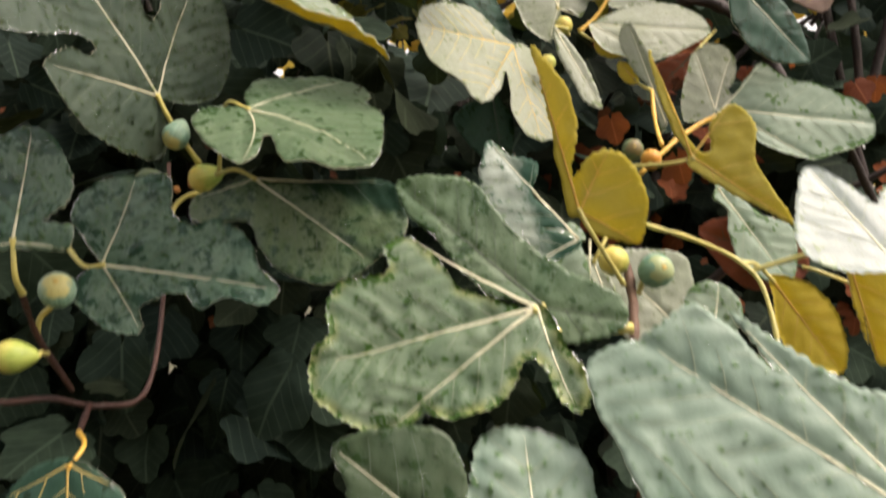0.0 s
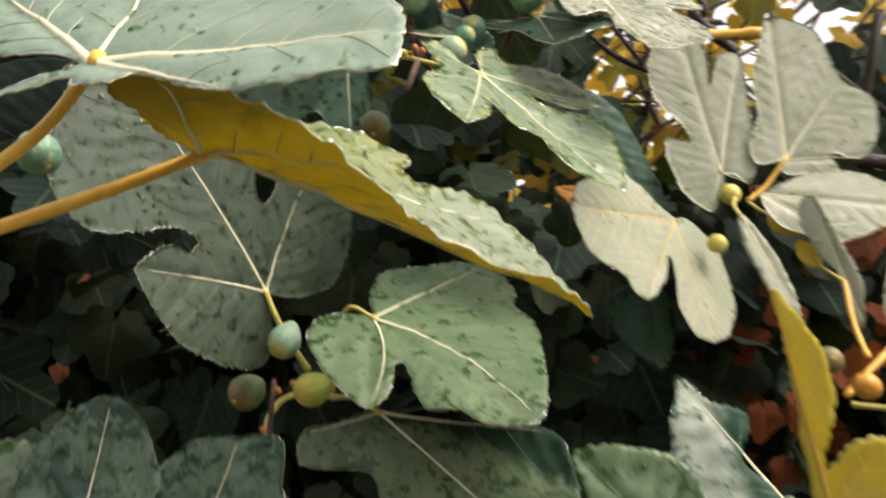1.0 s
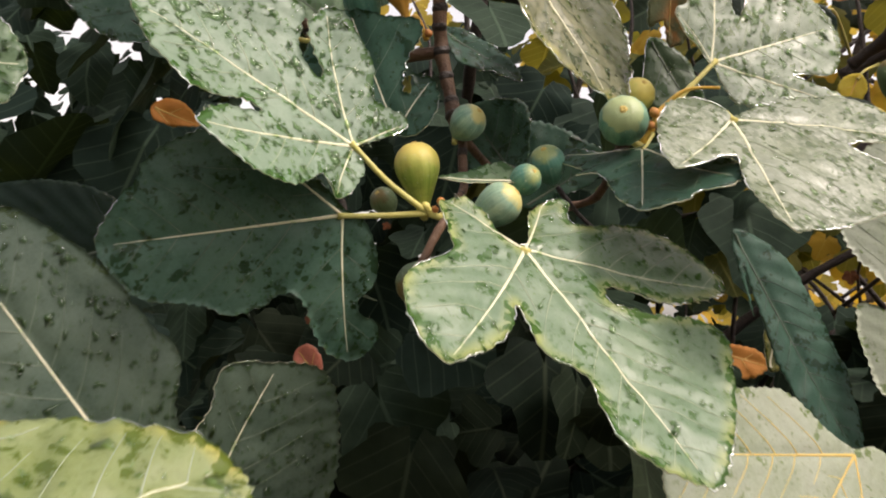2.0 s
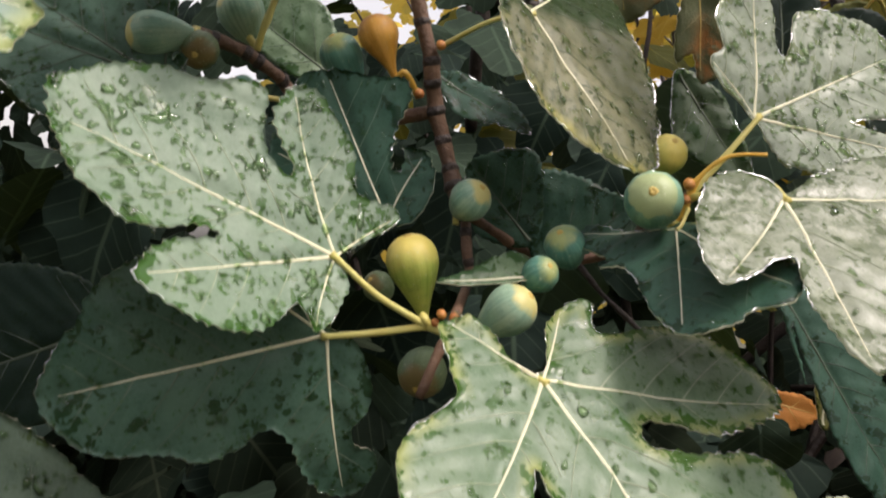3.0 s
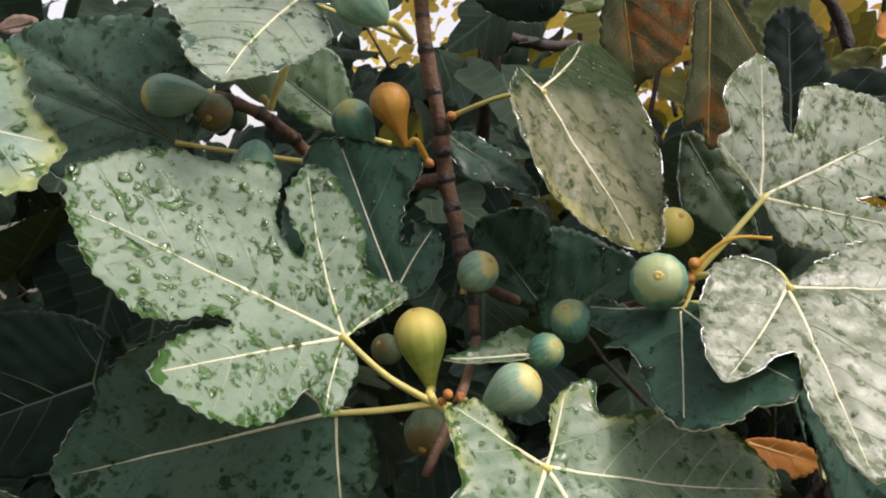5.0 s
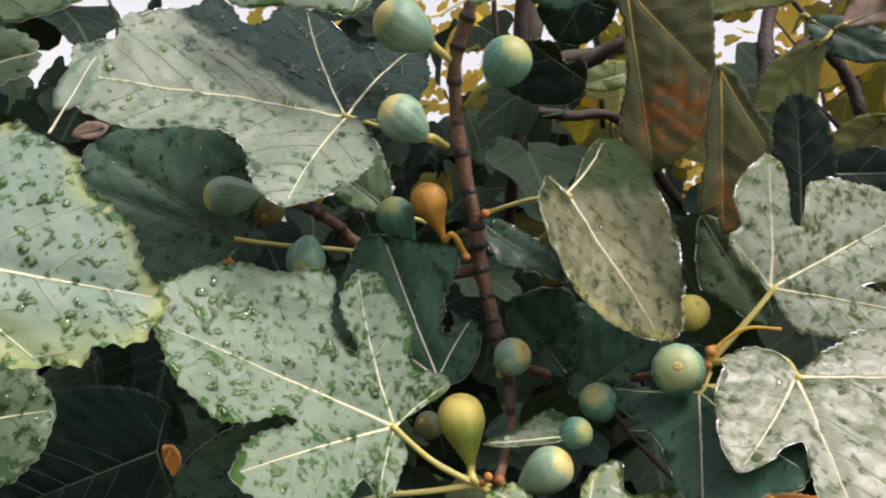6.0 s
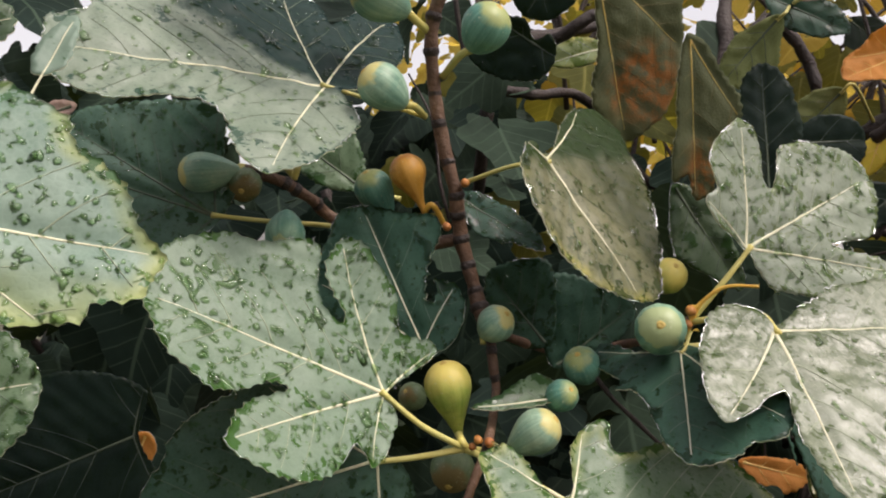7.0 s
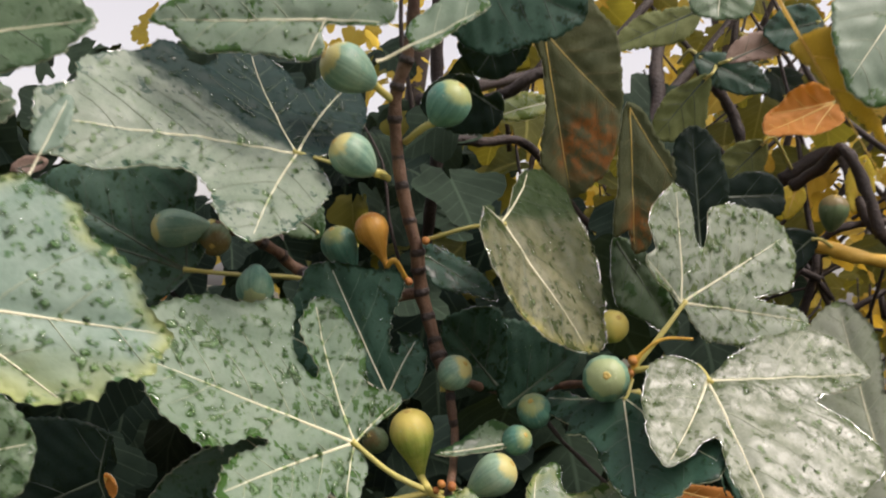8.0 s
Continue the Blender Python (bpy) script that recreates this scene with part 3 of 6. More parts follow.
        for i in range(len(rim) + 1):
            p = rim[i % len(rim)]
            low = 0.25 * (p.x * down.x + p.y * down.y) / size
            wet = noise.noise((p.x * 55, p.y * 55, seed + 21)) + low
            if wet > 0.06 and i < len(rim):
                strand.append((p, min(1.0, 0.35 + 3 * (wet - 0.06))))
                continue
            if len(strand) > 3:
                rings = []
                for k, (q, fat) in enumerate(strand):
                    d = strand[min(k + 1, len(strand) - 1)][0] - strand[max(k - 1, 0)][0]
                    d = d.normalized() if d.length > 1e-9 else Vector((1, 0))
                    w = 0.0005 * fat * (0.3 if k in (0, len(strand) - 1) else 1.0)
                    h = height(q.x, q.y) + sgn * half
                    rings.append([bm.verts.new((q.x + d.y * w * math.cos(b), q.y - d.x * w * math.cos(b), h + w * math.sin(b))) for b in (0.0, 1.257, 2.513, 3.77, 5.027)])
                for p0, p1 in zip(rings, rings[1:]):
                    for k in range(5):
                        bm.faces.new((p0[k], p0[(k + 1) % 5], p1[(k + 1) % 5], p1[k]))
            strand = []
        ob = part("rain_water", bm, WATER, thing, "clear rain drops")
        ob["kind"] = "stuff"
    tagged(thing, label or {"sage": "grey-green fig leaf, wet with rain", "split": "silvery fig leaf, deep green on one side", "rainy": "dark green fig leaf, mottled by rain water", "shaded": "green fig leaf, one side painted dark as shade", "mint": "blue-green fig leaf, flecked with rain water", "soft": "soft mint-green fig leaf with pale veins", "dappled": "mint-green fig leaf, yellow margin, one side painted as lit through", "grey": "dull grey-green fig leaf with pale veins", "khaki": "khaki-green fig leaf, flecked with rain water", "shadowed": "grey-green fig leaf, one side painted dark as shade", "black": "fig leaf painted almost black-green for deep shade", "teal": "deep blue-green fig leaf with pale veins", "bloom": "pale fig leaf with a whitish sheen", "mid": "mid-green fig leaf with pale veins", "green": "deep green fig leaf with pale veins, wet", "dark": "dark green shaded fig leaf",
                            "white": "pale fig leaf with a whitish bloom", "silver": "silvery fig leaf, mottled dark by rain", "frost": "silvery white-green fig leaf, shining wet", "lime": "yellow-green lobed fig leaf", "thin": "thin yellowing fig leaf"}[top], "leaf", "fig leaves")
    return thing


def fig(centre, axis, r, skin="green", stalk=None, pear=0.35, label="", amber=False, waist=0.0):
    """A fig: axis points from the stalk to the eye."""
    thing = new("fig")
    mw = Vector(axis).normalized().to_track_quat("Z", "Y").to_matrix().to_4x4()
    mw.translation = Vector(centre)
    thing.matrix_world = mw
    bm = bmesh.new()
    NA, NL = 40, 22
    rows = []
    neck = r * (1.05 + 1.6 * pear)
    for j in range(1, NL):
        f = j / NL
        z = -neck + (neck + 0.93 * r) * (0.5 - 0.5 * math.cos(math.pi * f))
        if z >= -0.25 * r:
            w = math.sqrt(max(0.0, 1 - ((z + 0.02 * r) / (0.98 * r)) ** 2)) if z > 0 else math.sqrt(max(0, 1 - (z / (1.45 * r)) ** 2))
        else:
            g = min(1, (-0.25 * r - z) / (neck - 0.25 * r))
            w = 0.985 * (1 - g ** 1.25) ** (0.62 + 0.5 * pear + waist) + 0.17 * g
        row = []
        for k in range(NA):
            a = 2 * math.pi * k / NA
            rib = 1 + 0.018 * math.cos(11 * a + 1.3 * noise.noise((centre[0] * 50, f * 2, 1))) * math.sin(math.pi * f) + 0.02 * noise.noise((math.cos(a), math.sin(a), f * 2 + centre[0] * 90))
            row.append(bm.verts.new((w * r * rib * math.cos(a), w * r * rib * math.sin(a), z)))
        rows.append(row)
    for a, b in zip(rows, rows[1:]):
        for k in range(NA):
            bm.faces.new((a[k], a[(k + 1) % NA], b[(k + 1) % NA], b[k]))
    bm.faces.new(list(reversed(rows[0])))
    bm.faces.new(rows[-1])
    part("fruit", bm, FIG[skin], thing)
    bm = bmesh.new()
    rings = []
    for rr, zz in ((0.20, 0.885), (0.13, 0.962), (0.06, 0.975), (0.025, 0.945)):
        rings.append([bm.verts.new((rr * r * (1 + 0.15 * math.cos(5 * k)) * math.cos(2 * math.pi * k / 14), rr * r * math.sin(2 * math.pi * k / 14), zz * r)) for k in range(14)])
    for a, b in zip(rings, rings[1:]):
        for k in range(14):
            bm.faces.new((a[k], a[(k + 1) % 14], b[(k + 1) % 14], b[k]))
    bm.faces.new(rings[-1])
    part("eye", bm, EYE_SKIN, thing, "small brownish eye of the fig")
    if stalk:
        bm = bmesh.new()
        inv = mw.inverted()
        tube(bm, [Vector((0, 0, -neck * 0.97))] + [inv @ Vector(q) for q in stalk], 0.17 * r, 0.16 * r, 9, 6, 0.05, 0.02 * r)
        part("stalk", bm, STALK_GOLD if amber else STALK, thing)
    tagged(thing, label or {"green": "unripe green fig with a yellow flush", "flushed": "unripe green fig, flushed yellow at the eye", "teal": "unripe blue-green fig in shade", "yellow": "yellow-green pear-shaped fig on a stalk",
                            "amber": "small amber-orange fig on a stalk", "dull": "small dull green fig in shade"}[skin], "fig", "figs")
    return thing


def twig(name, pts, r0, r1, mat, label, buds=(), scars=0):
    thing = new(name)
    thing.matrix_world = Matrix.Translation(pts[0])
    bm = bmesh.new()
    tube(bm, [Vector(p) - Vector(pts[0]) for p in pts], r0, r1, 12, 8, 0.35)
    part("wood", bm, mat, thing)
    line = glide([Vector(p) - Vector(pts[0]) for p in pts], 8)
    for k in range(scars):  # ring scars where leaves have dropped
        i = 2 + int((len(line) - 5) * (k + 0.3 + 0.4 * abs(noise.noise((k * 3.1, r0 * 900, 1)))) / scars)
        d = (line[i + 1] - line[i]).normalized()
        f = i / (len(line) - 1)
        r = r0 + (r1 - r0) * f
        bm = bmesh.new()
        tube(bm, [line[i] - d * 0.0035, line[i] - d * 0.001, line[i] + d * 0.001, line[i] + d * 0.0035], r * 1.02, r * 1.02, 12, 3, 0.5)
        for v in bm.verts:
            away = abs((v.co - line[i]).dot(d)) / 0.0035
            v.co += (v.co - line[i] - d * (v.co - line[i]).dot(d)).normalized() * r * 0.16 * max(0.0, 1 - away)
        part("leaf_scar", bm, BARK_DARK, thing, "dark raised leaf scar")
    for q, r in buds:
        bm = bmesh.new()
        bmesh.ops.create_icosphere(bm, subdivisions=2, radius=r)
        for v in bm.verts:
            v.co *= 1 + 0.25 * noise.noise(v.co * 200)
            v.co += Vector(q) - Vector(pts[0])
        part("bud", bm, BUD, thing, "orange-brown leaf bud")
    return tagged(thing, label, "branch")



# the large leaves round the figs
fig_leaf((-0.240, 0.995, 1.730), (-0.555, -0.766, 0.325), (0.811, -0.413, 0.414), [(-4, 187, 't'), (-11, 196, 'p'), (-20, 180, 'p'), (-28, 166, 'p'), (-33, 146, 'p'), (-50, 118, 'p'), (-40, 87, 'p'), (-40, 64, 's'), (-46, 60, 'p'), (-47, 86, 'p'), (-51, 106, 'p'), (-60, 120, 't'), (-66, 113, 'p'), (-73, 98, 'p'), (-86, 74, 'p'), (-92, 51, 's'), (-128, 62, 't'), (-132, 48, 'p'), (-168, 2, 's'), (126, 22, 'p'), (85, 59, 't'), (65, 49, 's'), (63, 80, 'p'), (53, 109, 'p'), (47, 123, 'p'), (33, 142, 't'), (29, 133, 'p'), (21, 109, 'p'), (17, 79, 's'), (14, 87, 'p'), (18, 134, 'p'), (12, 153, 'p'), (5, 172, 'p')], bend=(-0.150, 1.442, 1.950), top='sage', drops=350, bead=1.35, stalk=[(-0.217, 1.012, 1.707), (-0.193, 1.040, 1.689)])
fig_leaf((-0.335, 0.687, 1.832), (0.763, 0.630, -0.144), (0.631, -0.677, 0.380), [(85, 67, 'p'), (74, 86, 'p'), (64, 89, 'p'), (50, 92, 'p'), (42, 87, 'p'), (33, 94, 'p'), (23, 102, 'p'), (15, 105, 'p'), (10, 108, 'p'), (4, 120, 't'), (-3, 116, 'p'), (-8, 114, 'p'), (-15, 97, 'p'), (-20, 98, 'p'), (-27, 86, 't'), (-34, 75, 'p'), (-42, 53, 'p')], bend=(-0.600, 0.000, -0.800), top='dappled', drops=170, bead=0.95)
fig_leaf((-0.318, 1.013, 1.963), (-0.710, -0.694, 0.120), (0.551, -0.441, 0.708), [(8, 203, 't'), (0, 203, 'p'), (-5, 179, 'p'), (-11, 185, 'p'), (-18, 176, 'p'), (-30, 155, 'p'), (-38, 154, 'p'), (-43, 145, 'p'), (-43, 121, 's'), (-52, 122, 'p'), (-62, 138, 'p'), (-74, 145, 't'), (-82, 134, 'p'), (-90, 121, 'p'), (-94, 100, 's'), (-104, 145, 'p'), (-114, 174, 't'), (-125, 142, 'p'), (-145, 70, 'p'), (-168, 31, 'p'), (167, 13, 's'), (128, 40, 'p'), (111, 61, 'p'), (93, 84, 'p'), (82, 110, 'p'), (71, 129, 't'), (63, 128, 'p'), (53, 115, 'p'), (41, 102, 'p'), (31, 106, 'p'), (26, 127, 'p'), (25, 166, 'p'), (16, 202, 'p')], bend=(0.027, -1.024, 0.182), top='shadowed', drops=242, bead=1.3, stalk=[(-0.296, 1.041, 1.958), (-0.268, 1.093, 1.953)], thick=0.0017)
fig_leaf((-0.443, 1.044, 1.859), (-0.836, -0.485, 0.257), (0.538, -0.817, 0.208), [(-98, 52, 'p'), (-84, 19, 'p'), (-72, 101, 't'), (-38, 126, 'p'), (-14, 158, 't'), (0, 149, 't'), (26, 116, 'p'), (47, 81, 'p'), (64, 40, 't')], bend=(0.000, 0.000, 0.000), top='teal', drops=132, vein='dull', stalk=[(-0.408, 1.072, 1.858), (-0.382, 1.116, 1.859), (-0.333, 1.108, 1.855)])
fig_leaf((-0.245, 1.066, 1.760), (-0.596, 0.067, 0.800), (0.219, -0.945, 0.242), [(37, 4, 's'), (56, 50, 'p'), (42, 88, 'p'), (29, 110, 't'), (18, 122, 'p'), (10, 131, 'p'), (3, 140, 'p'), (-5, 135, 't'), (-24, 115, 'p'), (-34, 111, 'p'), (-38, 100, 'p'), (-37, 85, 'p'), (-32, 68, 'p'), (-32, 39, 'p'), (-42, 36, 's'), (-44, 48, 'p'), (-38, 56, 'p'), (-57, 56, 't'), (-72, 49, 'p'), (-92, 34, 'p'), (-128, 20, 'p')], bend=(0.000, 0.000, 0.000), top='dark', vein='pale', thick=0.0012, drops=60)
fig_leaf((-0.157, 1.095, 1.917), (0.571, 0.362, -0.737), (0.821, -0.270, 0.504), [(-157, 23, 't'), (-106, 43, 'p'), (-84, 62, 'p'), (-70, 72, 'p'), (-58, 89, 'p'), (-45, 105, 'p'), (-31, 118, 'p'), (-20, 129, 'p'), (-11, 137, 't'), (-1, 144, 'p'), (14, 137, 'p'), (33, 133, 'p'), (50, 136, 'p'), (66, 144, 'p'), (79, 156, 'p'), (88, 149, 'p'), (95, 124, 't'), (99, 85, 'p'), (99, 43, 'p'), (93, 15, 's'), (-131, 7, 'p'), (-179, 15, 'p')], bend=(0.129, 0.605, -0.071), top='khaki', drops=190, label='narrow drooping grey-green fig leaf, wet', stalk=[(-0.188, 1.095, 1.910), (-0.237, 1.116, 1.899)], thick=0.0017)
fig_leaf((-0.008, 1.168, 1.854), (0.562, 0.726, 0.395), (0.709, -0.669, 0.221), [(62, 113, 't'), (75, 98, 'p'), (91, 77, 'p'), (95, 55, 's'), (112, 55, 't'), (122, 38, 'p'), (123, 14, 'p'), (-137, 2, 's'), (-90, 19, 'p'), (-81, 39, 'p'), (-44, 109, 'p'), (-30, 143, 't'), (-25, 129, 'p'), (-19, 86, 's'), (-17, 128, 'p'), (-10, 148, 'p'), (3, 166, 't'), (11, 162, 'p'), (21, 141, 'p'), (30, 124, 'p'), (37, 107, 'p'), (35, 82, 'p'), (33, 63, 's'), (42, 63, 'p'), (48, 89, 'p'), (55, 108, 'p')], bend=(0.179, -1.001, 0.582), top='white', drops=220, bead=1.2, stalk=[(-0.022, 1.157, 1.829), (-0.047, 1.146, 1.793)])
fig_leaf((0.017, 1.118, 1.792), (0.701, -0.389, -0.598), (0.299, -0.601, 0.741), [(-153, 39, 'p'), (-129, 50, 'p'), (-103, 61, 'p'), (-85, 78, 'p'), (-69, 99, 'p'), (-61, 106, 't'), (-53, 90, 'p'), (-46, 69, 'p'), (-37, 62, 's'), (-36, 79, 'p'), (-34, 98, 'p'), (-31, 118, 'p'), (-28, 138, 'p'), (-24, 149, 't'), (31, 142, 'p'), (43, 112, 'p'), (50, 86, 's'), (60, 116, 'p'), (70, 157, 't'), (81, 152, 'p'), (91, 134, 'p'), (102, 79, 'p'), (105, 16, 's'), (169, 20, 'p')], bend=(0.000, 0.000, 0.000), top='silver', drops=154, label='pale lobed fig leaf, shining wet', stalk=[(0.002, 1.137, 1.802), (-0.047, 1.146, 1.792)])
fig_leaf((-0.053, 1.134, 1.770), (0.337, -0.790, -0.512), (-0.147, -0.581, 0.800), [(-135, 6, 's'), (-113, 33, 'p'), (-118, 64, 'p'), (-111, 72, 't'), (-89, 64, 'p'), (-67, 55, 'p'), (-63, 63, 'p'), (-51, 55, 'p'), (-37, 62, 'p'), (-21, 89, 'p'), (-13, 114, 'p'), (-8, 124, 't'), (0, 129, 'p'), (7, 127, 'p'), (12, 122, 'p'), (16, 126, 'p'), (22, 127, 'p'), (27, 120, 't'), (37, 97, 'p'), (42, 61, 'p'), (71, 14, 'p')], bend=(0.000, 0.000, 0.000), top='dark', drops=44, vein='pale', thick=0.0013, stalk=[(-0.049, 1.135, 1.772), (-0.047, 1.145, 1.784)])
fig_leaf((-0.249, 1.007, 1.678), (-0.734, -0.610, -0.298), (0.659, -0.747, -0.094), [(-1, 179, 't'), (-13, 162, 'p'), (-18, 152, 'p'), (-22, 151, 'p'), (-27, 145, 'p'), (-37, 126, 'p'), (-50, 105, 't'), (-57, 69, 'p'), (-65, 37, 'p'), (-81, 11, 's'), (166, 15, 'p'), (136, 29, 'p'), (121, 45, 'p'), (103, 61, 'p'), (93, 68, 's'), (93, 79, 'p'), (99, 89, 'p'), (98, 103, 'p'), (91, 113, 'p'), (85, 116, 't'), (75, 107, 'p'), (68, 94, 'p'), (60, 77, 'p'), (50, 71, 's'), (42, 80, 'p'), (41, 91, 'p'), (37, 102, 'p'), (32, 115, 'p'), (23, 127, 'p'), (17, 150, 'p'), (12, 165, 'p'), (5, 174, 'p')], bend=(0.000, 0.000, -0.800), top='teal', drops=330, bead=0.8, stalk=[(-0.222, 1.021, 1.682), (-0.193, 1.040, 1.689)])
fig_leaf((-0.105, 1.024, 1.667), (0.722, -0.245, -0.648), (0.476, -0.504, 0.721), [(-142, 72, 'p'), (-149, 69, 't'), (-163, 58, 'p'), (-125, 9, 's'), (132, 9, 'p'), (141, 47, 'p'), (133, 67, 't'), (121, 81, 'p'), (108, 62, 'p'), (93, 116, 'p'), (84, 137, 'p'), (76, 152, 'p'), (63, 165, 't'), (48, 114, 'p'), (47, 83, 'p'), (39, 65, 's'), (28, 73, 'p'), (45, 131, 'p'), (42, 153, 'p'), (31, 165, 'p'), (-1, 208, 't'), (-11, 183, 'p'), (-15, 167, 'p'), (-17, 117, 'p'), (-29, 103, 'p'), (-41, 67, 's'), (-42, 97, 'p'), (-49, 129, 'p'), (-55, 148, 't'), (-63, 145, 'p'), (-77, 125, 'p'), (-85, 107, 'p'), (-99, 61, 'p')], bend=(0.072, 0.009, 0.230), top='mint', drops=286, stalk=[(-0.139, 1.033, 1.674), (-0.192, 1.040, 1.689)])
fig_leaf((-0.443, 0.780, 1.723), (0.728, 0.650, 0.220), (0.553, -0.745, 0.372), [(-64, 47, 'p'), (-41, 60, 'p'), (-21, 68, 'p'), (0, 70, 't'), (23, 67, 'p'), (42, 58, 'p'), (65, 40, 'p')], bend=(0.000, 0.000, 0.000), top='mid', drops=66)
fig_leaf((-0.135, 1.090, 1.729), (-0.772, -0.623, -0.126), (0.333, -0.565, 0.755), [(-116, 4, 'p'), (-92, 15, 'p'), (-63, 28, 'p'), (-11, 47, 'p'), (0, 73, 't'), (12, 32, 'p')], bend=(0.000, 0.000, 0.000), top='mid', label='small narrow young fig leaf')
fig_leaf((-0.395, 0.805, 1.910), (-0.077, 0.492, 0.867), (0.643, -0.640, 0.420), [(-15, 28, 'p'), (-7, 59, 'p'), (0, 73, 't'), (9, 54, 'p'), (15, 19, 'p')], bend=(0.000, 0.000, 0.000), top='soft', thick=0.001)
fig_leaf((-0.437, 0.773, 1.940), (0.450, 0.732, 0.512), (0.531, -0.680, 0.506), [(-49, 24, 'p'), (-20, 41, 'p'), (0, 48, 't'), (16, 49, 'p'), (36, 42, 'p'), (55, 14, 's')], bend=(0.000, 0.000, 0.000), top='mid')
fig_leaf((-0.277, 0.971, 2.062), (-0.937, -0.336, -0.089), (0.307, -0.920, 0.246), [(-2, 140, 't'), (2, 123, 'p'), (13, 106, 'p'), (22, 74, 'p'), (35, 54, 'p'), (67, 39, 't'), (87, 28, 'p'), (72, 9, 's'), (157, 16, 'p'), (175, 51, 't'), (-169, 58, 'p'), (-137, 39, 'p'), (-52, 57, 'p'), (-17, 107, 'p')], bend=(0.000, 0.000, 0.000), top='sage', drops=88)
fig_leaf((-0.251, 1.015, 2.039), (0.732, 0.420, 0.537), (0.173, -0.877, 0.449), [(-16, 36, 'p'), (-6, 75, 'p'), (0, 109, 't'), (11, 119, 'p'), (20, 86, 'p'), (22, 41, 'p')], bend=(0.000, 0.000, 0.000), top='sage')
fig_leaf((-0.204, 1.086, 2.145), (0.893, 0.294, -0.342), (0.327, -0.944, 0.042), [(-82, 60, 'p'), (-53, 83, 'p'), (-28, 95, 'p'), (0, 120, 't'), (20, 101, 'p'), (44, 44, 'p')], bend=(0.000, 0.000, 0.000), top='dark', vein='dull')

# leaves that hang behind, seen from below
fig_leaf((-0.158, 1.217, 2.125), (0.146, 0.312, -0.939), (0.549, -0.815, -0.186), [(-105, 14, 'p'), (-13, 37, 'p'), (-9, 83, 'p'), (-12, 136, 'p'), (-5, 161, 'p'), (0, 177, 't'), (8, 170, 'p'), (15, 163, 'p'), (22, 149, 'p'), (36, 122, 't'), (53, 98, 'p'), (78, 80, 'p'), (100, 64, 'p'), (125, 59, 't'), (153, 26, 'p')], bend=(0.000, 0.000, 0.000), top='dark', low='rust', facing='low', vein='gold', label='ageing fig leaf seen from below, rust-spotted', thick=0.0013)
fig_leaf((-0.070, 1.234, 2.047), (0.038, 0.188, -0.981), (0.511, -0.848, -0.143), [(-146, 6, 's'), (-22, 35, 'p'), (-12, 80, 'p'), (-9, 131, 'p'), (-3, 124, 'p'), (1, 148, 't'), (7, 144, 'p'), (14, 113, 'p'), (32, 90, 't'), (40, 69, 'p'), (43, 43, 'p'), (72, 15, 'p')], bend=(0.000, 0.000, 0.000), top='dark', low='rust', facing='low', vein='gold', label='ageing olive fig leaf seen from below', thick=0.0013)
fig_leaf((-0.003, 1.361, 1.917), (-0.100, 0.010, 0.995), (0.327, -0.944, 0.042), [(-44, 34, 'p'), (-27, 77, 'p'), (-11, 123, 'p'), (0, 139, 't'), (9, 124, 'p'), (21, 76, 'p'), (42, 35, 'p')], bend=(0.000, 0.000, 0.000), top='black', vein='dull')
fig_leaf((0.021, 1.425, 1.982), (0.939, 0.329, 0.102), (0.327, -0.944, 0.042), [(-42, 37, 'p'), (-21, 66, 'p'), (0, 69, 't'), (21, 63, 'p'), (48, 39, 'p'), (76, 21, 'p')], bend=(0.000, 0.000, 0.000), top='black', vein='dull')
fig_leaf((0.051, 1.113, 2.125), (0.504, 0.249, -0.827), (0.023, -0.961, -0.275), [(-9, 60, 'p'), (-1, 101, 'p'), (0, 209, 't'), (1, 131, 'p'), (5, 172, 'p'), (10, 118, 'p'), (22, 71, 'p')], bend=(0.000, 0.000, 0.000), top='thin', low='mustard', facing='low', vein='gold', label='mustard-yellow fig leaf lit through from behind')
fig_leaf((0.178, 1.168, 2.146), (-0.454, -0.381, -0.806), (0.305, -0.916, 0.261), [(-31, 87, 'p'), (-17, 111, 'p'), (0, 140, 't'), (12, 145, 'p'), (26, 98, 'p')], bend=(0.000, 0.000, 0.000), top='sage')
fig_leaf((-0.239, 1.330, 2.156), (-0.029, 0.330, -0.944), (0.308, -0.895, -0.323), [(-86, 49, 'p'), (-62, 48, 'p'), (-34, 50, 't'), (-7, 48, 'p'), (26, 42, 'p'), (70, 40, 't'), (116, 49, 'p'), (159, 49, 'p'), (-146, 44, 'p')], top='black', vein='dull', drops=24, label='fig leaf painted dark green for the shade')
fig_leaf((-0.263, 1.360, 2.090), (-0.943, -0.300, -0.142), (0.327, -0.911, -0.251), [(20, 67, 'p'), (50, 49, 'p'), (91, 41, 'p'), (143, 30, 't'), (-158, 21, 'p'), (-74, 28, 'p'), (-41, 52, 't'), (-17, 70, 'p'), (-1, 77, 'p')], top='black', vein='dull', drops=24, label='fig leaf painted dark green for the shade')
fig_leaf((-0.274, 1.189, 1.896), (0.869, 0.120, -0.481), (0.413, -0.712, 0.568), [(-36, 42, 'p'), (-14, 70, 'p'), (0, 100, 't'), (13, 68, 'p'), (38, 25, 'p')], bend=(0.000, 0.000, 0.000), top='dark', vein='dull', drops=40)
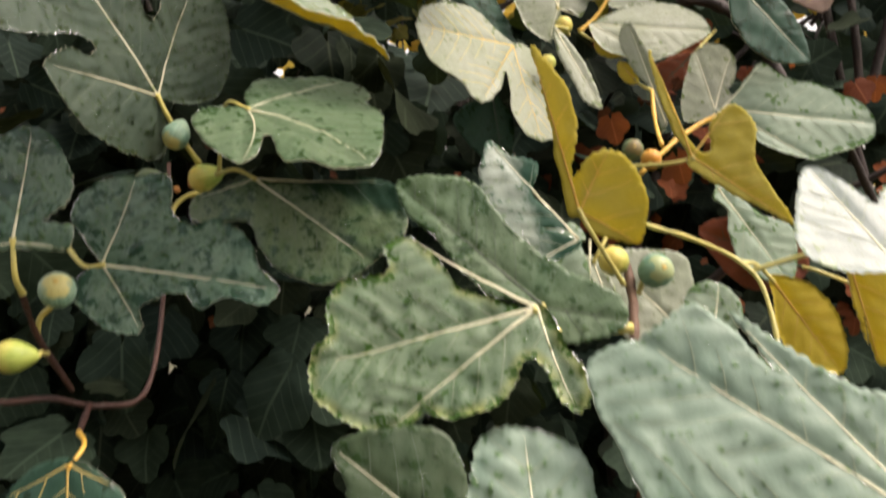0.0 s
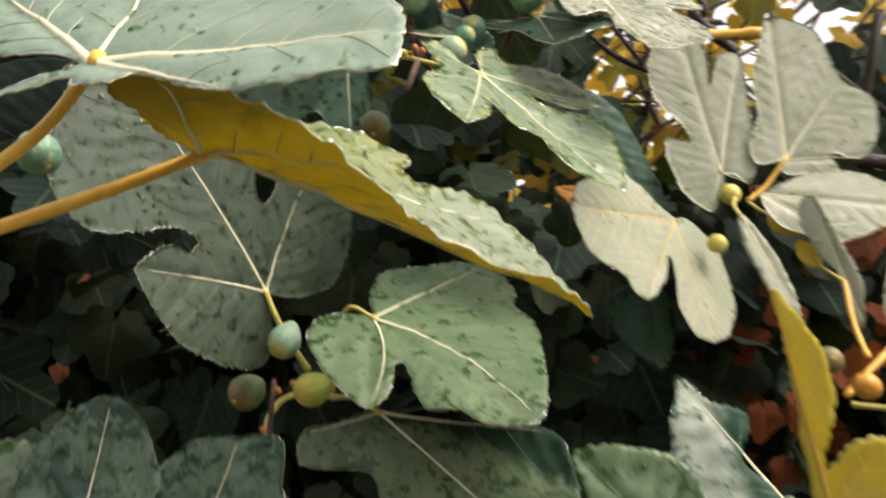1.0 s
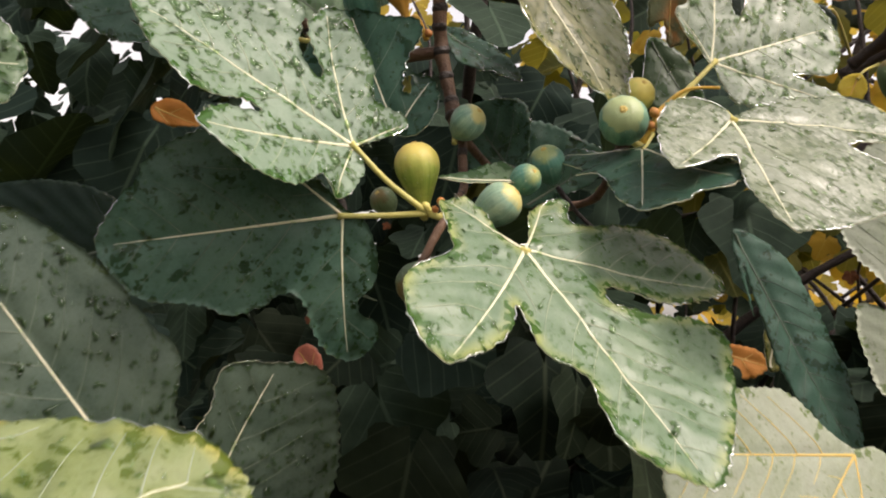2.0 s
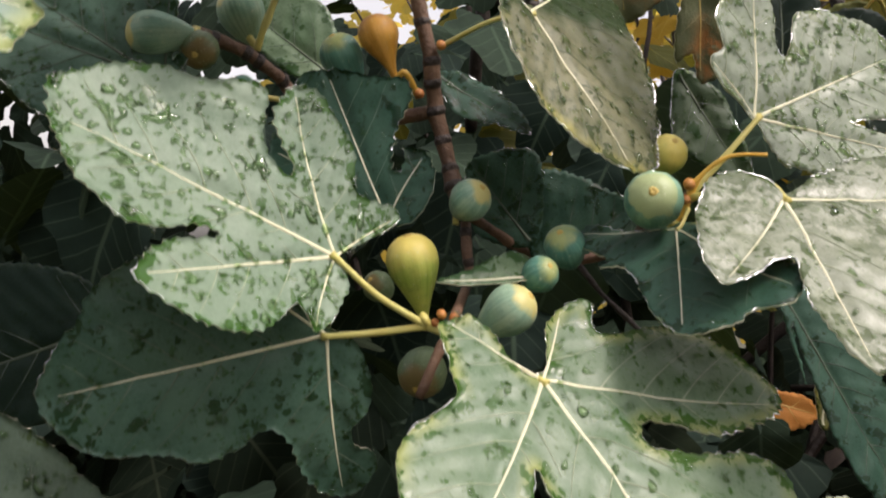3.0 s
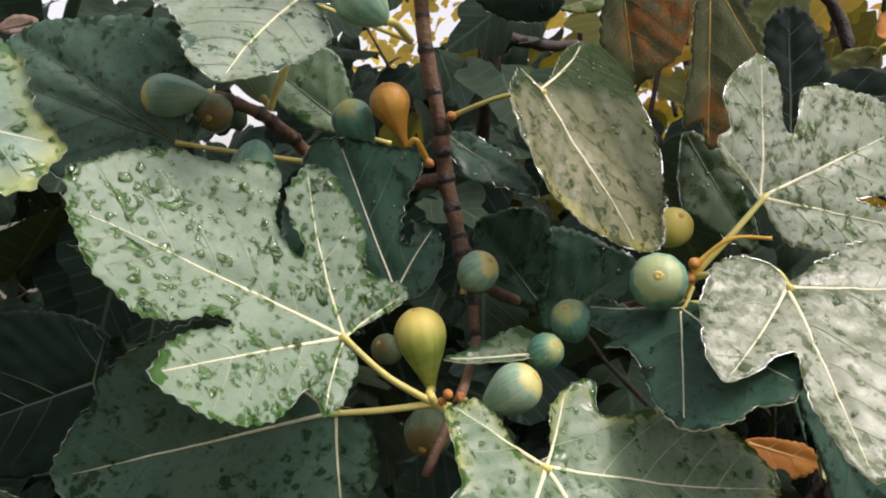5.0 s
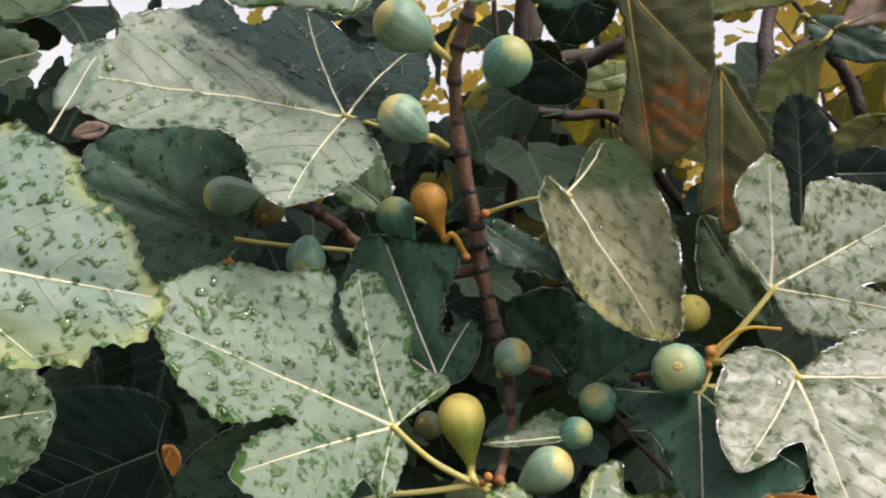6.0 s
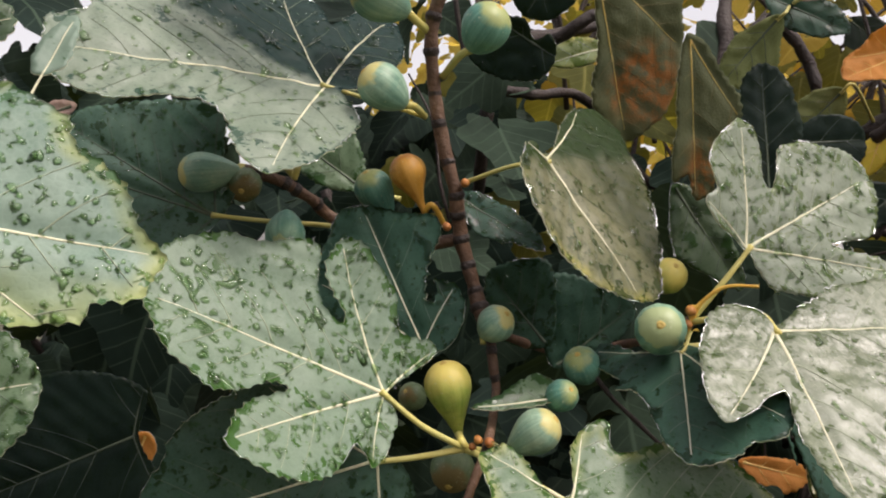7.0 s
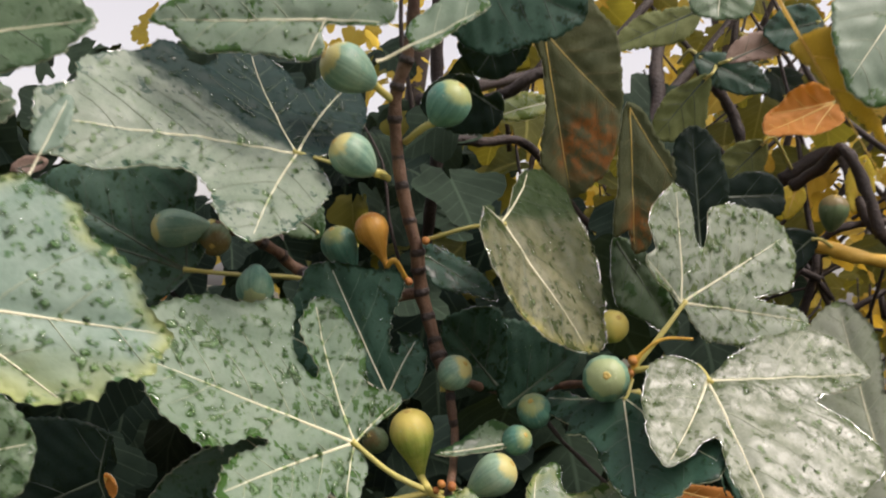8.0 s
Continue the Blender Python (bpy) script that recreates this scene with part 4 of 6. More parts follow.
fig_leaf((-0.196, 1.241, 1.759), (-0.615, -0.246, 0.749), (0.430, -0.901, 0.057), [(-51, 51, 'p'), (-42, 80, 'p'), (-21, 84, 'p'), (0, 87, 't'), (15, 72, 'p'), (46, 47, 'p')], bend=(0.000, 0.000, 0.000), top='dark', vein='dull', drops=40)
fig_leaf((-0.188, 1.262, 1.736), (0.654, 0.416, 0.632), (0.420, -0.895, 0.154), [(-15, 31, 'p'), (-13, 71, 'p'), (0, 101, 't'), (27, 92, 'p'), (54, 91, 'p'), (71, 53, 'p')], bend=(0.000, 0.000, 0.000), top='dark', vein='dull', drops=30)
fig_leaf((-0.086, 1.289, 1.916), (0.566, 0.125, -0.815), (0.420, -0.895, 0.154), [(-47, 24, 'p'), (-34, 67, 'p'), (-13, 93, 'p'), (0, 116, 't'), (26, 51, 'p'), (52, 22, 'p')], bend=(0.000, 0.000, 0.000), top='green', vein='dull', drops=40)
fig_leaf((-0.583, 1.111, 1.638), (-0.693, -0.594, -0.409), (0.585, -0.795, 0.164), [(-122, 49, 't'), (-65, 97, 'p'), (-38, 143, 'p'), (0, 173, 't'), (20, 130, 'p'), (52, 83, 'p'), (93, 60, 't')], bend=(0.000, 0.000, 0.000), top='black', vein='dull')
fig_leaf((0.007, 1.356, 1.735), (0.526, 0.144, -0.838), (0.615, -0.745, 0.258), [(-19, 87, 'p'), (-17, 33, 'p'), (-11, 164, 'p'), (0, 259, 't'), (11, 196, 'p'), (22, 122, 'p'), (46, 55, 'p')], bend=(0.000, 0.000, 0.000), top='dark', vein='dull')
fig_leaf((-0.422, 1.258, 1.912), (-0.769, -0.322, 0.552), (0.473, -0.868, 0.151), [(-54, 43, 'p'), (-42, 80, 'p'), (-21, 104, 'p'), (0, 127, 't'), (11, 101, 'p'), (25, 63, 'p'), (43, 33, 'p')], bend=(0.000, 0.000, 0.000), top='mid', vein='dull', stalk=[(-0.416, 1.275, 1.908), (-0.384, 1.284, 1.901)])

# leaves lower on the bush
fig_leaf((-0.305, 0.955, 1.419), (-0.293, -0.804, 0.518), (0.921, -0.382, -0.072), [(153, 5, 's'), (139, 50, 'p'), (130, 73, 'p'), (101, 82, 'p'), (73, 100, 'p'), (49, 134, 'p'), (27, 163, 't'), (20, 148, 'p'), (15, 128, 'p'), (14, 108, 's'), (7, 106, 'p'), (7, 125, 'p'), (17, 173, 'p'), (20, 216, 'p'), (15, 249, 'p'), (8, 258, 'p'), (-2, 266, 'p'), (-17, 272, 't'), (-25, 267, 'p'), (-32, 228, 'p'), (-40, 169, 'p'), (-46, 140, 'p'), (-43, 105, 'p'), (-48, 89, 's'), (-55, 101, 'p'), (-59, 137, 'p'), (-75, 150, 't'), (-88, 161, 'p'), (-109, 135, 'p'), (-126, 118, 'p'), (-141, 96, 'p'), (-151, 59, 'p')], bend=(-0.573, 0.918, 0.700), top='grey', drops=620, label='grey-green fig leaf covered in rain drops', bead=1.0, thick=0.003, stalk=[(-0.292, 0.962, 1.387), (-0.273, 1.001, 1.341)])
fig_leaf((-0.186, 0.922, 1.399), (0.841, -0.390, -0.375), (0.155, -0.490, 0.858), [(-168, 10, 's'), (-136, 32, 'p'), (-124, 54, 'p'), (-107, 67, 'p'), (-79, 88, 'p'), (-58, 114, 'p'), (-47, 135, 't'), (-38, 114, 'p'), (-32, 80, 's'), (-26, 82, 'p'), (-29, 127, 'p'), (-28, 146, 'p'), (-20, 161, 'p'), (-18, 181, 'p'), (-7, 209, 't'), (5, 188, 'p'), (27, 162, 'p'), (55, 162, 'p'), (69, 160, 's'), (77, 185, 'p'), (91, 218, 'p'), (99, 228, 't'), (115, 130, 'p'), (128, 94, 'p'), (139, 45, 'p')], bend=(0.363, 0.109, -0.621), top='mid', drops=66, stalk=[(-0.217, 0.934, 1.403), (-0.234, 0.962, 1.323)], arch=0.4)
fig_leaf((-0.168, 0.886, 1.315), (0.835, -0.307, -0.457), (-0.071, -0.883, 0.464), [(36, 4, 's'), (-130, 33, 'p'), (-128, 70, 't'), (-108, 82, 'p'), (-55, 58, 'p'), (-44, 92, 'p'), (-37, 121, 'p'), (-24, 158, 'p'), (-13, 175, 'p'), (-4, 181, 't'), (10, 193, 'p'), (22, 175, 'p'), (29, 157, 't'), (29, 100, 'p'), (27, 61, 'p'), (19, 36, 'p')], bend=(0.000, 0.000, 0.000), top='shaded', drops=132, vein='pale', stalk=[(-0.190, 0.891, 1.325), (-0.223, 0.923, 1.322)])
fig_leaf((-0.255, 0.697, 1.226), (0.994, 0.028, -0.103), (0.064, -0.925, 0.375), [(152, 2, 's'), (137, 27, 'p'), (132, 57, 'p'), (111, 80, 'p'), (83, 92, 't'), (65, 103, 'p'), (45, 79, 'p'), (32, 91, 'p'), (30, 112, 'p'), (21, 129, 'p'), (12, 141, 'p'), (5, 147, 'p'), (-2, 166, 't'), (-8, 159, 'p'), (-10, 123, 'p'), (-18, 102, 'p'), (-13, 85, 's'), (-20, 68, 'p'), (-38, 60, 'p'), (-49, 77, 't'), (-66, 66, 'p'), (-93, 48, 'p'), (-129, 33, 'p')], bend=(0.000, 0.000, 0.000), wave=1.5, top='rainy', drops=176, stalk=[(-0.272, 0.699, 1.224), (-0.299, 0.719, 1.242)])
fig_leaf((-0.280, 0.598, 1.247), (-0.004, 0.334, 0.943), (0.264, -0.909, 0.323), [(-104, 17, 'p'), (-92, 42, 't'), (-67, 48, 'p'), (-46, 27, 's'), (-44, 52, 'p'), (-33, 68, 'p'), (-12, 94, 'p'), (0, 102, 't'), (15, 90, 'p'), (43, 61, 'p'), (105, 26, 't')], bend=(0.000, 0.000, 0.000), top='rainy', drops=110, stalk=[(-0.278, 0.599, 1.220), (-0.283, 0.618, 1.205)])
fig_leaf((-0.348, 0.607, 1.275), (0.894, 0.400, 0.202), (0.321, -0.886, 0.334), [(-63, 25, 'p'), (-29, 35, 'p'), (0, 47, 't'), (28, 48, 'p'), (53, 45, 'p'), (83, 37, 'p')], bend=(0.000, 0.000, 0.000), top='sage', drops=60, stalk=[(-0.368, 0.614, 1.265), (-0.409, 0.628, 1.244)])
fig_leaf((0.143, 0.700, 1.188), (-0.956, -0.092, -0.280), (-0.038, -0.904, 0.426), [(-2, 211, 't'), (-6, 205, 'p'), (-9, 189, 'p'), (-19, 192, 'p'), (-25, 183, 'p'), (-32, 143, 'p'), (-41, 156, 'p'), (-48, 144, 't'), (-46, 107, 'p'), (-34, 75, 'p'), (-12, 8, 's'), (108, 49, 'p'), (107, 79, 'p'), (100, 95, 'p'), (92, 100, 't'), (83, 81, 'p'), (76, 55, 'p'), (63, 50, 's'), (58, 72, 'p'), (51, 96, 'p'), (37, 125, 'p'), (28, 136, 'p'), (27, 150, 'p'), (24, 174, 't'), (11, 205, 'p'), (5, 213, 'p')], bend=(0.000, 0.000, 0.000), wave=1.6, top='mint', drops=200, bead=1.1, thick=0.003, stalk=[(0.170, 0.736, 1.161), (0.234, 0.750, 1.165)])
fig_leaf((0.152, 0.740, 1.184), (-0.741, 0.284, 0.608), (-0.039, -0.923, 0.383), [(0, 197, 't'), (6, 166, 'p'), (8, 128, 'p'), (28, 57, 'p'), (126, 30, 't'), (-170, 57, 'p'), (-148, 77, 't'), (-126, 67, 'p'), (-76, 41, 'p'), (-26, 90, 'p'), (-19, 152, 'p')], bend=(0.000, 0.000, 0.000), top='mid', vein='dull', drops=80, stalk=[(0.177, 0.755, 1.158), (0.236, 0.759, 1.161)])
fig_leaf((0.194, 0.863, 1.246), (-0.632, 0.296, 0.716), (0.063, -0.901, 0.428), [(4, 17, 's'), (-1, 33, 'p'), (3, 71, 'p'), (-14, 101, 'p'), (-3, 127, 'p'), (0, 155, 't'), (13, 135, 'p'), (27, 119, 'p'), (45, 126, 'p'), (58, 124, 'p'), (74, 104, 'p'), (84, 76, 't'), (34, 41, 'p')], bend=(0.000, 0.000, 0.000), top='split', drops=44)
fig_leaf((0.209, 0.892, 1.245), (-0.042, -0.431, -0.901), (0.063, -0.901, 0.428), [(-136, 27, 's'), (-103, 54, 'p'), (-94, 69, 'p'), (-66, 72, 'p'), (-42, 64, 'p'), (0, 68, 't'), (1, 37, 'p'), (-67, 11, 'p')], bend=(0.000, 0.000, 0.000), top='sage')
fig_leaf((0.187, 0.777, 1.273), (-0.258, -0.105, 0.960), (-0.141, -0.979, -0.145), [(2, 168, 't'), (2, 134, 'p'), (5, 85, 'p'), (32, 21, 'p'), (101, 11, 'p'), (-169, 17, 'p'), (-145, 38, 'p'), (-133, 64, 't'), (-116, 65, 'p'), (-91, 65, 'p'), (-61, 68, 'p'), (-39, 68, 't'), (-25, 56, 'p'), (-5, 36, 's'), (-6, 51, 'p'), (-12, 75, 'p'), (-11, 101, 'p'), (-6, 132, 'p')], bend=(0.000, 0.000, 0.000), top='thin', low='straw', facing='low', vein='gold', label='mustard-yellow underside of a fig leaf', stalk=[(0.200, 0.772, 1.250), (0.234, 0.809, 1.201)])
fig_leaf((0.339, 0.982, 1.344), (0.824, 0.281, -0.492), (0.248, -0.960, -0.133), [(147, 137, 't'), (154, 85, 'p'), (161, 41, 'p'), (-95, 11, 'p'), (-30, 26, 'p'), (-10, 67, 'p'), (-3, 117, 'p'), (0, 165, 't'), (9, 120, 'p'), (29, 82, 'p'), (56, 89, 'p'), (75, 83, 'p'), (85, 76, 't'), (91, 44, 'p'), (46, 23, 'p'), (53, 12, 's'), (142, 34, 'p'), (146, 85, 'p')], bend=(0.000, 0.000, 0.000), top='thin', low='straw', facing='low', vein='gold', label='yellow underside of a lobed fig leaf', stalk=[(0.314, 0.990, 1.336), (0.273, 1.021, 1.335)])
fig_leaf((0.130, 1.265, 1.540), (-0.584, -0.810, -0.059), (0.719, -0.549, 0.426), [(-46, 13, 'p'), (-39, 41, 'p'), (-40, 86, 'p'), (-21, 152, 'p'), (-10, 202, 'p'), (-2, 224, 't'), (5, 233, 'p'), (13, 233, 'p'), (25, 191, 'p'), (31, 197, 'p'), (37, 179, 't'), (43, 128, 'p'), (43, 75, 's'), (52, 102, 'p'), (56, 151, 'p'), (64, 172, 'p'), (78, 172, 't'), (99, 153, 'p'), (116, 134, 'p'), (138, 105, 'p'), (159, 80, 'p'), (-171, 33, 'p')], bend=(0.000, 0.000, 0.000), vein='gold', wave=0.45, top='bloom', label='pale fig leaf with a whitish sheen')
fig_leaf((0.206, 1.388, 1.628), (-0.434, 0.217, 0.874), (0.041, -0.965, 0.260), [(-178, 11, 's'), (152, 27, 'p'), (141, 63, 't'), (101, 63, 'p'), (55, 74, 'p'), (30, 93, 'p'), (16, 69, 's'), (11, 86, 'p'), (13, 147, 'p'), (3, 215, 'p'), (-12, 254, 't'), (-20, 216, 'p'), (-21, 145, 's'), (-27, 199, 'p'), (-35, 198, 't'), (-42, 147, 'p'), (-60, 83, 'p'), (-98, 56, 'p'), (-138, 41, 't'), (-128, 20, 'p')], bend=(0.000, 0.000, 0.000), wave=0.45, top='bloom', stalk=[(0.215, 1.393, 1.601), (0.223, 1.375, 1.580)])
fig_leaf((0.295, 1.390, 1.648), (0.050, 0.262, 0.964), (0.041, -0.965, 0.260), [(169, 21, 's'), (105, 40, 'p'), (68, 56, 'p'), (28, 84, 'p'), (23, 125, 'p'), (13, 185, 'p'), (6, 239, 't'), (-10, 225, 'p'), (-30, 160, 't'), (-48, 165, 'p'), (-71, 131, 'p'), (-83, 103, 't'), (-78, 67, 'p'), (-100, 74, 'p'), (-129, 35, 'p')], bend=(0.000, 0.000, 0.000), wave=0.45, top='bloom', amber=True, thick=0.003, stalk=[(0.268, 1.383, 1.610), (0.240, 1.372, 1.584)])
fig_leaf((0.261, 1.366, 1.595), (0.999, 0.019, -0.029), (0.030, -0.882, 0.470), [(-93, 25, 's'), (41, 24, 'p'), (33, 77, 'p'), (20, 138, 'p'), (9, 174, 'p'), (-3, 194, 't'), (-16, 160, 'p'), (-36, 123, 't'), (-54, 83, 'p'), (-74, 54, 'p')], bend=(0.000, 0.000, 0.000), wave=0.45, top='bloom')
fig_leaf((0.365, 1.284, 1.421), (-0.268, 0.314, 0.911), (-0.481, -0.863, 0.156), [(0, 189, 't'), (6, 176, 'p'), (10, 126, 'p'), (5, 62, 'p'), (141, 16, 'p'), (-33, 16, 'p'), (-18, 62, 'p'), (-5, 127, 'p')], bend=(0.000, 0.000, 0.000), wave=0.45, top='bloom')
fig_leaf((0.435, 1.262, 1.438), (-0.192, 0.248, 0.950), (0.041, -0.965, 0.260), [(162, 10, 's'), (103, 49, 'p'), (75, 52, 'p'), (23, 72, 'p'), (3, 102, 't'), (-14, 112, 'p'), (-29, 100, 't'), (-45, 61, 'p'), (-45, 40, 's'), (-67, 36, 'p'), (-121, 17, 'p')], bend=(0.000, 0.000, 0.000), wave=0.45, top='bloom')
fig_leaf((0.440, 1.240, 1.437), (0.969, -0.057, -0.240), (0.036, -0.930, 0.367), [(26, 6, 's'), (65, 33, 'p'), (66, 64, 'p'), (65, 102, 't'), (39, 118, 'p'), (32, 147, 'p'), (24, 174, 'p'), (17, 206, 'p'), (8, 223, 't'), (0, 216, 'p'), (-11, 174, 'p'), (-20, 149, 't'), (-26, 120, 'p'), (-34, 80, 'p'), (-35, 42, 'p')], bend=(0.000, 0.000, 0.000), wave=0.45, top='sage')
fig_leaf((0.404, 1.118, 1.313), (0.568, -0.179, -0.803), (0.234, -0.901, 0.366), [(-93, 6, 's'), (-62, 20, 'p'), (-20, 31, 'p'), (-29, 72, 'p'), (-26, 105, 'p'), (-17, 132, 'p'), (-1, 158, 't'), (18, 133, 'p'), (29, 111, 'p'), (23, 67, 'p'), (33, 25, 'p')], bend=(0.000, 0.000, 0.000), top='sage')
fig_leaf((0.186, 1.123, 1.530), (0.486, -0.119, -0.866), (0.236, -0.936, 0.261), [(-31, 30, 'p'), (-16, 65, 'p'), (-9, 110, 'p'), (0, 126, 't'), (8, 76, 'p'), (17, 34, 'p')], bend=(0.000, 0.000, 0.000), wave=0.45, top='bloom', stalk=[(0.191, 1.200, 1.553), (0.220, 1.354, 1.585)])
fig_leaf((0.397, 1.196, 1.784), (0.179, -0.130, -0.975), (0.142, -0.977, 0.156), [(-22, 61, 'p'), (-13, 126, 'p'), (-6, 177, 'p'), (0, 198, 't'), (8, 162, 'p'), (19, 119, 'p'), (41, 61, 'p')], bend=(0.000, 0.000, 0.000), top='dark', vein='dull', stalk=[(0.395, 1.202, 1.826), (0.414, 1.256, 1.898)])
fig_leaf((0.459, 1.246, 1.628), (0.628, -0.110, -0.770), (0.136, -0.959, 0.248), [(-49, 59, 'p'), (-33, 104, 'p'), (-18, 138, 'p'), (0, 165, 't'), (6, 143, 'p'), (20, 97, 'p'), (39, 46, 'p')], bend=(0.000, 0.000, 0.000), top='dark', stalk=[(0.461, 1.263, 1.644), (0.529, 1.518, 1.657)])
fig_leaf((0.653, 1.540, 1.815), (-0.787, -0.015, -0.617), (0.052, -0.998, -0.043), [(-29, 40, 'p'), (-15, 81, 'p'), (0, 118, 't'), (23, 117, 'p'), (42, 72, 'p')], bend=(0.000, 0.000, 0.000), top='thin', low='straw', facing='low', vein='gold', label='straw-yellow withered fig leaf', stalk=[(0.665, 1.534, 1.819), (0.693, 1.542, 1.827)])
fig_leaf((0.713, 1.552, 1.678), (-0.973, -0.060, 0.224), (0.052, -0.998, -0.043), [(-55, 43, 'p'), (-23, 82, 'p'), (0, 98, 't'), (25, 56, 'p'), (74, 29, 'p')], bend=(0.000, 0.000, 0.000), top='thin', low='mauve', facing='low', vein='gold', label='mauve-brown withered fig leaf', stalk=[(0.720, 1.547, 1.682), (0.748, 1.555, 1.689)])
fig_leaf((0.440, 1.436, 1.558), (-0.702, -0.006, -0.712), (0.052, -0.998, -0.043), [(-37, 38, 'p'), (-25, 74, 'p'), (0, 88, 't'), (20, 62, 'p'), (43, 33, 'p')], bend=(0.000, 0.000, 0.000), top='thin', low='red', facing='low', vein='dull', label='small red-brown withered leaf', stalk=[(0.453, 1.451, 1.570), (0.501, 1.534, 1.619)])
fig_leaf((0.268, 1.351, 1.562), (0.917, 0.064, -0.394), (0.052, -0.998, -0.043), [(-71, 16, 'p'), (-31, 32, 'p'), (0, 58, 't'), (21, 40, 'p')], bend=(0.000, 0.000, 0.000), top='thin', low='gold', facing='low', vein='gold', label='small bright yellow fig leaf', stalk=[(0.256, 1.361, 1.570), (0.240, 1.372, 1.584)])
fig_leaf((0.329, 1.348, 1.498), (-0.671, -0.066, 0.738), (0.052, -0.998, -0.043), [(-36, 22, 'p'), (0, 40, 't'), (32, 29, 'p'), (68, 14, 'p')], bend=(0.000, 0.000, 0.000), top='thin', low='gold', facing='low', vein='gold', label='small bright yellow fig leaf', stalk=[(0.337, 1.347, 1.490), (0.342, 1.286, 1.472)])
fig_leaf((0.386, 0.470, 1.070), (-0.808, 0.307, 0.502), (-0.040, -0.879, 0.474), [(-123, 57, 'p'), (-81, 69, 'p'), (-45, 88, 't'), (-26, 116, 'p'), (-16, 192, 't'), (-15, 165, 'p'), (-13, 141, 's'), (-12, 208, 'p'), (0, 223, 't'), (8, 243, 'p'), (15, 229, 'p'), (23, 199, 'p'), (31, 182, 't'), (43, 134, 'p'), (68, 86, 'p')], bend=(0.000, 0.000, 0.000), wave=1.3, top='soft', drops=260, label='broad mint-green fig leaf, beaded with rain', bead=0.7, stalk=[(0.418, 0.492, 1.048), (0.443, 0.511, 1.011)])
fig_leaf((0.137, 0.477, 1.025), (-0.083, 0.472, 0.878), (0.061, -0.877, 0.477), [(-6, 10, 's'), (47, 53, 'p'), (30, 83, 'p'), (20, 105, 'p'), (13, 110, 'p'), (1, 110, 't'), (-11, 105, 'p'), (-23, 96, 'p'), (-36, 74, 'p'), (-55, 43, 'p')], bend=(0.000, 0.000, 0.000), wave=1.8, top='soft', drops=66)
fig_leaf((0.072, 0.601, 1.013), (-0.811, 0.204, 0.549), (0.063, -0.901, 0.428), [(-69, 49, 'p'), (-47, 88, 'p'), (-25, 100, 'p'), (0, 123, 't'), (9, 98, 'p'), (20, 85, 'p'), (46, 53, 'p')], bend=(0.000, 0.000, 0.000), top='green', drops=33)
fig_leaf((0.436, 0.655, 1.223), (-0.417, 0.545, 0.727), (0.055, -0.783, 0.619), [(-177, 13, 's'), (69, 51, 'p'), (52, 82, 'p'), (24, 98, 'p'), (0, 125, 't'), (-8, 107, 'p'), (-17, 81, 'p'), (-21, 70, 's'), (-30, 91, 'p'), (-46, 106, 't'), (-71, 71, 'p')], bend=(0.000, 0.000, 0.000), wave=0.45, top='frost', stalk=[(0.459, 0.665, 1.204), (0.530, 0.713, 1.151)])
fig_leaf((0.402, 0.881, 1.203), (0.609, 0.102, -0.787), (0.069, -0.995, -0.075), [(-150, 3, 's'), (41, 47, 'p'), (26, 79, 'p'), (14, 106, 'p'), (0, 132, 't'), (-9, 113, 'p'), (-22, 86, 'p'), (-29, 61, 'p'), (-32, 23, 'p')], bend=(0.000, 0.000, 0.000), top='thin', low='gold', facing='low', vein='gold', label='yellow underside of a hanging fig leaf', stalk=[(0.384, 0.872, 1.218), (0.361, 0.852, 1.222)])
fig_leaf((0.443, 0.783, 1.230), (0.327, 0.094, -0.940), (0.069, -0.995, -0.075), [(-4, 89, 'p'), (-1, 61, 'p'), (0, 114, 't'), (34, 98, 'p'), (66, 37, 'p')], bend=(0.000, 0.000, 0.000), top='thin', low='gold', facing='low', vein='gold', label='yellow underside of a hanging fig leaf', stalk=[(0.425, 0.822, 1.232), (0.371, 0.849, 1.213)])
fig_leaf((0.098, 1.250, 1.458), (0.153, -0.095, -0.984), (0.145, -0.983, 0.117), [(-70, 69, 'p'), (-34, 83, 'p'), (0, 112, 't'), (15, 77, 'p'), (36, 39, 'p')], bend=(0.000, 0.000, 0.000), top='dark', vein='dull')

# the two leaves on long amber stalks, nearest to the path
fig_leaf((-0.196, 0.555, 1.486), (0.835, 0.490, -0.210), (0.408, -0.152, 0.900), [(0, 258, 't'), (9, 245, 'p'), (17, 246, 'p'), (25, 244, 't'), (32, 215, 'p'), (38, 178, 's'), (45, 215, 'p'), (52, 228, 't'), (66, 195, 'p'), (88, 150, 't'), (110, 88, 'p'), (135, 45, 'p'), (165, 20, 's'), (-150, 45, 'p'), (-135, 80, 'p'), (-112, 86, 't'), (-92, 88, 'p'), (-72, 92, 'p'), (-52, 98, 't'), (-36, 104, 'p'), (-22, 114, 'p'), (-13, 125, 's'), (-8, 150, 'p'), (-10, 182, 't'), (-5, 225, 'p')], bend=(-0.4, 1.1, 0), lift=0.46, wave=2.2, top='lime', low='mustard', drops=150, bead=1.3, amber=True, thick=0.0036, label='yellow-green fig leaf on an amber stalk', stalk=[(-0.236, 0.538, 1.460), (-0.285, 0.521, 1.437), (-0.328, 0.500, 1.415)])
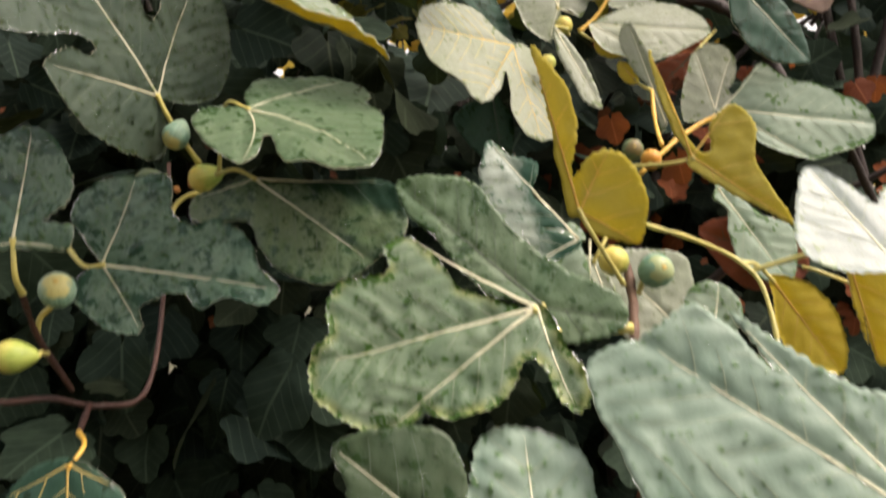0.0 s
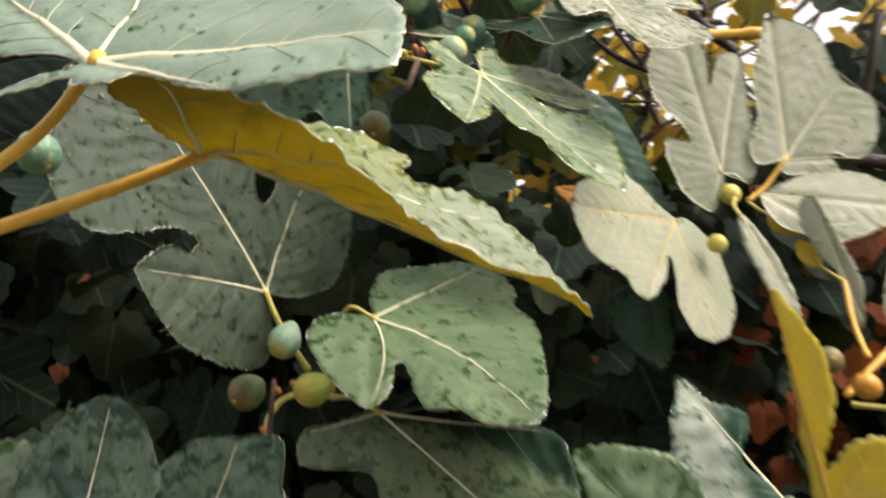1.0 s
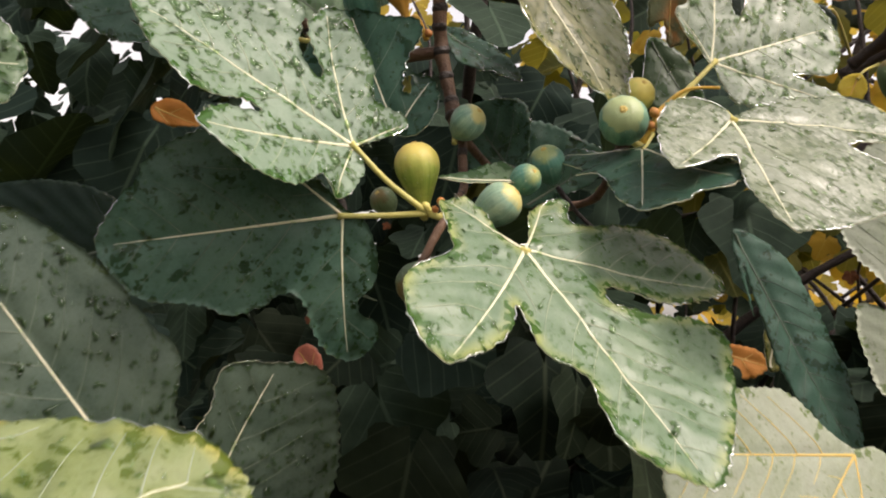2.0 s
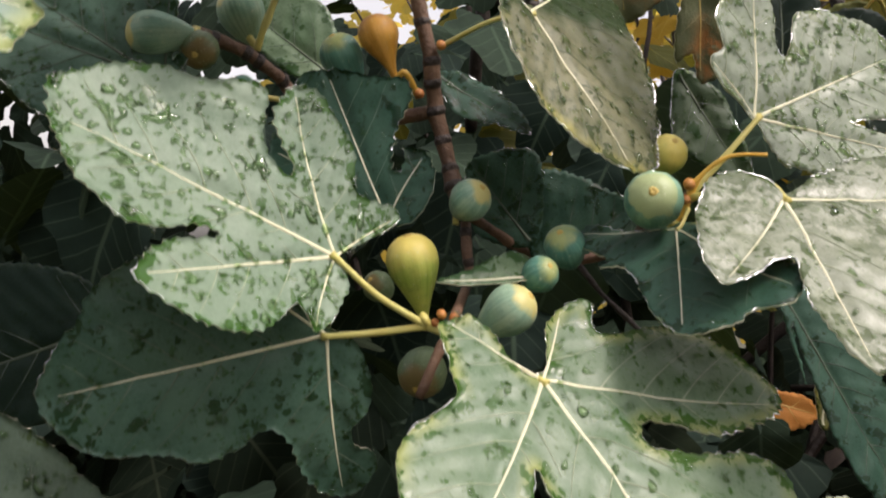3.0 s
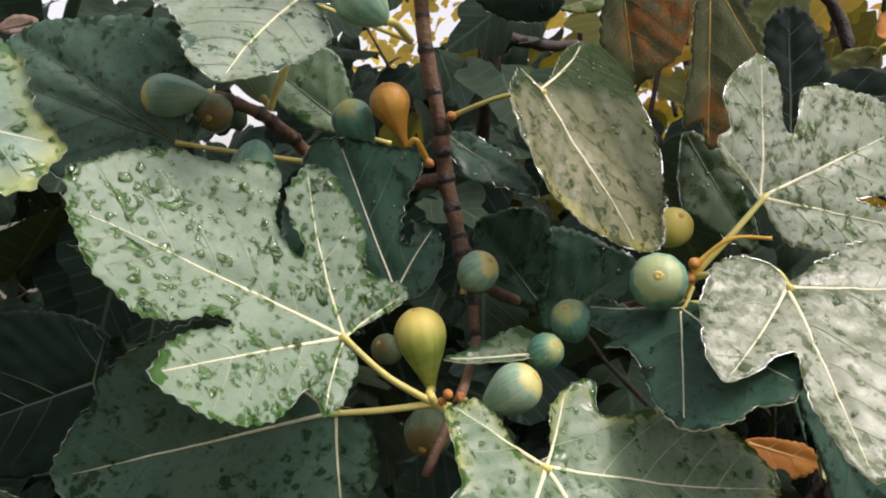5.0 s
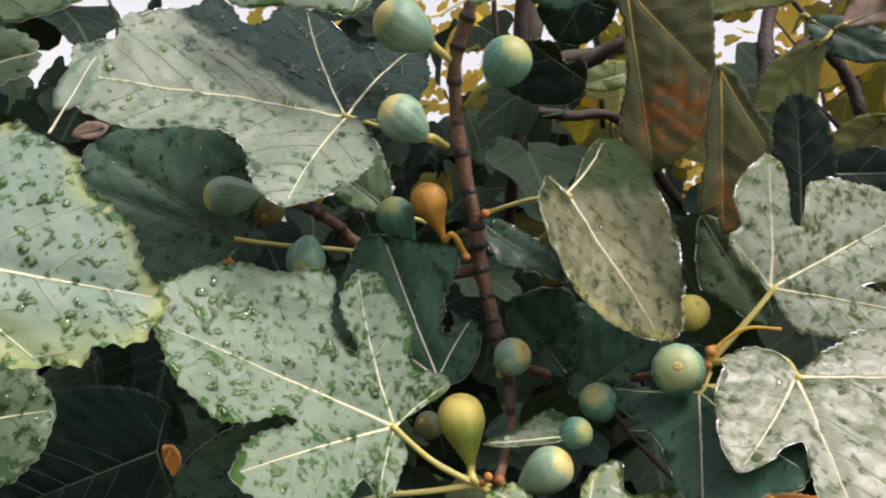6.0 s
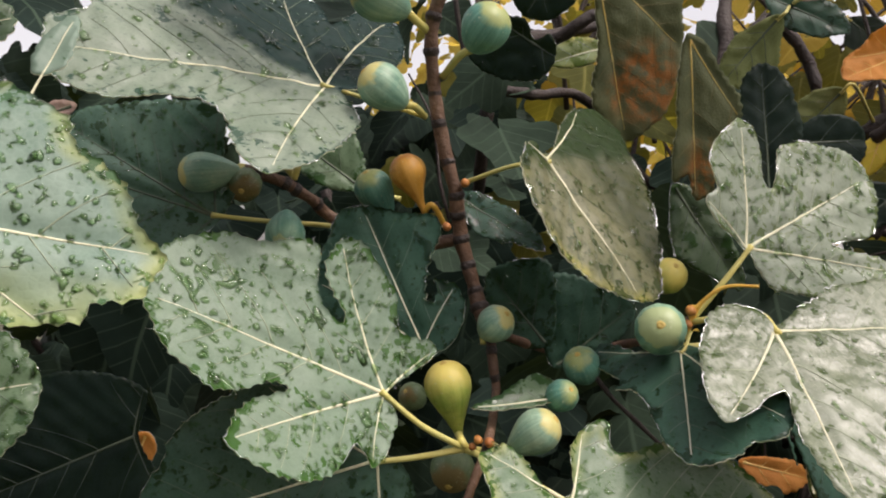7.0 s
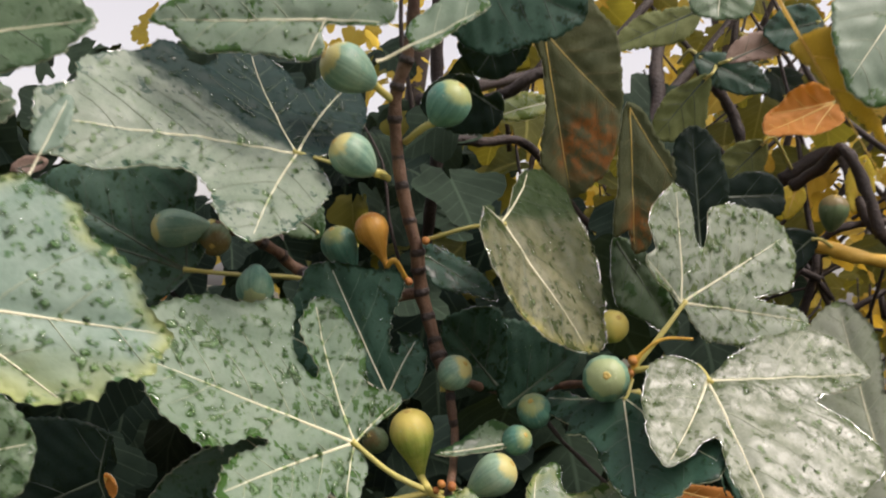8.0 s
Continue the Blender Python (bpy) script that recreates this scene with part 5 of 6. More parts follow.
fig_leaf((-0.206, 0.462, 1.505), (0.995, 0.005, 0.095), (-0.062, -0.727, 0.684), [(-140, 40, 'p'), (-104, 16, 's'), (-80, 24, 'p'), (-45, 30, 'p'), (-32, 28, 's'), (-26, 79, 't'), (-15, 119, 'p'), (-12, 137, 'p'), (0, 136, 't'), (12, 131, 'p'), (57, 98, 'p'), (91, 119, 't'), (113, 118, 'p'), (136, 160, 't'), (162, 97, 'p')], bend=(0.000, 0.000, 0.000), top='soft', drops=70, amber=True, thick=0.0034, label='grey-green fig leaf on an amber stalk', stalk=[(-0.248, 0.500, 1.487), (-0.273, 0.500, 1.466), (-0.315, 0.483, 1.427)])
fig_leaf((-0.433, 0.761, 1.988), (0.849, 0.465, 0.251), (0.402, -0.876, 0.265), [(-39, 48, 'p'), (-16, 77, 'p'), (0, 97, 't'), (29, 72, 'p'), (55, 50, 'p')], bend=(0.000, 0.000, 0.000), top='mid', stalk=[(-0.476, 0.776, 1.980), (-0.543, 0.793, 1.960)])
fig_leaf((0.161, 1.692, 2.157), (-0.806, -0.346, -0.480), (0.319, -0.937, 0.140), [(-58, 38, 'p'), (-36, 66, 'p'), (-20, 88, 's'), (-13, 112, 't'), (0, 130, 't'), (11, 104, 's'), (24, 84, 't'), (38, 62, 'p'), (60, 36, 'p')], bend=(1.5, 4, 16), wave=2.0, top='thin', low='amber', facing='low', vein='gold', label='curled orange withered leaf', stalk=[(0.213, 2.038, 2.202), (0.183, 1.854, 2.110)])
fig_leaf((-0.244, 0.614, 1.065), (0.096, -0.317, -0.943), (0.066, -0.944, 0.324), [(-87, 29, 'p'), (-66, 55, 't'), (-33, 69, 'p'), (0, 78, 't'), (23, 78, 'p'), (47, 77, 'p'), (62, 42, 't')], bend=(0.000, 0.000, 0.000), top='dark', vein='gold', amber=True, thick=0.002, stalk=[(-0.239, 0.631, 1.076), (-0.266, 0.675, 1.076)])
fig_leaf((-0.456, 1.344, 1.521), (-0.633, -0.262, 0.729), (0.394, -0.919, 0.012), [(-55, 20, 'p'), (-25, 40, 'p'), (0, 42, 't'), (30, 30, 'p'), (54, 17, 'p')], bend=(0.000, 0.000, 0.000), top='thin', low='withered', facing='low', vein='gold', label='small salmon-pink withered leaf')
fig_leaf((-0.029, 1.516, 1.618), (0.925, 0.337, -0.174), (0.371, -0.898, 0.236), [(-39, 36, 'p'), (-21, 62, 'p'), (0, 79, 't'), (15, 60, 'p'), (26, 31, 'p')], bend=(0.000, 0.000, 0.000), top='thin', low='amber', facing='low', vein='gold', label='orange withered leaf caught among the leaves')
fig_leaf((0.049, 1.465, 1.604), (0.037, 0.140, 0.989), (0.663, -0.745, 0.080), [(-57, 38, 'p'), (-19, 55, 'p'), (0, 69, 't'), (20, 44, 'p'), (34, 18, 'p')], bend=(0.000, 0.000, 0.000), top='khaki', label='narrow brown-edged hanging fig leaf')

# leaves at the lower edge of the bush
fig_leaf((0.216, 0.934, 1.222), (0.300, -0.381, -0.875), (0.034, -0.912, 0.409), [(-83, 35, 'p'), (-65, 53, 'p'), (-33, 75, 'p'), (0, 87, 't'), (11, 63, 'p'), (20, 34, 'p')], bend=(0.000, 0.000, 0.000), top='bloom', stalk=[(0.226, 0.934, 1.236), (0.245, 0.953, 1.265)])
fig_leaf((0.323, 0.987, 1.140), (-0.683, 0.245, 0.688), (0.036, -0.930, 0.367), [(-117, 26, 't'), (-73, 52, 'p'), (-52, 91, 'p'), (-22, 104, 'p'), (0, 125, 't'), (28, 84, 'p'), (67, 62, 'p'), (113, 40, 't')], bend=(0.000, 0.000, 0.000), top='bloom', stalk=[(0.336, 0.989, 1.116), (0.350, 0.993, 1.066)])
fig_leaf((0.353, 0.933, 1.130), (0.198, 0.366, 0.909), (0.036, -0.930, 0.367), [(-50, 39, 'p'), (-19, 62, 'p'), (0, 71, 't'), (29, 66, 'p'), (54, 45, 'p'), (115, 31, 'p')], bend=(0.000, 0.000, 0.000), top='sage', drops=40, stalk=[(0.357, 0.945, 1.098), (0.359, 0.964, 1.051)])
fig_leaf((0.520, 1.119, 1.204), (-0.940, 0.010, 0.342), (0.045, -0.987, 0.154), [(-62, 35, 'p'), (-25, 67, 'p'), (-14, 123, 'p'), (0, 150, 't'), (15, 120, 'p'), (36, 89, 'p'), (67, 44, 'p')], bend=(0.000, 0.000, 0.000), top='thin', low='red', facing='low', vein='dull', label='large red-brown withered fig leaf', stalk=[(0.537, 1.110, 1.199), (0.584, 1.108, 1.180)])

# leaves and twigs of the next branches, lit from behind
fig_leaf((-0.205, 1.476, 2.115), (-0.872, -0.379, -0.311), (0.305, -0.916, 0.261), [(-36, 36, 'p'), (-19, 68, 'p'), (0, 78, 't'), (15, 58, 'p'), (60, 17, 'p')], bend=(0.000, 0.000, 0.000), top='lime', low='olive', stalk=[(-0.196, 1.486, 2.123), (-0.189, 1.523, 2.149)])
fig_leaf((-0.012, 1.562, 2.163), (-0.611, -0.074, -0.788), (0.422, -0.873, -0.245), [(-30, 49, 'p'), (-16, 83, 'p'), (0, 107, 't'), (23, 89, 'p'), (38, 78, 'p'), (46, 39, 'p')], bend=(0.000, 0.000, 0.000), top='khaki', low='olive', facing='low', vein='dull', label='olive fig leaf lit from behind', stalk=[(-0.002, 1.587, 2.183), (-0.015, 1.913, 2.315)])
fig_leaf((0.079, 2.100, 2.317), (0.804, 0.190, -0.563), (0.319, -0.937, 0.140), [(-73, 31, 'p'), (-57, 69, 'p'), (-26, 94, 'p'), (0, 103, 't'), (18, 84, 'p'), (38, 54, 'p')], bend=(0.000, 0.000, 0.000), top='black', vein='dull', stalk=[(0.063, 2.096, 2.333), (0.026, 2.042, 2.374)])
fig_leaf((-0.026, 1.592, 2.201), (0.885, 0.189, -0.425), (0.309, -0.923, 0.232), [(-53, 35, 'p'), (-22, 73, 'p'), (0, 108, 't'), (17, 87, 'p'), (35, 44, 'p')], bend=(0.000, 0.000, 0.000), top='dark', vein='dull', stalk=[(-0.040, 1.627, 2.221), (-0.076, 1.918, 2.288)])
fig_leaf((0.016, 1.557, 2.183), (0.814, 0.346, 0.466), (0.319, -0.937, 0.140), [(-25, 30, 'p'), (-16, 70, 'p'), (0, 88, 't'), (17, 65, 'p'), (46, 28, 'p')], bend=(0.000, 0.000, 0.000), top='thin', low='mauve', facing='low', vein='dull', label='mauve-brown withered fig leaf', stalk=[(0.005, 1.586, 2.189), (-0.038, 1.923, 2.278)])
fig_leaf((-0.024, 1.516, 2.240), (-0.818, -0.347, -0.459), (0.319, -0.937, 0.140), [(-24, 56, 'p'), (-12, 96, 'p'), (0, 125, 't'), (14, 83, 'p'), (42, 43, 'p')], bend=(0.000, 0.000, 0.000), top='khaki', low='olive', facing='low', vein='dull', label='olive-brown fig leaf lit from behind', stalk=[(-0.007, 1.533, 2.256), (0.019, 1.598, 2.313)])
fig_leaf((0.008, 1.455, 2.266), (-0.058, -0.261, -0.963), (0.309, -0.923, 0.232), [(-48, 47, 'p'), (-27, 70, 'p'), (0, 69, 't'), (34, 65, 'p'), (67, 43, 'p')], bend=(0.000, 0.000, 0.000), top='mid', stalk=[(0.014, 1.475, 2.296), (0.025, 1.527, 2.354)])
fig_leaf((0.065, 1.681, 2.094), (-0.658, -0.111, -0.745), (0.333, -0.930, -0.156), [(-46, 41, 'p'), (-22, 71, 'p'), (0, 85, 't'), (16, 65, 'p'), (46, 37, 'p')], bend=(0.000, 0.000, 0.000), top='khaki', low='olive', facing='low', vein='dull', label='olive fig leaf lit from behind', stalk=[(0.080, 1.698, 2.106), (0.113, 1.863, 2.086)])
fig_leaf((0.120, 1.817, 2.052), (-0.278, -0.040, -0.960), (0.332, -0.942, -0.057), [(-71, 18, 'p'), (-39, 34, 'p'), (0, 55, 't'), (41, 29, 'p'), (75, 16, 'p')], bend=(0.000, 0.000, 0.000), top='thin', low='gold', facing='low', vein='gold', label='small bright yellow fig leaf', stalk=[(0.128, 1.825, 2.064), (0.147, 1.861, 2.086)])
fig_leaf((0.210, 1.773, 2.089), (-0.154, 0.006, -0.988), (0.332, -0.942, -0.057), [(-45, 30, 'p'), (-19, 59, 'p'), (0, 86, 't'), (23, 61, 'p'), (48, 21, 'p')], bend=(0.000, 0.000, 0.000), top='thin', low='gold', facing='low', vein='gold', label='small bright yellow fig leaf', stalk=[(0.206, 1.805, 2.086), (0.187, 1.855, 2.103)])
fig_leaf((0.129, 1.598, 2.243), (-0.903, -0.345, -0.257), (0.319, -0.937, 0.140), [(-74, 28, 'p'), (-30, 54, 'p'), (0, 79, 't'), (35, 61, 'p'), (73, 33, 'p')], bend=(0.000, 0.000, 0.000), top='dark', vein='dull', stalk=[(0.141, 1.614, 2.255), (0.172, 1.689, 2.336)])
fig_leaf((0.134, 1.656, 1.958), (-0.670, -0.327, -0.666), (0.319, -0.937, 0.140), [(-57, 40, 'p'), (-32, 68, 'p'), (0, 76, 't'), (21, 55, 'p'), (46, 24, 'p')], bend=(0.000, 0.000, 0.000), top='black', vein='dull', stalk=[(0.145, 1.655, 1.954), (0.165, 1.675, 1.941)])
twig('branch', [(-0.167, 1.452, 2.115), (-0.205, 1.417, 2.137), (-0.247, 1.413, 2.112), (-0.280, 1.426, 2.108)], 0.008, 0.007, BARK_DARK, 'dark knotted branch behind the figs')
twig('branch', [(-0.106, 1.701, 2.104), (-0.089, 1.720, 2.170), (-0.098, 1.744, 2.231), (-0.093, 1.801, 2.323)], 0.012, 0.01, BARK_DARK, 'thick dark upright branch of the next bush')
twig('branch', [(-0.032, 1.731, 2.224), (0.015, 1.767, 2.169), (0.034, 1.780, 2.109), (0.027, 1.820, 2.052)], 0.009, 0.008, BARK_DARK, 'dark knotted branch behind the leaves')
twig('branch', [(0.106, 1.719, 2.038), (0.142, 1.693, 2.059), (0.167, 1.657, 2.081), (0.197, 1.661, 2.030), (0.220, 1.666, 1.961)], 0.009, 0.008, BARK_DARK, 'dark forked branch with rough bark')
twig('branch', [(0.113, 1.781, 1.907), (0.151, 1.775, 1.960), (0.189, 1.769, 1.986), (0.270, 1.807, 2.000)], 0.007, 0.006, BARK_DARK, 'thin dark branch among the leaves')

# figs
fig((-0.221, 1.065, 1.733), (-0.131, -0.340, 0.931), 0.0186, skin='yellow', pear=0.9, waist=0.25, stalk=[(-0.196, 1.039, 1.695), (-0.192, 1.040, 1.689)])
fig((-0.198, 1.108, 1.781), (0.727, -0.333, 0.600), 0.0154, skin='flushed', pear=0.15, stalk=[(-0.211, 1.113, 1.762)])
fig((-0.065, 1.111, 1.786), (0.156, -0.965, 0.213), 0.0199, skin='green', pear=0.2, stalk=[(-0.054, 1.144, 1.772), (-0.042, 1.156, 1.772)])
fig((-0.071, 1.182, 1.829), (0.458, -0.673, 0.581), 0.0151, skin='yellow', pear=0.2)
fig((-0.144, 1.067, 1.705), (0.786, -0.010, 0.618), 0.0170, skin='flushed', pear=0.45, stalk=[(-0.165, 1.056, 1.686), (-0.185, 1.043, 1.688)])
fig((-0.129, 1.125, 1.752), (-0.078, -0.776, 0.626), 0.0152, skin='teal', pear=0.3)
fig((-0.134, 1.091, 1.730), (0.706, -0.503, 0.498), 0.0126, skin='teal', pear=0.3)
fig((-0.257, 1.172, 1.639), (0.159, -0.769, -0.619), 0.0206, skin='dull', pear=0.2)
fig((-0.280, 1.125, 1.710), (-0.184, -0.882, 0.433), 0.0124, skin='dull', pear=0.2)
fig((-0.463, 1.043, 1.897), (-0.845, -0.513, -0.148), 0.0193, skin='flushed', pear=0.5, stalk=[(-0.434, 1.067, 1.906), (-0.415, 1.095, 1.897)])
fig((-0.270, 1.015, 1.962), (-0.606, -0.605, 0.517), 0.0180, skin='flushed', pear=0.25, stalk=[(-0.252, 1.040, 1.950), (-0.268, 1.093, 1.953)])
fig((-0.190, 1.030, 2.007), (0.659, -0.285, 0.696), 0.0186, skin='teal', pear=0.12, stalk=[(-0.218, 1.045, 1.989), (-0.253, 1.094, 1.987)])
fig((-0.291, 1.035, 2.042), (-0.663, -0.656, 0.360), 0.0212, skin='flushed', pear=0.3, stalk=[(-0.266, 1.066, 2.026), (-0.262, 1.082, 2.022)])
fig((-0.286, 1.102, 1.907), (-0.312, -0.362, 0.878), 0.0160, skin='amber', pear=0.9, waist=1.0, stalk=[(-0.266, 1.115, 1.879), (-0.260, 1.130, 1.863)], amber=True)
fig((-0.320, 1.104, 1.893), (-0.222, -0.598, 0.770), 0.0169, skin='teal', pear=0.7)
fig((-0.433, 1.068, 1.890), (0.408, -0.774, -0.484), 0.0160, skin='dull', pear=0.2)
fig((-0.380, 1.060, 1.845), (0.294, -0.486, -0.823), 0.0173, skin='green', pear=0.3)
fig((-0.270, 0.648, 1.206), (0.322, -0.768, 0.554), 0.0155, skin='flushed', pear=0.2, stalk=[(-0.295, 0.667, 1.181), (-0.302, 0.672, 1.165)])
fig((-0.258, 0.557, 1.162), (-0.925, -0.381, 0.009), 0.0125, skin='yellow', pear=0.35, stalk=[(-0.262, 0.602, 1.158), (-0.296, 0.679, 1.146)])
fig((-0.281, 0.945, 1.369), (-0.216, -0.512, -0.832), 0.0162, skin='flushed', pear=0.3)
fig((-0.263, 0.983, 1.321), (-0.765, -0.562, -0.314), 0.0174, skin='yellow', pear=0.4)
fig((-0.331, 0.980, 1.314), (-0.353, -0.817, -0.455), 0.0184, skin='dull', pear=0.2)
fig((0.230, 0.858, 1.223), (-0.478, -0.830, 0.287), 0.0160, skin='yellow', pear=0.3)
fig((0.274, 0.851, 1.213), (0.300, -0.918, 0.258), 0.0185, skin='green', pear=0.2, stalk=[(0.257, 0.863, 1.188)])
fig((-0.315, 0.590, 1.487), (0.719, -0.268, -0.642), 0.0127, skin='green', pear=0.3)
fig((0.213, 1.354, 1.591), (0.052, -0.998, -0.043), 0.0146, skin='yellow', pear=0.2)
fig((0.181, 1.259, 1.512), (-0.669, -0.741, -0.052), 0.0125, skin='yellow', pear=0.2)
fig((0.302, 1.199, 1.372), (0.040, -0.960, 0.275), 0.0160, skin='dull', pear=0.2)
fig((0.310, 1.094, 1.349), (-0.245, -0.904, -0.349), 0.0140, skin='amber', pear=0.5)
fig((0.155, 1.620, 1.994), (0.075, -0.366, 0.928), 0.0192, skin='dull', pear=0.4)
twig('fruit_stalk', [(-0.337, 1.065, 1.257), (-0.335, 1.070, 1.282), (-0.321, 1.077, 1.301), (-0.288, 1.089, 1.312)], 0.004, 0.003, STALK, 'short yellow fruit stalk with buds', buds=[((-0.327, 1.065, 1.311), 0.005), ((-0.310, 1.072, 1.318), 0.005), ((-0.338, 1.056, 1.267), 0.004)])
fig((-0.427, 1.107, 1.936), (-0.202, -0.468, 0.860), 0.0200, skin='flushed', pear=0.3, stalk=[(-0.416, 1.110, 1.911), (-0.412, 1.115, 1.904)])
twig('leaf_stalk', [(-0.409, 1.111, 1.901), (-0.400, 1.107, 1.919), (-0.392, 1.107, 1.940), (-0.380, 1.106, 1.970), (-0.370, 1.110, 1.994)], 0.0032, 0.003, STALK, 'yellow leaf stalk rising from the twig')

fig_leaf((-0.735, 1.3, 1.841), (0.75, 0.55, -0.25), (0.55, -0.75, 0.3), [(-70, 20, 'p'), (-30, 34, 't'), (-14, 46, 's'), (0, 62, 't'), (24, 44, 'p'), (60, 24, 'p')], bend=(1.5, 0.0, 5.0), top='thin', low='amber', facing='low', vein='gold', label='orange withered leaf hanging in a gap')
# short spurs and thin stems among the figs
twig('leaf_stalk', [(-0.047, 1.142, 1.799), (-0.033, 1.142, 1.814), (-0.019, 1.142, 1.822), (0.003, 1.142, 1.823)], 0.0019, 0.0014, STALK_GOLD, 'short amber spur at the leaf stalk')
twig('fruit_stalk', [(-0.044, 1.146, 1.805), (-0.048, 1.146, 1.791), (-0.059, 1.146, 1.768)], 0.0036, 0.0030, STALK_GOLD, 'stout amber fruit stalk', buds=[((-0.047, 1.14, 1.801), 0.0045), ((-0.049, 1.14, 1.79), 0.004)])
twig('leaf_stalk', [(-0.134, 1.18, 1.741), (-0.113, 1.18, 1.719), (-0.092, 1.18, 1.702), (-0.07, 1.18, 1.684)], 0.0022, 0.0018, BARK_DARK, 'thin dark stem below the figs')
fig_leaf((-0.64, 1.19, 1.62), (-0.3, -0.1, -0.95), (0.45, -0.85, 0.2), [(-60, 22, 'p'), (-25, 36, 'p'), (0, 48, 't'), (28, 34, 'p'), (70, 18, 'p')], bend=(2.0, 0.0, 6.0), top='thin', low='amber', facing='low', vein='gold', label='small orange withered leaf below the big leaf')
fig_leaf((-0.598, 1.02, 1.957), (-0.85, -0.3, -0.3), (0.45, -0.85, 0.2), [(-50, 10, 'p'), (-20, 24, 'p'), (0, 34, 't'), (25, 20, 'p'), (70, 9, 'p')], bend=(4.0, 0.0, 9.0), top='thin', low='mauve', facing='low', vein='dull', label='small dry curled leaf in the shade')

# branches
twig('fig_branch', [(0.570, 0.717, 1.181), (0.530, 0.713, 1.151), (0.503, 0.623, 1.086), (0.446, 0.510, 1.012), (0.421, 0.476, 0.881), (0.451, 0.526, -0.030)], 0.006, 0.009, BARK, 'red-brown branch low on the bush')
twig('fig_branch', [(-0.266, 0.675, 1.076), (-0.272, 0.697, 1.084), (-0.282, 0.727, 1.090)], 0.003, 0.003, BARK_RED, 'short red-brown spur of the branch')
twig('fig_branch', [(-0.234, 1.048, 2.136), (-0.245, 1.071, 2.071), (-0.260, 1.081, 2.021), (-0.258, 1.098, 1.956), (-0.245, 1.113, 1.894), (-0.242, 1.127, 1.851), (-0.229, 1.133, 1.807), (-0.211, 1.127, 1.769)], 0.0054, 0.0066, BARK, 'red-brown upright fig branch with leaf scars', buds=[((-0.234, 1.109, 1.898), 0.004), ((-0.247, 1.105, 1.860), 0.004)], scars=14)
twig('fig_branch', [(-0.211, 1.128, 1.772), (-0.203, 1.120, 1.742), (-0.198, 1.116, 1.723), (-0.178, 1.047, 1.693), (-0.185, 1.019, 1.645)], 0.0040, 0.0034, BARK, 'thin red-brown end of the fig branch', buds=[((-0.174, 1.040, 1.696), 0.004), ((-0.181, 1.034, 1.698), 0.0035), ((-0.186, 1.036, 1.692), 0.003)], scars=4)
twig('fig_twig', [(-0.434, 1.067, 1.904), (-0.415, 1.095, 1.898), (-0.400, 1.120, 1.886), (-0.387, 1.153, 1.867), (-0.303, 1.119, 1.842), (-0.242, 1.127, 1.851)], 0.005, 0.006, BARK, 'red-brown twig bearing figs', scars=7)
twig('fig_twig', [(-0.047, 1.146, 1.793), (-0.074, 1.160, 1.778), (-0.139, 1.330, 1.757), (-0.204, 1.310, 1.746), (-0.214, 1.140, 1.772)], 0.005, 0.0045, BARK, 'red-brown side twig of the fig')
twig('branch', [(-0.345, 1.397, 2.333), (-0.363, 1.459, 2.167), (-0.365, 1.486, 2.067), (-0.381, 1.515, 1.995), (-0.415, 1.596, 1.924)], 0.009, 0.009, BARK_DARK, 'dark grey-brown upright branch of the fig')
twig('branch', [(-0.365, 1.485, 2.071), (-0.327, 1.553, 2.076), (-0.275, 1.654, 2.088), (-0.208, 1.759, 1.988), (-0.098, 1.833, 1.937)], 0.008, 0.007, BARK_DARK, 'dark grey-brown side branch of the fig')
twig('branch', [(-0.406, 1.509, 2.129), (-0.358, 1.626, 2.178), (-0.306, 1.738, 2.223), (-0.206, 1.849, 2.291), (-0.131, 1.927, 2.407)], 0.01, 0.008, BARK_DARK, 'dark branch crossing behind the leaves')
twig('branch', [(-0.142, 1.842, 2.151), (-0.085, 1.930, 2.241), (-0.023, 2.009, 2.344), (0.063, 2.066, 2.489)], 0.01, 0.009, BARK_DARK, 'dark slender branch with rough bark')
twig('branch', [(0.096, 1.867, 2.068), (0.179, 1.854, 2.112), (0.218, 1.765, 1.995), (0.292, 1.759, 1.922)], 0.012, 0.01, BARK_DARK, 'dark slender branch with rough bark')
twig('branch', [(0.099, 1.678, 1.959), (0.165, 1.675, 1.941), (0.228, 1.668, 1.927), (0.312, 1.653, 1.925)], 0.01, 0.01, STALK_GOLD, 'slender ochre branch grown over with lichen')
twig('branch', [(0.410, 1.547, 1.681), (0.493, 1.527, 1.668), (0.567, 1.514, 1.607), (0.651, 1.503, 1.442)], 0.012, 0.01, BARK_DARK, 'dark bent branch behind the pale leaves')
twig('fig_branch', [(-0.366, 0.636, 1.116), (-0.334, 0.666, 1.104), (-0.308, 0.704, 1.100), (-0.277, 0.740, 1.086), (-0.248, 0.778, 1.095), (-0.267, 0.870, 1.185), (-0.279, 0.919, 1.335)], 0.0028, 0.0026, BARK_RED, 'thin red-brown branch of the fig bush')
twig('fig_branch', [(-0.294, 0.635, 1.203), (-0.301, 0.673, 1.160), (-0.292, 0.714, 1.106)], 0.0028, 0.0026, BARK_RED, 'thin red-brown branch of the fig bush')
twig('leaf_stalk', [(0.266, 0.884, 1.262), (0.319, 0.874, 1.245), (0.361, 0.852, 1.222), (0.381, 0.834, 1.191), (0.386, 0.793, 1.119), (0.386, 0.786, 1.084)], 0.0026, 0.0026, STALK, 'long yellow-green leaf stalk')
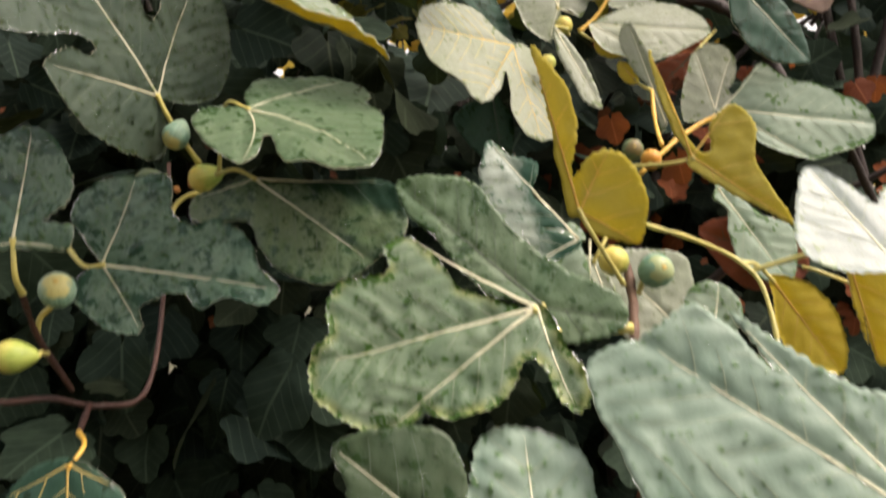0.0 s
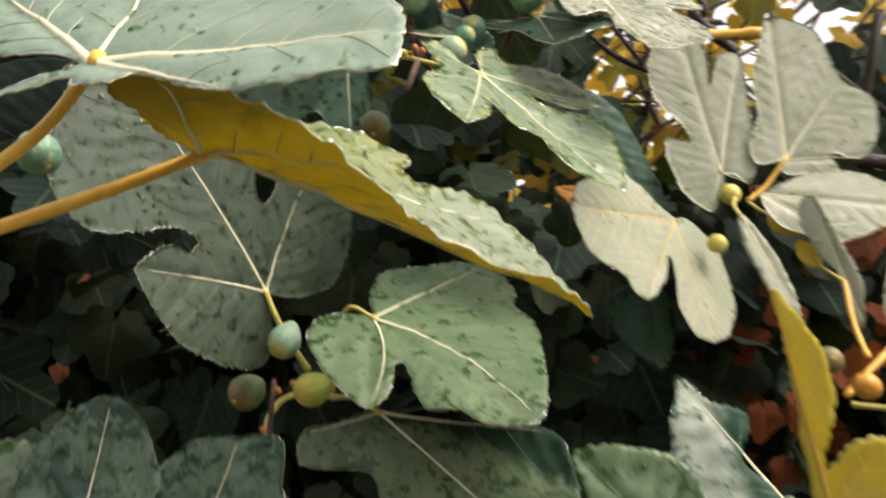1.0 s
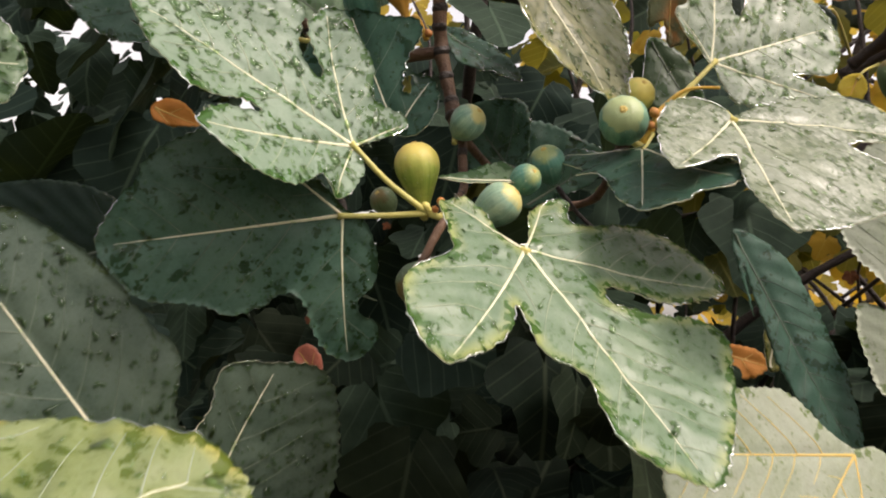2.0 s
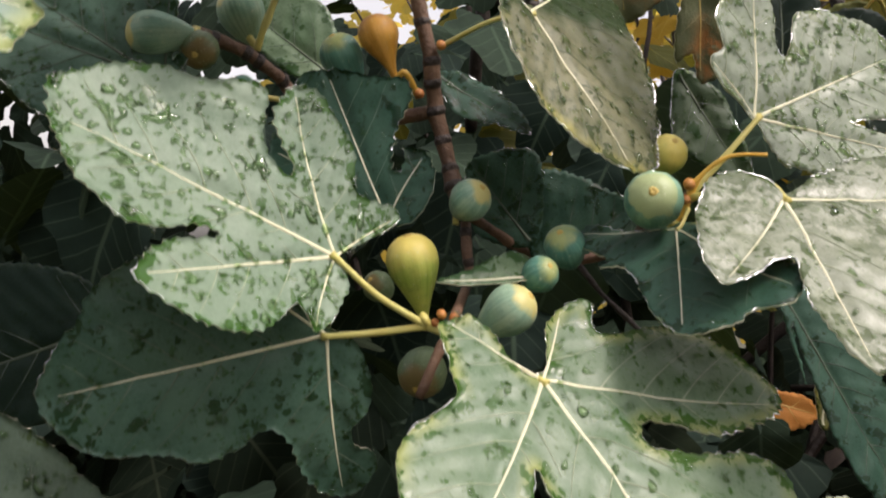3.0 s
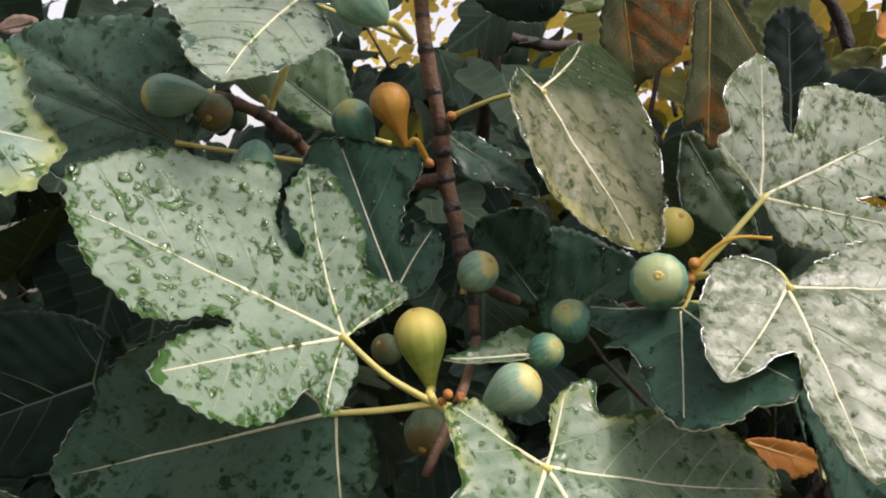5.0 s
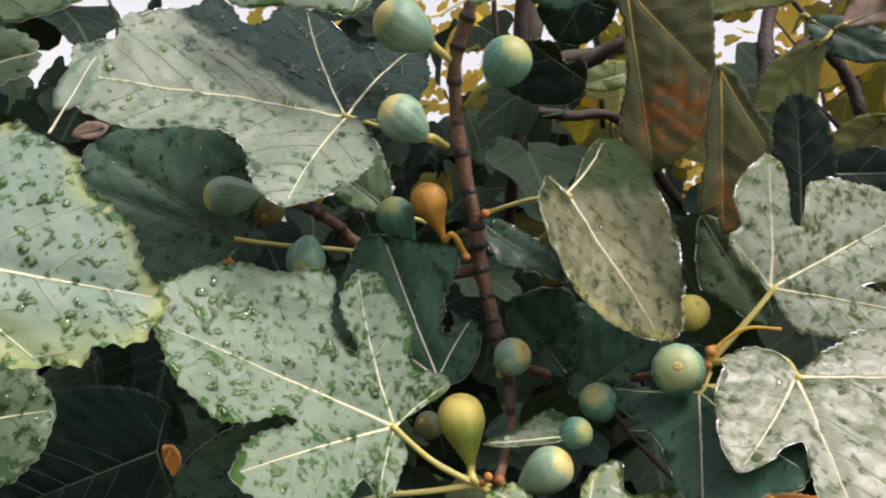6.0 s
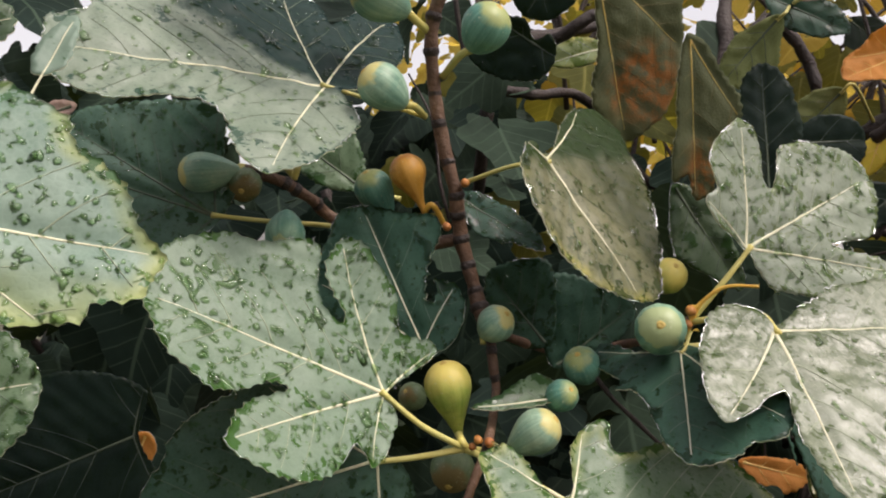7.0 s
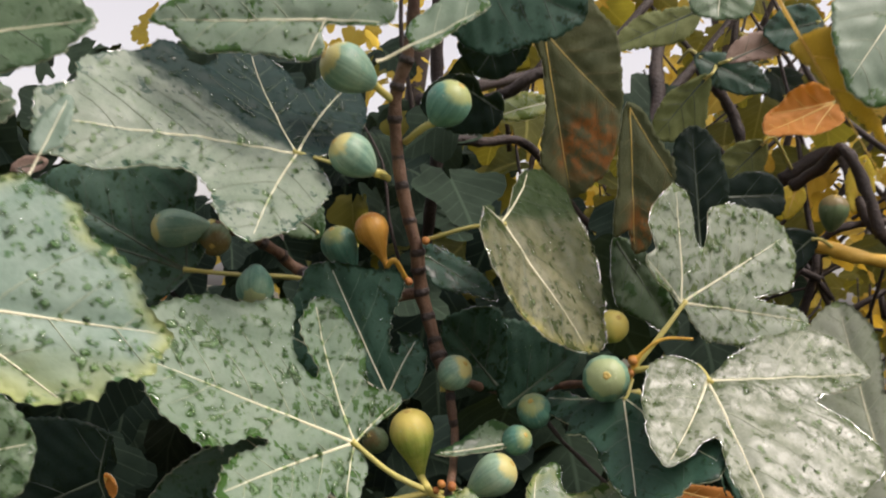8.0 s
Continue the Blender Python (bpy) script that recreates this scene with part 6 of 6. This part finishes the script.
twig('leaf_stalk', [(0.450, 1.237, 1.433), (0.403, 1.222, 1.411), (0.358, 1.184, 1.381), (0.305, 1.147, 1.334)], 0.0034, 0.0034, STALK_GOLD, 'forked amber stalk of a leaf')
twig('leaf_stalk', [(0.344, 1.285, 1.471), (0.341, 1.239, 1.418), (0.342, 1.189, 1.377)], 0.003, 0.003, STALK_GOLD, 'short amber stalk of a leaf')
twig('fig_branch', [(0.237, 0.787, 1.127), (0.242, 0.791, 1.157), (0.249, 0.854, 1.189), (0.250, 0.896, 1.217)], 0.005, 0.005, BARK, 'short red-brown branch of the fig bush')

# ---------------------------------------------------------------- ground and the bush behind
def soil():
    bm = bmesh.new()
    n, rings = 48, [0.0, 0.5, 1, 1.5, 2, 3, 4, 6, 10, 20, 60, 200, 800, 3000]
    last = None
    mid = bm.verts.new((0, 1.0, 0))
    for r in rings[1:]:
        row = []
        for k in range(n):
            a = 2 * math.pi * k / n
            x, y = r * math.cos(a), 1 + r * math.sin(a)
            row.append(bm.verts.new((x, y, 0.05 * noise.noise((x * 1.3, y * 1.3, 0)) * min(1, 30 / r))))
        for k in range(n):
            if last:
                bm.faces.new((last[k], row[k], row[(k + 1) % n], last[(k + 1) % n]))
            else:
                bm.faces.new((mid, row[k], row[(k + 1) % n]))
        last = row
    m = Tree("soil")
    col = m.mix(m.ramp(m.noise(3, 6), [(0.35, 0.0), (0.65, 1.0)]), (0.055, 0.04, 0.028), (0.06, 0.075, 0.03))
    col = m.mix(m.ramp(m.noise(60, 4), [(0.5, 0.0), (0.7, 0.6)]), col, (0.10, 0.07, 0.045))
    ob = part("ground", bm, m.surface(col, 0.85, m.bump(m.noise(40, 5), 0.8, 0.02)))
    tagged(ob, "dark damp soil with some grass", "ground", kind="structure")


soil()


def mass_leaf(rng):
    """The outline of a simple three-lobed leaf, in its own plane."""
    out = []
    spread, deep_cut = rng.uniform(48, 64), rng.uniform(0.45, 0.75)
    lobes = [(0, 1.0), (spread, 0.82), (-spread, 0.82), (spread + 52, 0.5), (-spread - 52, 0.5)]
    for k in range(30):
        a = -165 + 330 * k / 29
        r = 0.3
        for c, h in lobes:
            d = abs(a - c) / 34.0
            if d < 1:
                r = max(r, h * (deep_cut + (1 - deep_cut) * math.cos(d * math.pi / 2) ** 0.8))
        out.append((r * math.cos(radians(a)), r * math.sin(radians(a))))
    return out


def foliage(name, mat, label, count, box, keep, seed, size=(0.06, 0.12), upward=0.5):
    """Leaves of the bush behind, too many and too deep to count."""
    rng = random.Random(seed)
    verts, faces, lie = [], [], []
    made = 0
    (x0, x1), (y0, y1), (z0, z1) = box
    while made < count:
        p = Vector((rng.uniform(x0, x1), rng.uniform(y0, y1), rng.uniform(z0, z1)))
        if not keep(p, rng):
            continue
        made += 1
        n = Vector((rng.gauss(0, 0.5), -0.8 + rng.gauss(0, 0.5), upward + rng.gauss(0, 0.4))).normalized()
        u = Vector((rng.gauss(0, 0.6), rng.gauss(0, 0.4) - 0.2, -0.8 + rng.gauss(0, 0.5)))
        u = (u - n * u.dot(n)).normalized()
        v = n.cross(u)
        s = rng.uniform(*size)
        c1, c2, c3 = rng.uniform(-0.5, 0.1), rng.uniform(-0.3, 0.5), rng.uniform(-0.2, 0.2)
        shape = mass_leaf(rng)
        start = len(verts)
        verts.append(p)
        lie.append((0.0, 0.0, 0.0))
        for f in (0.55, 1.0):
            for a, b in shape:
                a, b = a * f, b * f
                h = c1 * a * a + c2 * b * b + c3 * a * b + 0.10 * math.sin(7 * a + 5 * c3) * b
                lie.append((a, b, 0.0))
                verts.append(p + s * (u * a + v * b + n * h))
        k = len(shape)
        for i in range(k - 1):
            faces.append((start, start + 1 + i, start + 2 + i))
            faces.append((start + 1 + i, start + 1 + k + i, start + 2 + k + i, start + 2 + i))
    me = bpy.data.meshes.new(name)
    me.from_pydata(verts, [], faces)
    me.attributes.new("lie", "FLOAT_VECTOR", "POINT").data.foreach_set("vector", [c for q in lie for c in q])
    me.materials.append(mat)
    for poly in me.polygons:
        poly.use_smooth = True
    return tagged(new(name, me), label, "foliage", kind="stuff")


def mass_mat(name, a, b, through, glow, rough=0.65, spec=0.06):
    m = Tree(name)
    isl = m.n("ShaderNodeNewGeometry").outputs["Random Per Island"]
    col = m.mix(m.ramp(isl, [(0.1, 0.0), (0.9, 1.0)]), a, b)
    col = m.mix(m.ramp(m.noise(30, 4), [(0.35, 0.0), (0.7, 0.5)]), col, tuple(0.45 * c for c in a))
    lie = m.n("ShaderNodeAttribute")
    lie.attribute_name = "lie"
    sep = m.n("ShaderNodeSeparateXYZ")
    m.l(lie.outputs["Vector"], sep.inputs[0])
    off = m.n("ShaderNodeMath", operation="ABSOLUTE")
    m.l(sep.outputs[1], off.inputs[0])
    slant = m.n("ShaderNodeMath", operation="MULTIPLY_ADD")  # side veins lean forward from the midrib
    m.l(off.outputs[0], slant.inputs[0])
    slant.inputs[1].default_value = -0.8
    m.l(sep.outputs[0], slant.inputs[2])
    wavy = m.n("ShaderNodeMath", operation="PINGPONG")
    m.l(slant.outputs[0], wavy.inputs[0])
    wavy.inputs[1].default_value = 0.11
    vein = m.mix(1.0, m.ramp(off.outputs[0], [(0.012, 0.9), (0.035, 0.0)]), m.ramp(wavy.outputs[0], [(0.004, 0.45), (0.018, 0.0)]), "LIGHTEN")
    col = m.mix(vein, col, tuple(min(1.0, 1.5 * c + 0.006) for c in b))
    return m.surface(col, rough, m.bump(m.mix(0.5, m.noise(90, 3), vein), 0.5, 0.002), through=through, glow=glow, spec=spec)


def front(p):
    return 1.42 + (0.30 * p.x if p.x > 0 else 0.30 * p.x)


# gaps in the leaves, open to the sky: a point in each, the way it leads and its half width
GAPS = [(Vector(p), Vector(w), r) for p, w, r in (
    ((-0.075, 1.342, 2.110), (-0.113, 0.958, 0.263), 0.05),
    ((-0.291, 1.329, 2.135), (-0.360, 0.882, 0.303), 0.06),
    ((-0.395, 1.302, 2.065), (-0.450, 0.862, 0.232), 0.05),
    ((-0.644, 1.082, 1.862), (-0.730, 0.634, 0.256), 0.018),
    ((0.310, 1.325, 1.826), (0.240, 0.915, 0.325), 0.04),
)]


def open_gap(p):
    for spot, way, r in GAPS:
        along = (p - spot).dot(way)
        if -0.1 < along and (p - spot - way * along).length < r * (1 + 0.5 * along):
            return True
    return False


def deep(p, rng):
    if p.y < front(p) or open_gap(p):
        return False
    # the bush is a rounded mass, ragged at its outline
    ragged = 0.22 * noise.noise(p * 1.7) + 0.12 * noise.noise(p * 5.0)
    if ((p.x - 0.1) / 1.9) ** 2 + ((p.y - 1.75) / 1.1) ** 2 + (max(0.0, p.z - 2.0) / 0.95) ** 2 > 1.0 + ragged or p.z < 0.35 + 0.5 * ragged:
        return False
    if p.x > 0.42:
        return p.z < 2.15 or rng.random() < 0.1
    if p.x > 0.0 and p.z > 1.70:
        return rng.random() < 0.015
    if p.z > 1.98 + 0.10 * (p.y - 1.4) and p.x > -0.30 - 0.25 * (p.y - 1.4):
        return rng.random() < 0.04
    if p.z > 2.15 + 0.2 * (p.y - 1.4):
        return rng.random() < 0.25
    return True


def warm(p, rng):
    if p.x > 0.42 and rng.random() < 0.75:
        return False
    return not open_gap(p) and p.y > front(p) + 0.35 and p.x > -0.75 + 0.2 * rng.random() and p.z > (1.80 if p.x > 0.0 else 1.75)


# darker than leaves are: part of the bush's deep shade sits in these colours
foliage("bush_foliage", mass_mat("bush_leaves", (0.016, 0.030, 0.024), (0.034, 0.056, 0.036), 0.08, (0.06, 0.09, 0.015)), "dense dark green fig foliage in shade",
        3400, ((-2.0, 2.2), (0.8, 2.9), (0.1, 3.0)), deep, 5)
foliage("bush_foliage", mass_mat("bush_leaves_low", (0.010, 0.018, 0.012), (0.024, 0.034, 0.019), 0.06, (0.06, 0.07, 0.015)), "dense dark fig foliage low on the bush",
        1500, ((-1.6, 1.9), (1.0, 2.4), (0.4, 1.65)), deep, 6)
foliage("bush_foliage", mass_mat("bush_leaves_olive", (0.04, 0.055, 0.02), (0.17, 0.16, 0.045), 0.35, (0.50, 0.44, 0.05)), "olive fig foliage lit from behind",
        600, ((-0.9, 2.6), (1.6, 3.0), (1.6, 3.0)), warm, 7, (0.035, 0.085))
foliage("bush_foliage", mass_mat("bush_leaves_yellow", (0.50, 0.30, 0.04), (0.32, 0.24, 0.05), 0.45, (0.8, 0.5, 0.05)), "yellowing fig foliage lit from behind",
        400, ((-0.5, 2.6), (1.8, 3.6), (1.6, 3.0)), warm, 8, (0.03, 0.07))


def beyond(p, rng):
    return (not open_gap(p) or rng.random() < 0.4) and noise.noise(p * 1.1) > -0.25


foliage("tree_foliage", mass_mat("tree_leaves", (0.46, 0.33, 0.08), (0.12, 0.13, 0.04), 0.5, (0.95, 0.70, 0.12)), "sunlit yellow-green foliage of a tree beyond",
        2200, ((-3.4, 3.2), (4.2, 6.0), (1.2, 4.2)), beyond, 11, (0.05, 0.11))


def fallen(p, rng):
    return p.y > front(p) - 0.12


foliage("dry_leaves", mass_mat("dry_leaf", (0.07, 0.030, 0.018), (0.14, 0.055, 0.025), 0.2, (0.3, 0.10, 0.03)), "withered red-brown leaves caught in the bush",
        70, ((-0.9, 1.1), (1.1, 1.8), (0.7, 1.75)), fallen, 21, (0.010, 0.022))


def russet(p, rng):
    return p.y > front(p) - 0.05 - 0.1 * rng.random() and p.z < 1.72 - 0.25 * (p.x - 0.2)


foliage("dry_leaves", mass_mat("dry_leaf_red", (0.10, 0.030, 0.016), (0.20, 0.065, 0.026), 0.25, (0.40, 0.12, 0.03)), "dry red-brown leaves low in the bush",
        110, ((0.18, 1.0), (1.35, 1.75), (1.05, 1.72)), russet, 23, (0.025, 0.055))


# the stems that carry the bush, and the trunk of the tree beyond
def stems(seed):
    rng = random.Random(seed)
    for k in range(6):
        foot = Vector((-0.9 + 0.42 * k + rng.uniform(-0.1, 0.1), 1.95 + rng.uniform(-0.15, 0.25), -0.05))
        lean = Vector((rng.uniform(-0.25, 0.25), rng.uniform(-0.25, 0.0), 1.0))
        pts = [foot + lean * h + Vector((rng.gauss(0, 0.04), rng.gauss(0, 0.04), 0)) for h in (0.0, 0.5, 1.0, 1.5, 2.0)]
        thing = new("bush_stem")
        thing.matrix_world = Matrix.Translation(pts[0])
        bm = bmesh.new()
        tube(bm, [p - pts[0] for p in pts], 0.015, 0.007, 10, 6, 0.25, 0.003)
        part("wood", bm, BARK_DARK, thing)
        for h in (2, 3):
            bm = bmesh.new()
            side = Vector((rng.uniform(-0.5, 0.5), rng.uniform(-0.45, 0.1), 0.45))
            tube(bm, [pts[h] - pts[0], pts[h] - pts[0] + 0.5 * side + Vector((0, 0, 0.05)), pts[h] - pts[0] + side], 0.012, 0.005, 8, 5, 0.25)
            part("limb", bm, BARK_DARK, thing)
        tagged(thing, "grey-brown upright stem of the fig bush", "stem", "stems of the bush")


stems(31)


def far_trunks():
    for x, y, lean in ((-2.2, 5.3, 0.3), (0.1, 5.0, -0.2), (2.1, 5.4, 0.25)):
        thing = new("tree_trunk")
        thing.matrix_world = Matrix.Translation((x, y, 0))
        bm = bmesh.new()
        tube(bm, [Vector((0, 0, -0.1)), Vector((0.05 * lean, 0, 1.0)), Vector((0.5 * lean, 0.05, 2.2)), Vector((lean, 0, 3.6))], 0.13, 0.05, 12, 6, 0.2, 0.03)
        part("trunk", bm, BARK_DARK, thing)
        for k, (dx, dy) in enumerate(((0.9, 0.1), (-0.8, -0.1), (0.3, 0.5))):
            bm = bmesh.new()
            z = 1.7 + 0.4 * k
            tube(bm, [Vector((0.35 * lean, 0, z)), Vector((0.5 * dx, 0.5 * dy, z + 0.5)), Vector((dx, dy, z + 0.9))], 0.045, 0.015, 8, 5, 0.2)
            part("limb", bm, BARK_DARK, thing)
        tagged(thing, "dark trunk of a tree beyond the bush", "tree", "trees beyond")


far_trunks()


# fine bare twigs among the leaves behind
def twiggery(seed):
    rng = random.Random(seed)
    bm = bmesh.new()
    for _ in range(240):
        p = Vector((rng.uniform(-0.7, 1.8), rng.uniform(1.68, 2.9), rng.uniform(1.3, 2.5)))
        d = Vector((rng.uniform(-0.6, 0.6), rng.uniform(-0.2, 0.3), rng.uniform(0.3, 1.0))).normalized()
        pts = [p]
        for _ in range(4):
            d = (d + Vector((rng.gauss(0, 0.35), rng.gauss(0, 0.2), rng.gauss(0, 0.3)))).normalized()
            pts.append(pts[-1] + d * rng.uniform(0.08, 0.2))
            pts[-1].y = max(pts[-1].y, 1.64)
        tube(bm, pts, rng.uniform(0.004, 0.010), 0.002, 6, 4, 0.3)
    tagged(part("bare_twigs", bm, BARK_DARK), "tangle of thin dark bare twigs", "twigs", kind="stuff")


twiggery(3)


# an unseen plain wall behind the camera, added to block low light
def light_block_wall():
    bm = bmesh.new()
    bmesh.ops.create_cube(bm, size=1)
    for v in bm.verts:
        v.co = Vector((v.co.x * 14, -3.2 + v.co.y * 0.3, 1.5 + v.co.z * 3.0))
    bmesh.ops.bevel(bm, geom=bm.edges[:], offset=0.02, segments=2, affect="EDGES")
    ob = part("wall_south", bm, plain("wall_render", (0.20, 0.19, 0.16), (0.25, 0.23, 0.20), 3, 0.85, 0.5, 0.004))
    tagged(ob, "plain rendered wall, unseen, added to block low light", "wall", kind="structure")


light_block_wall()
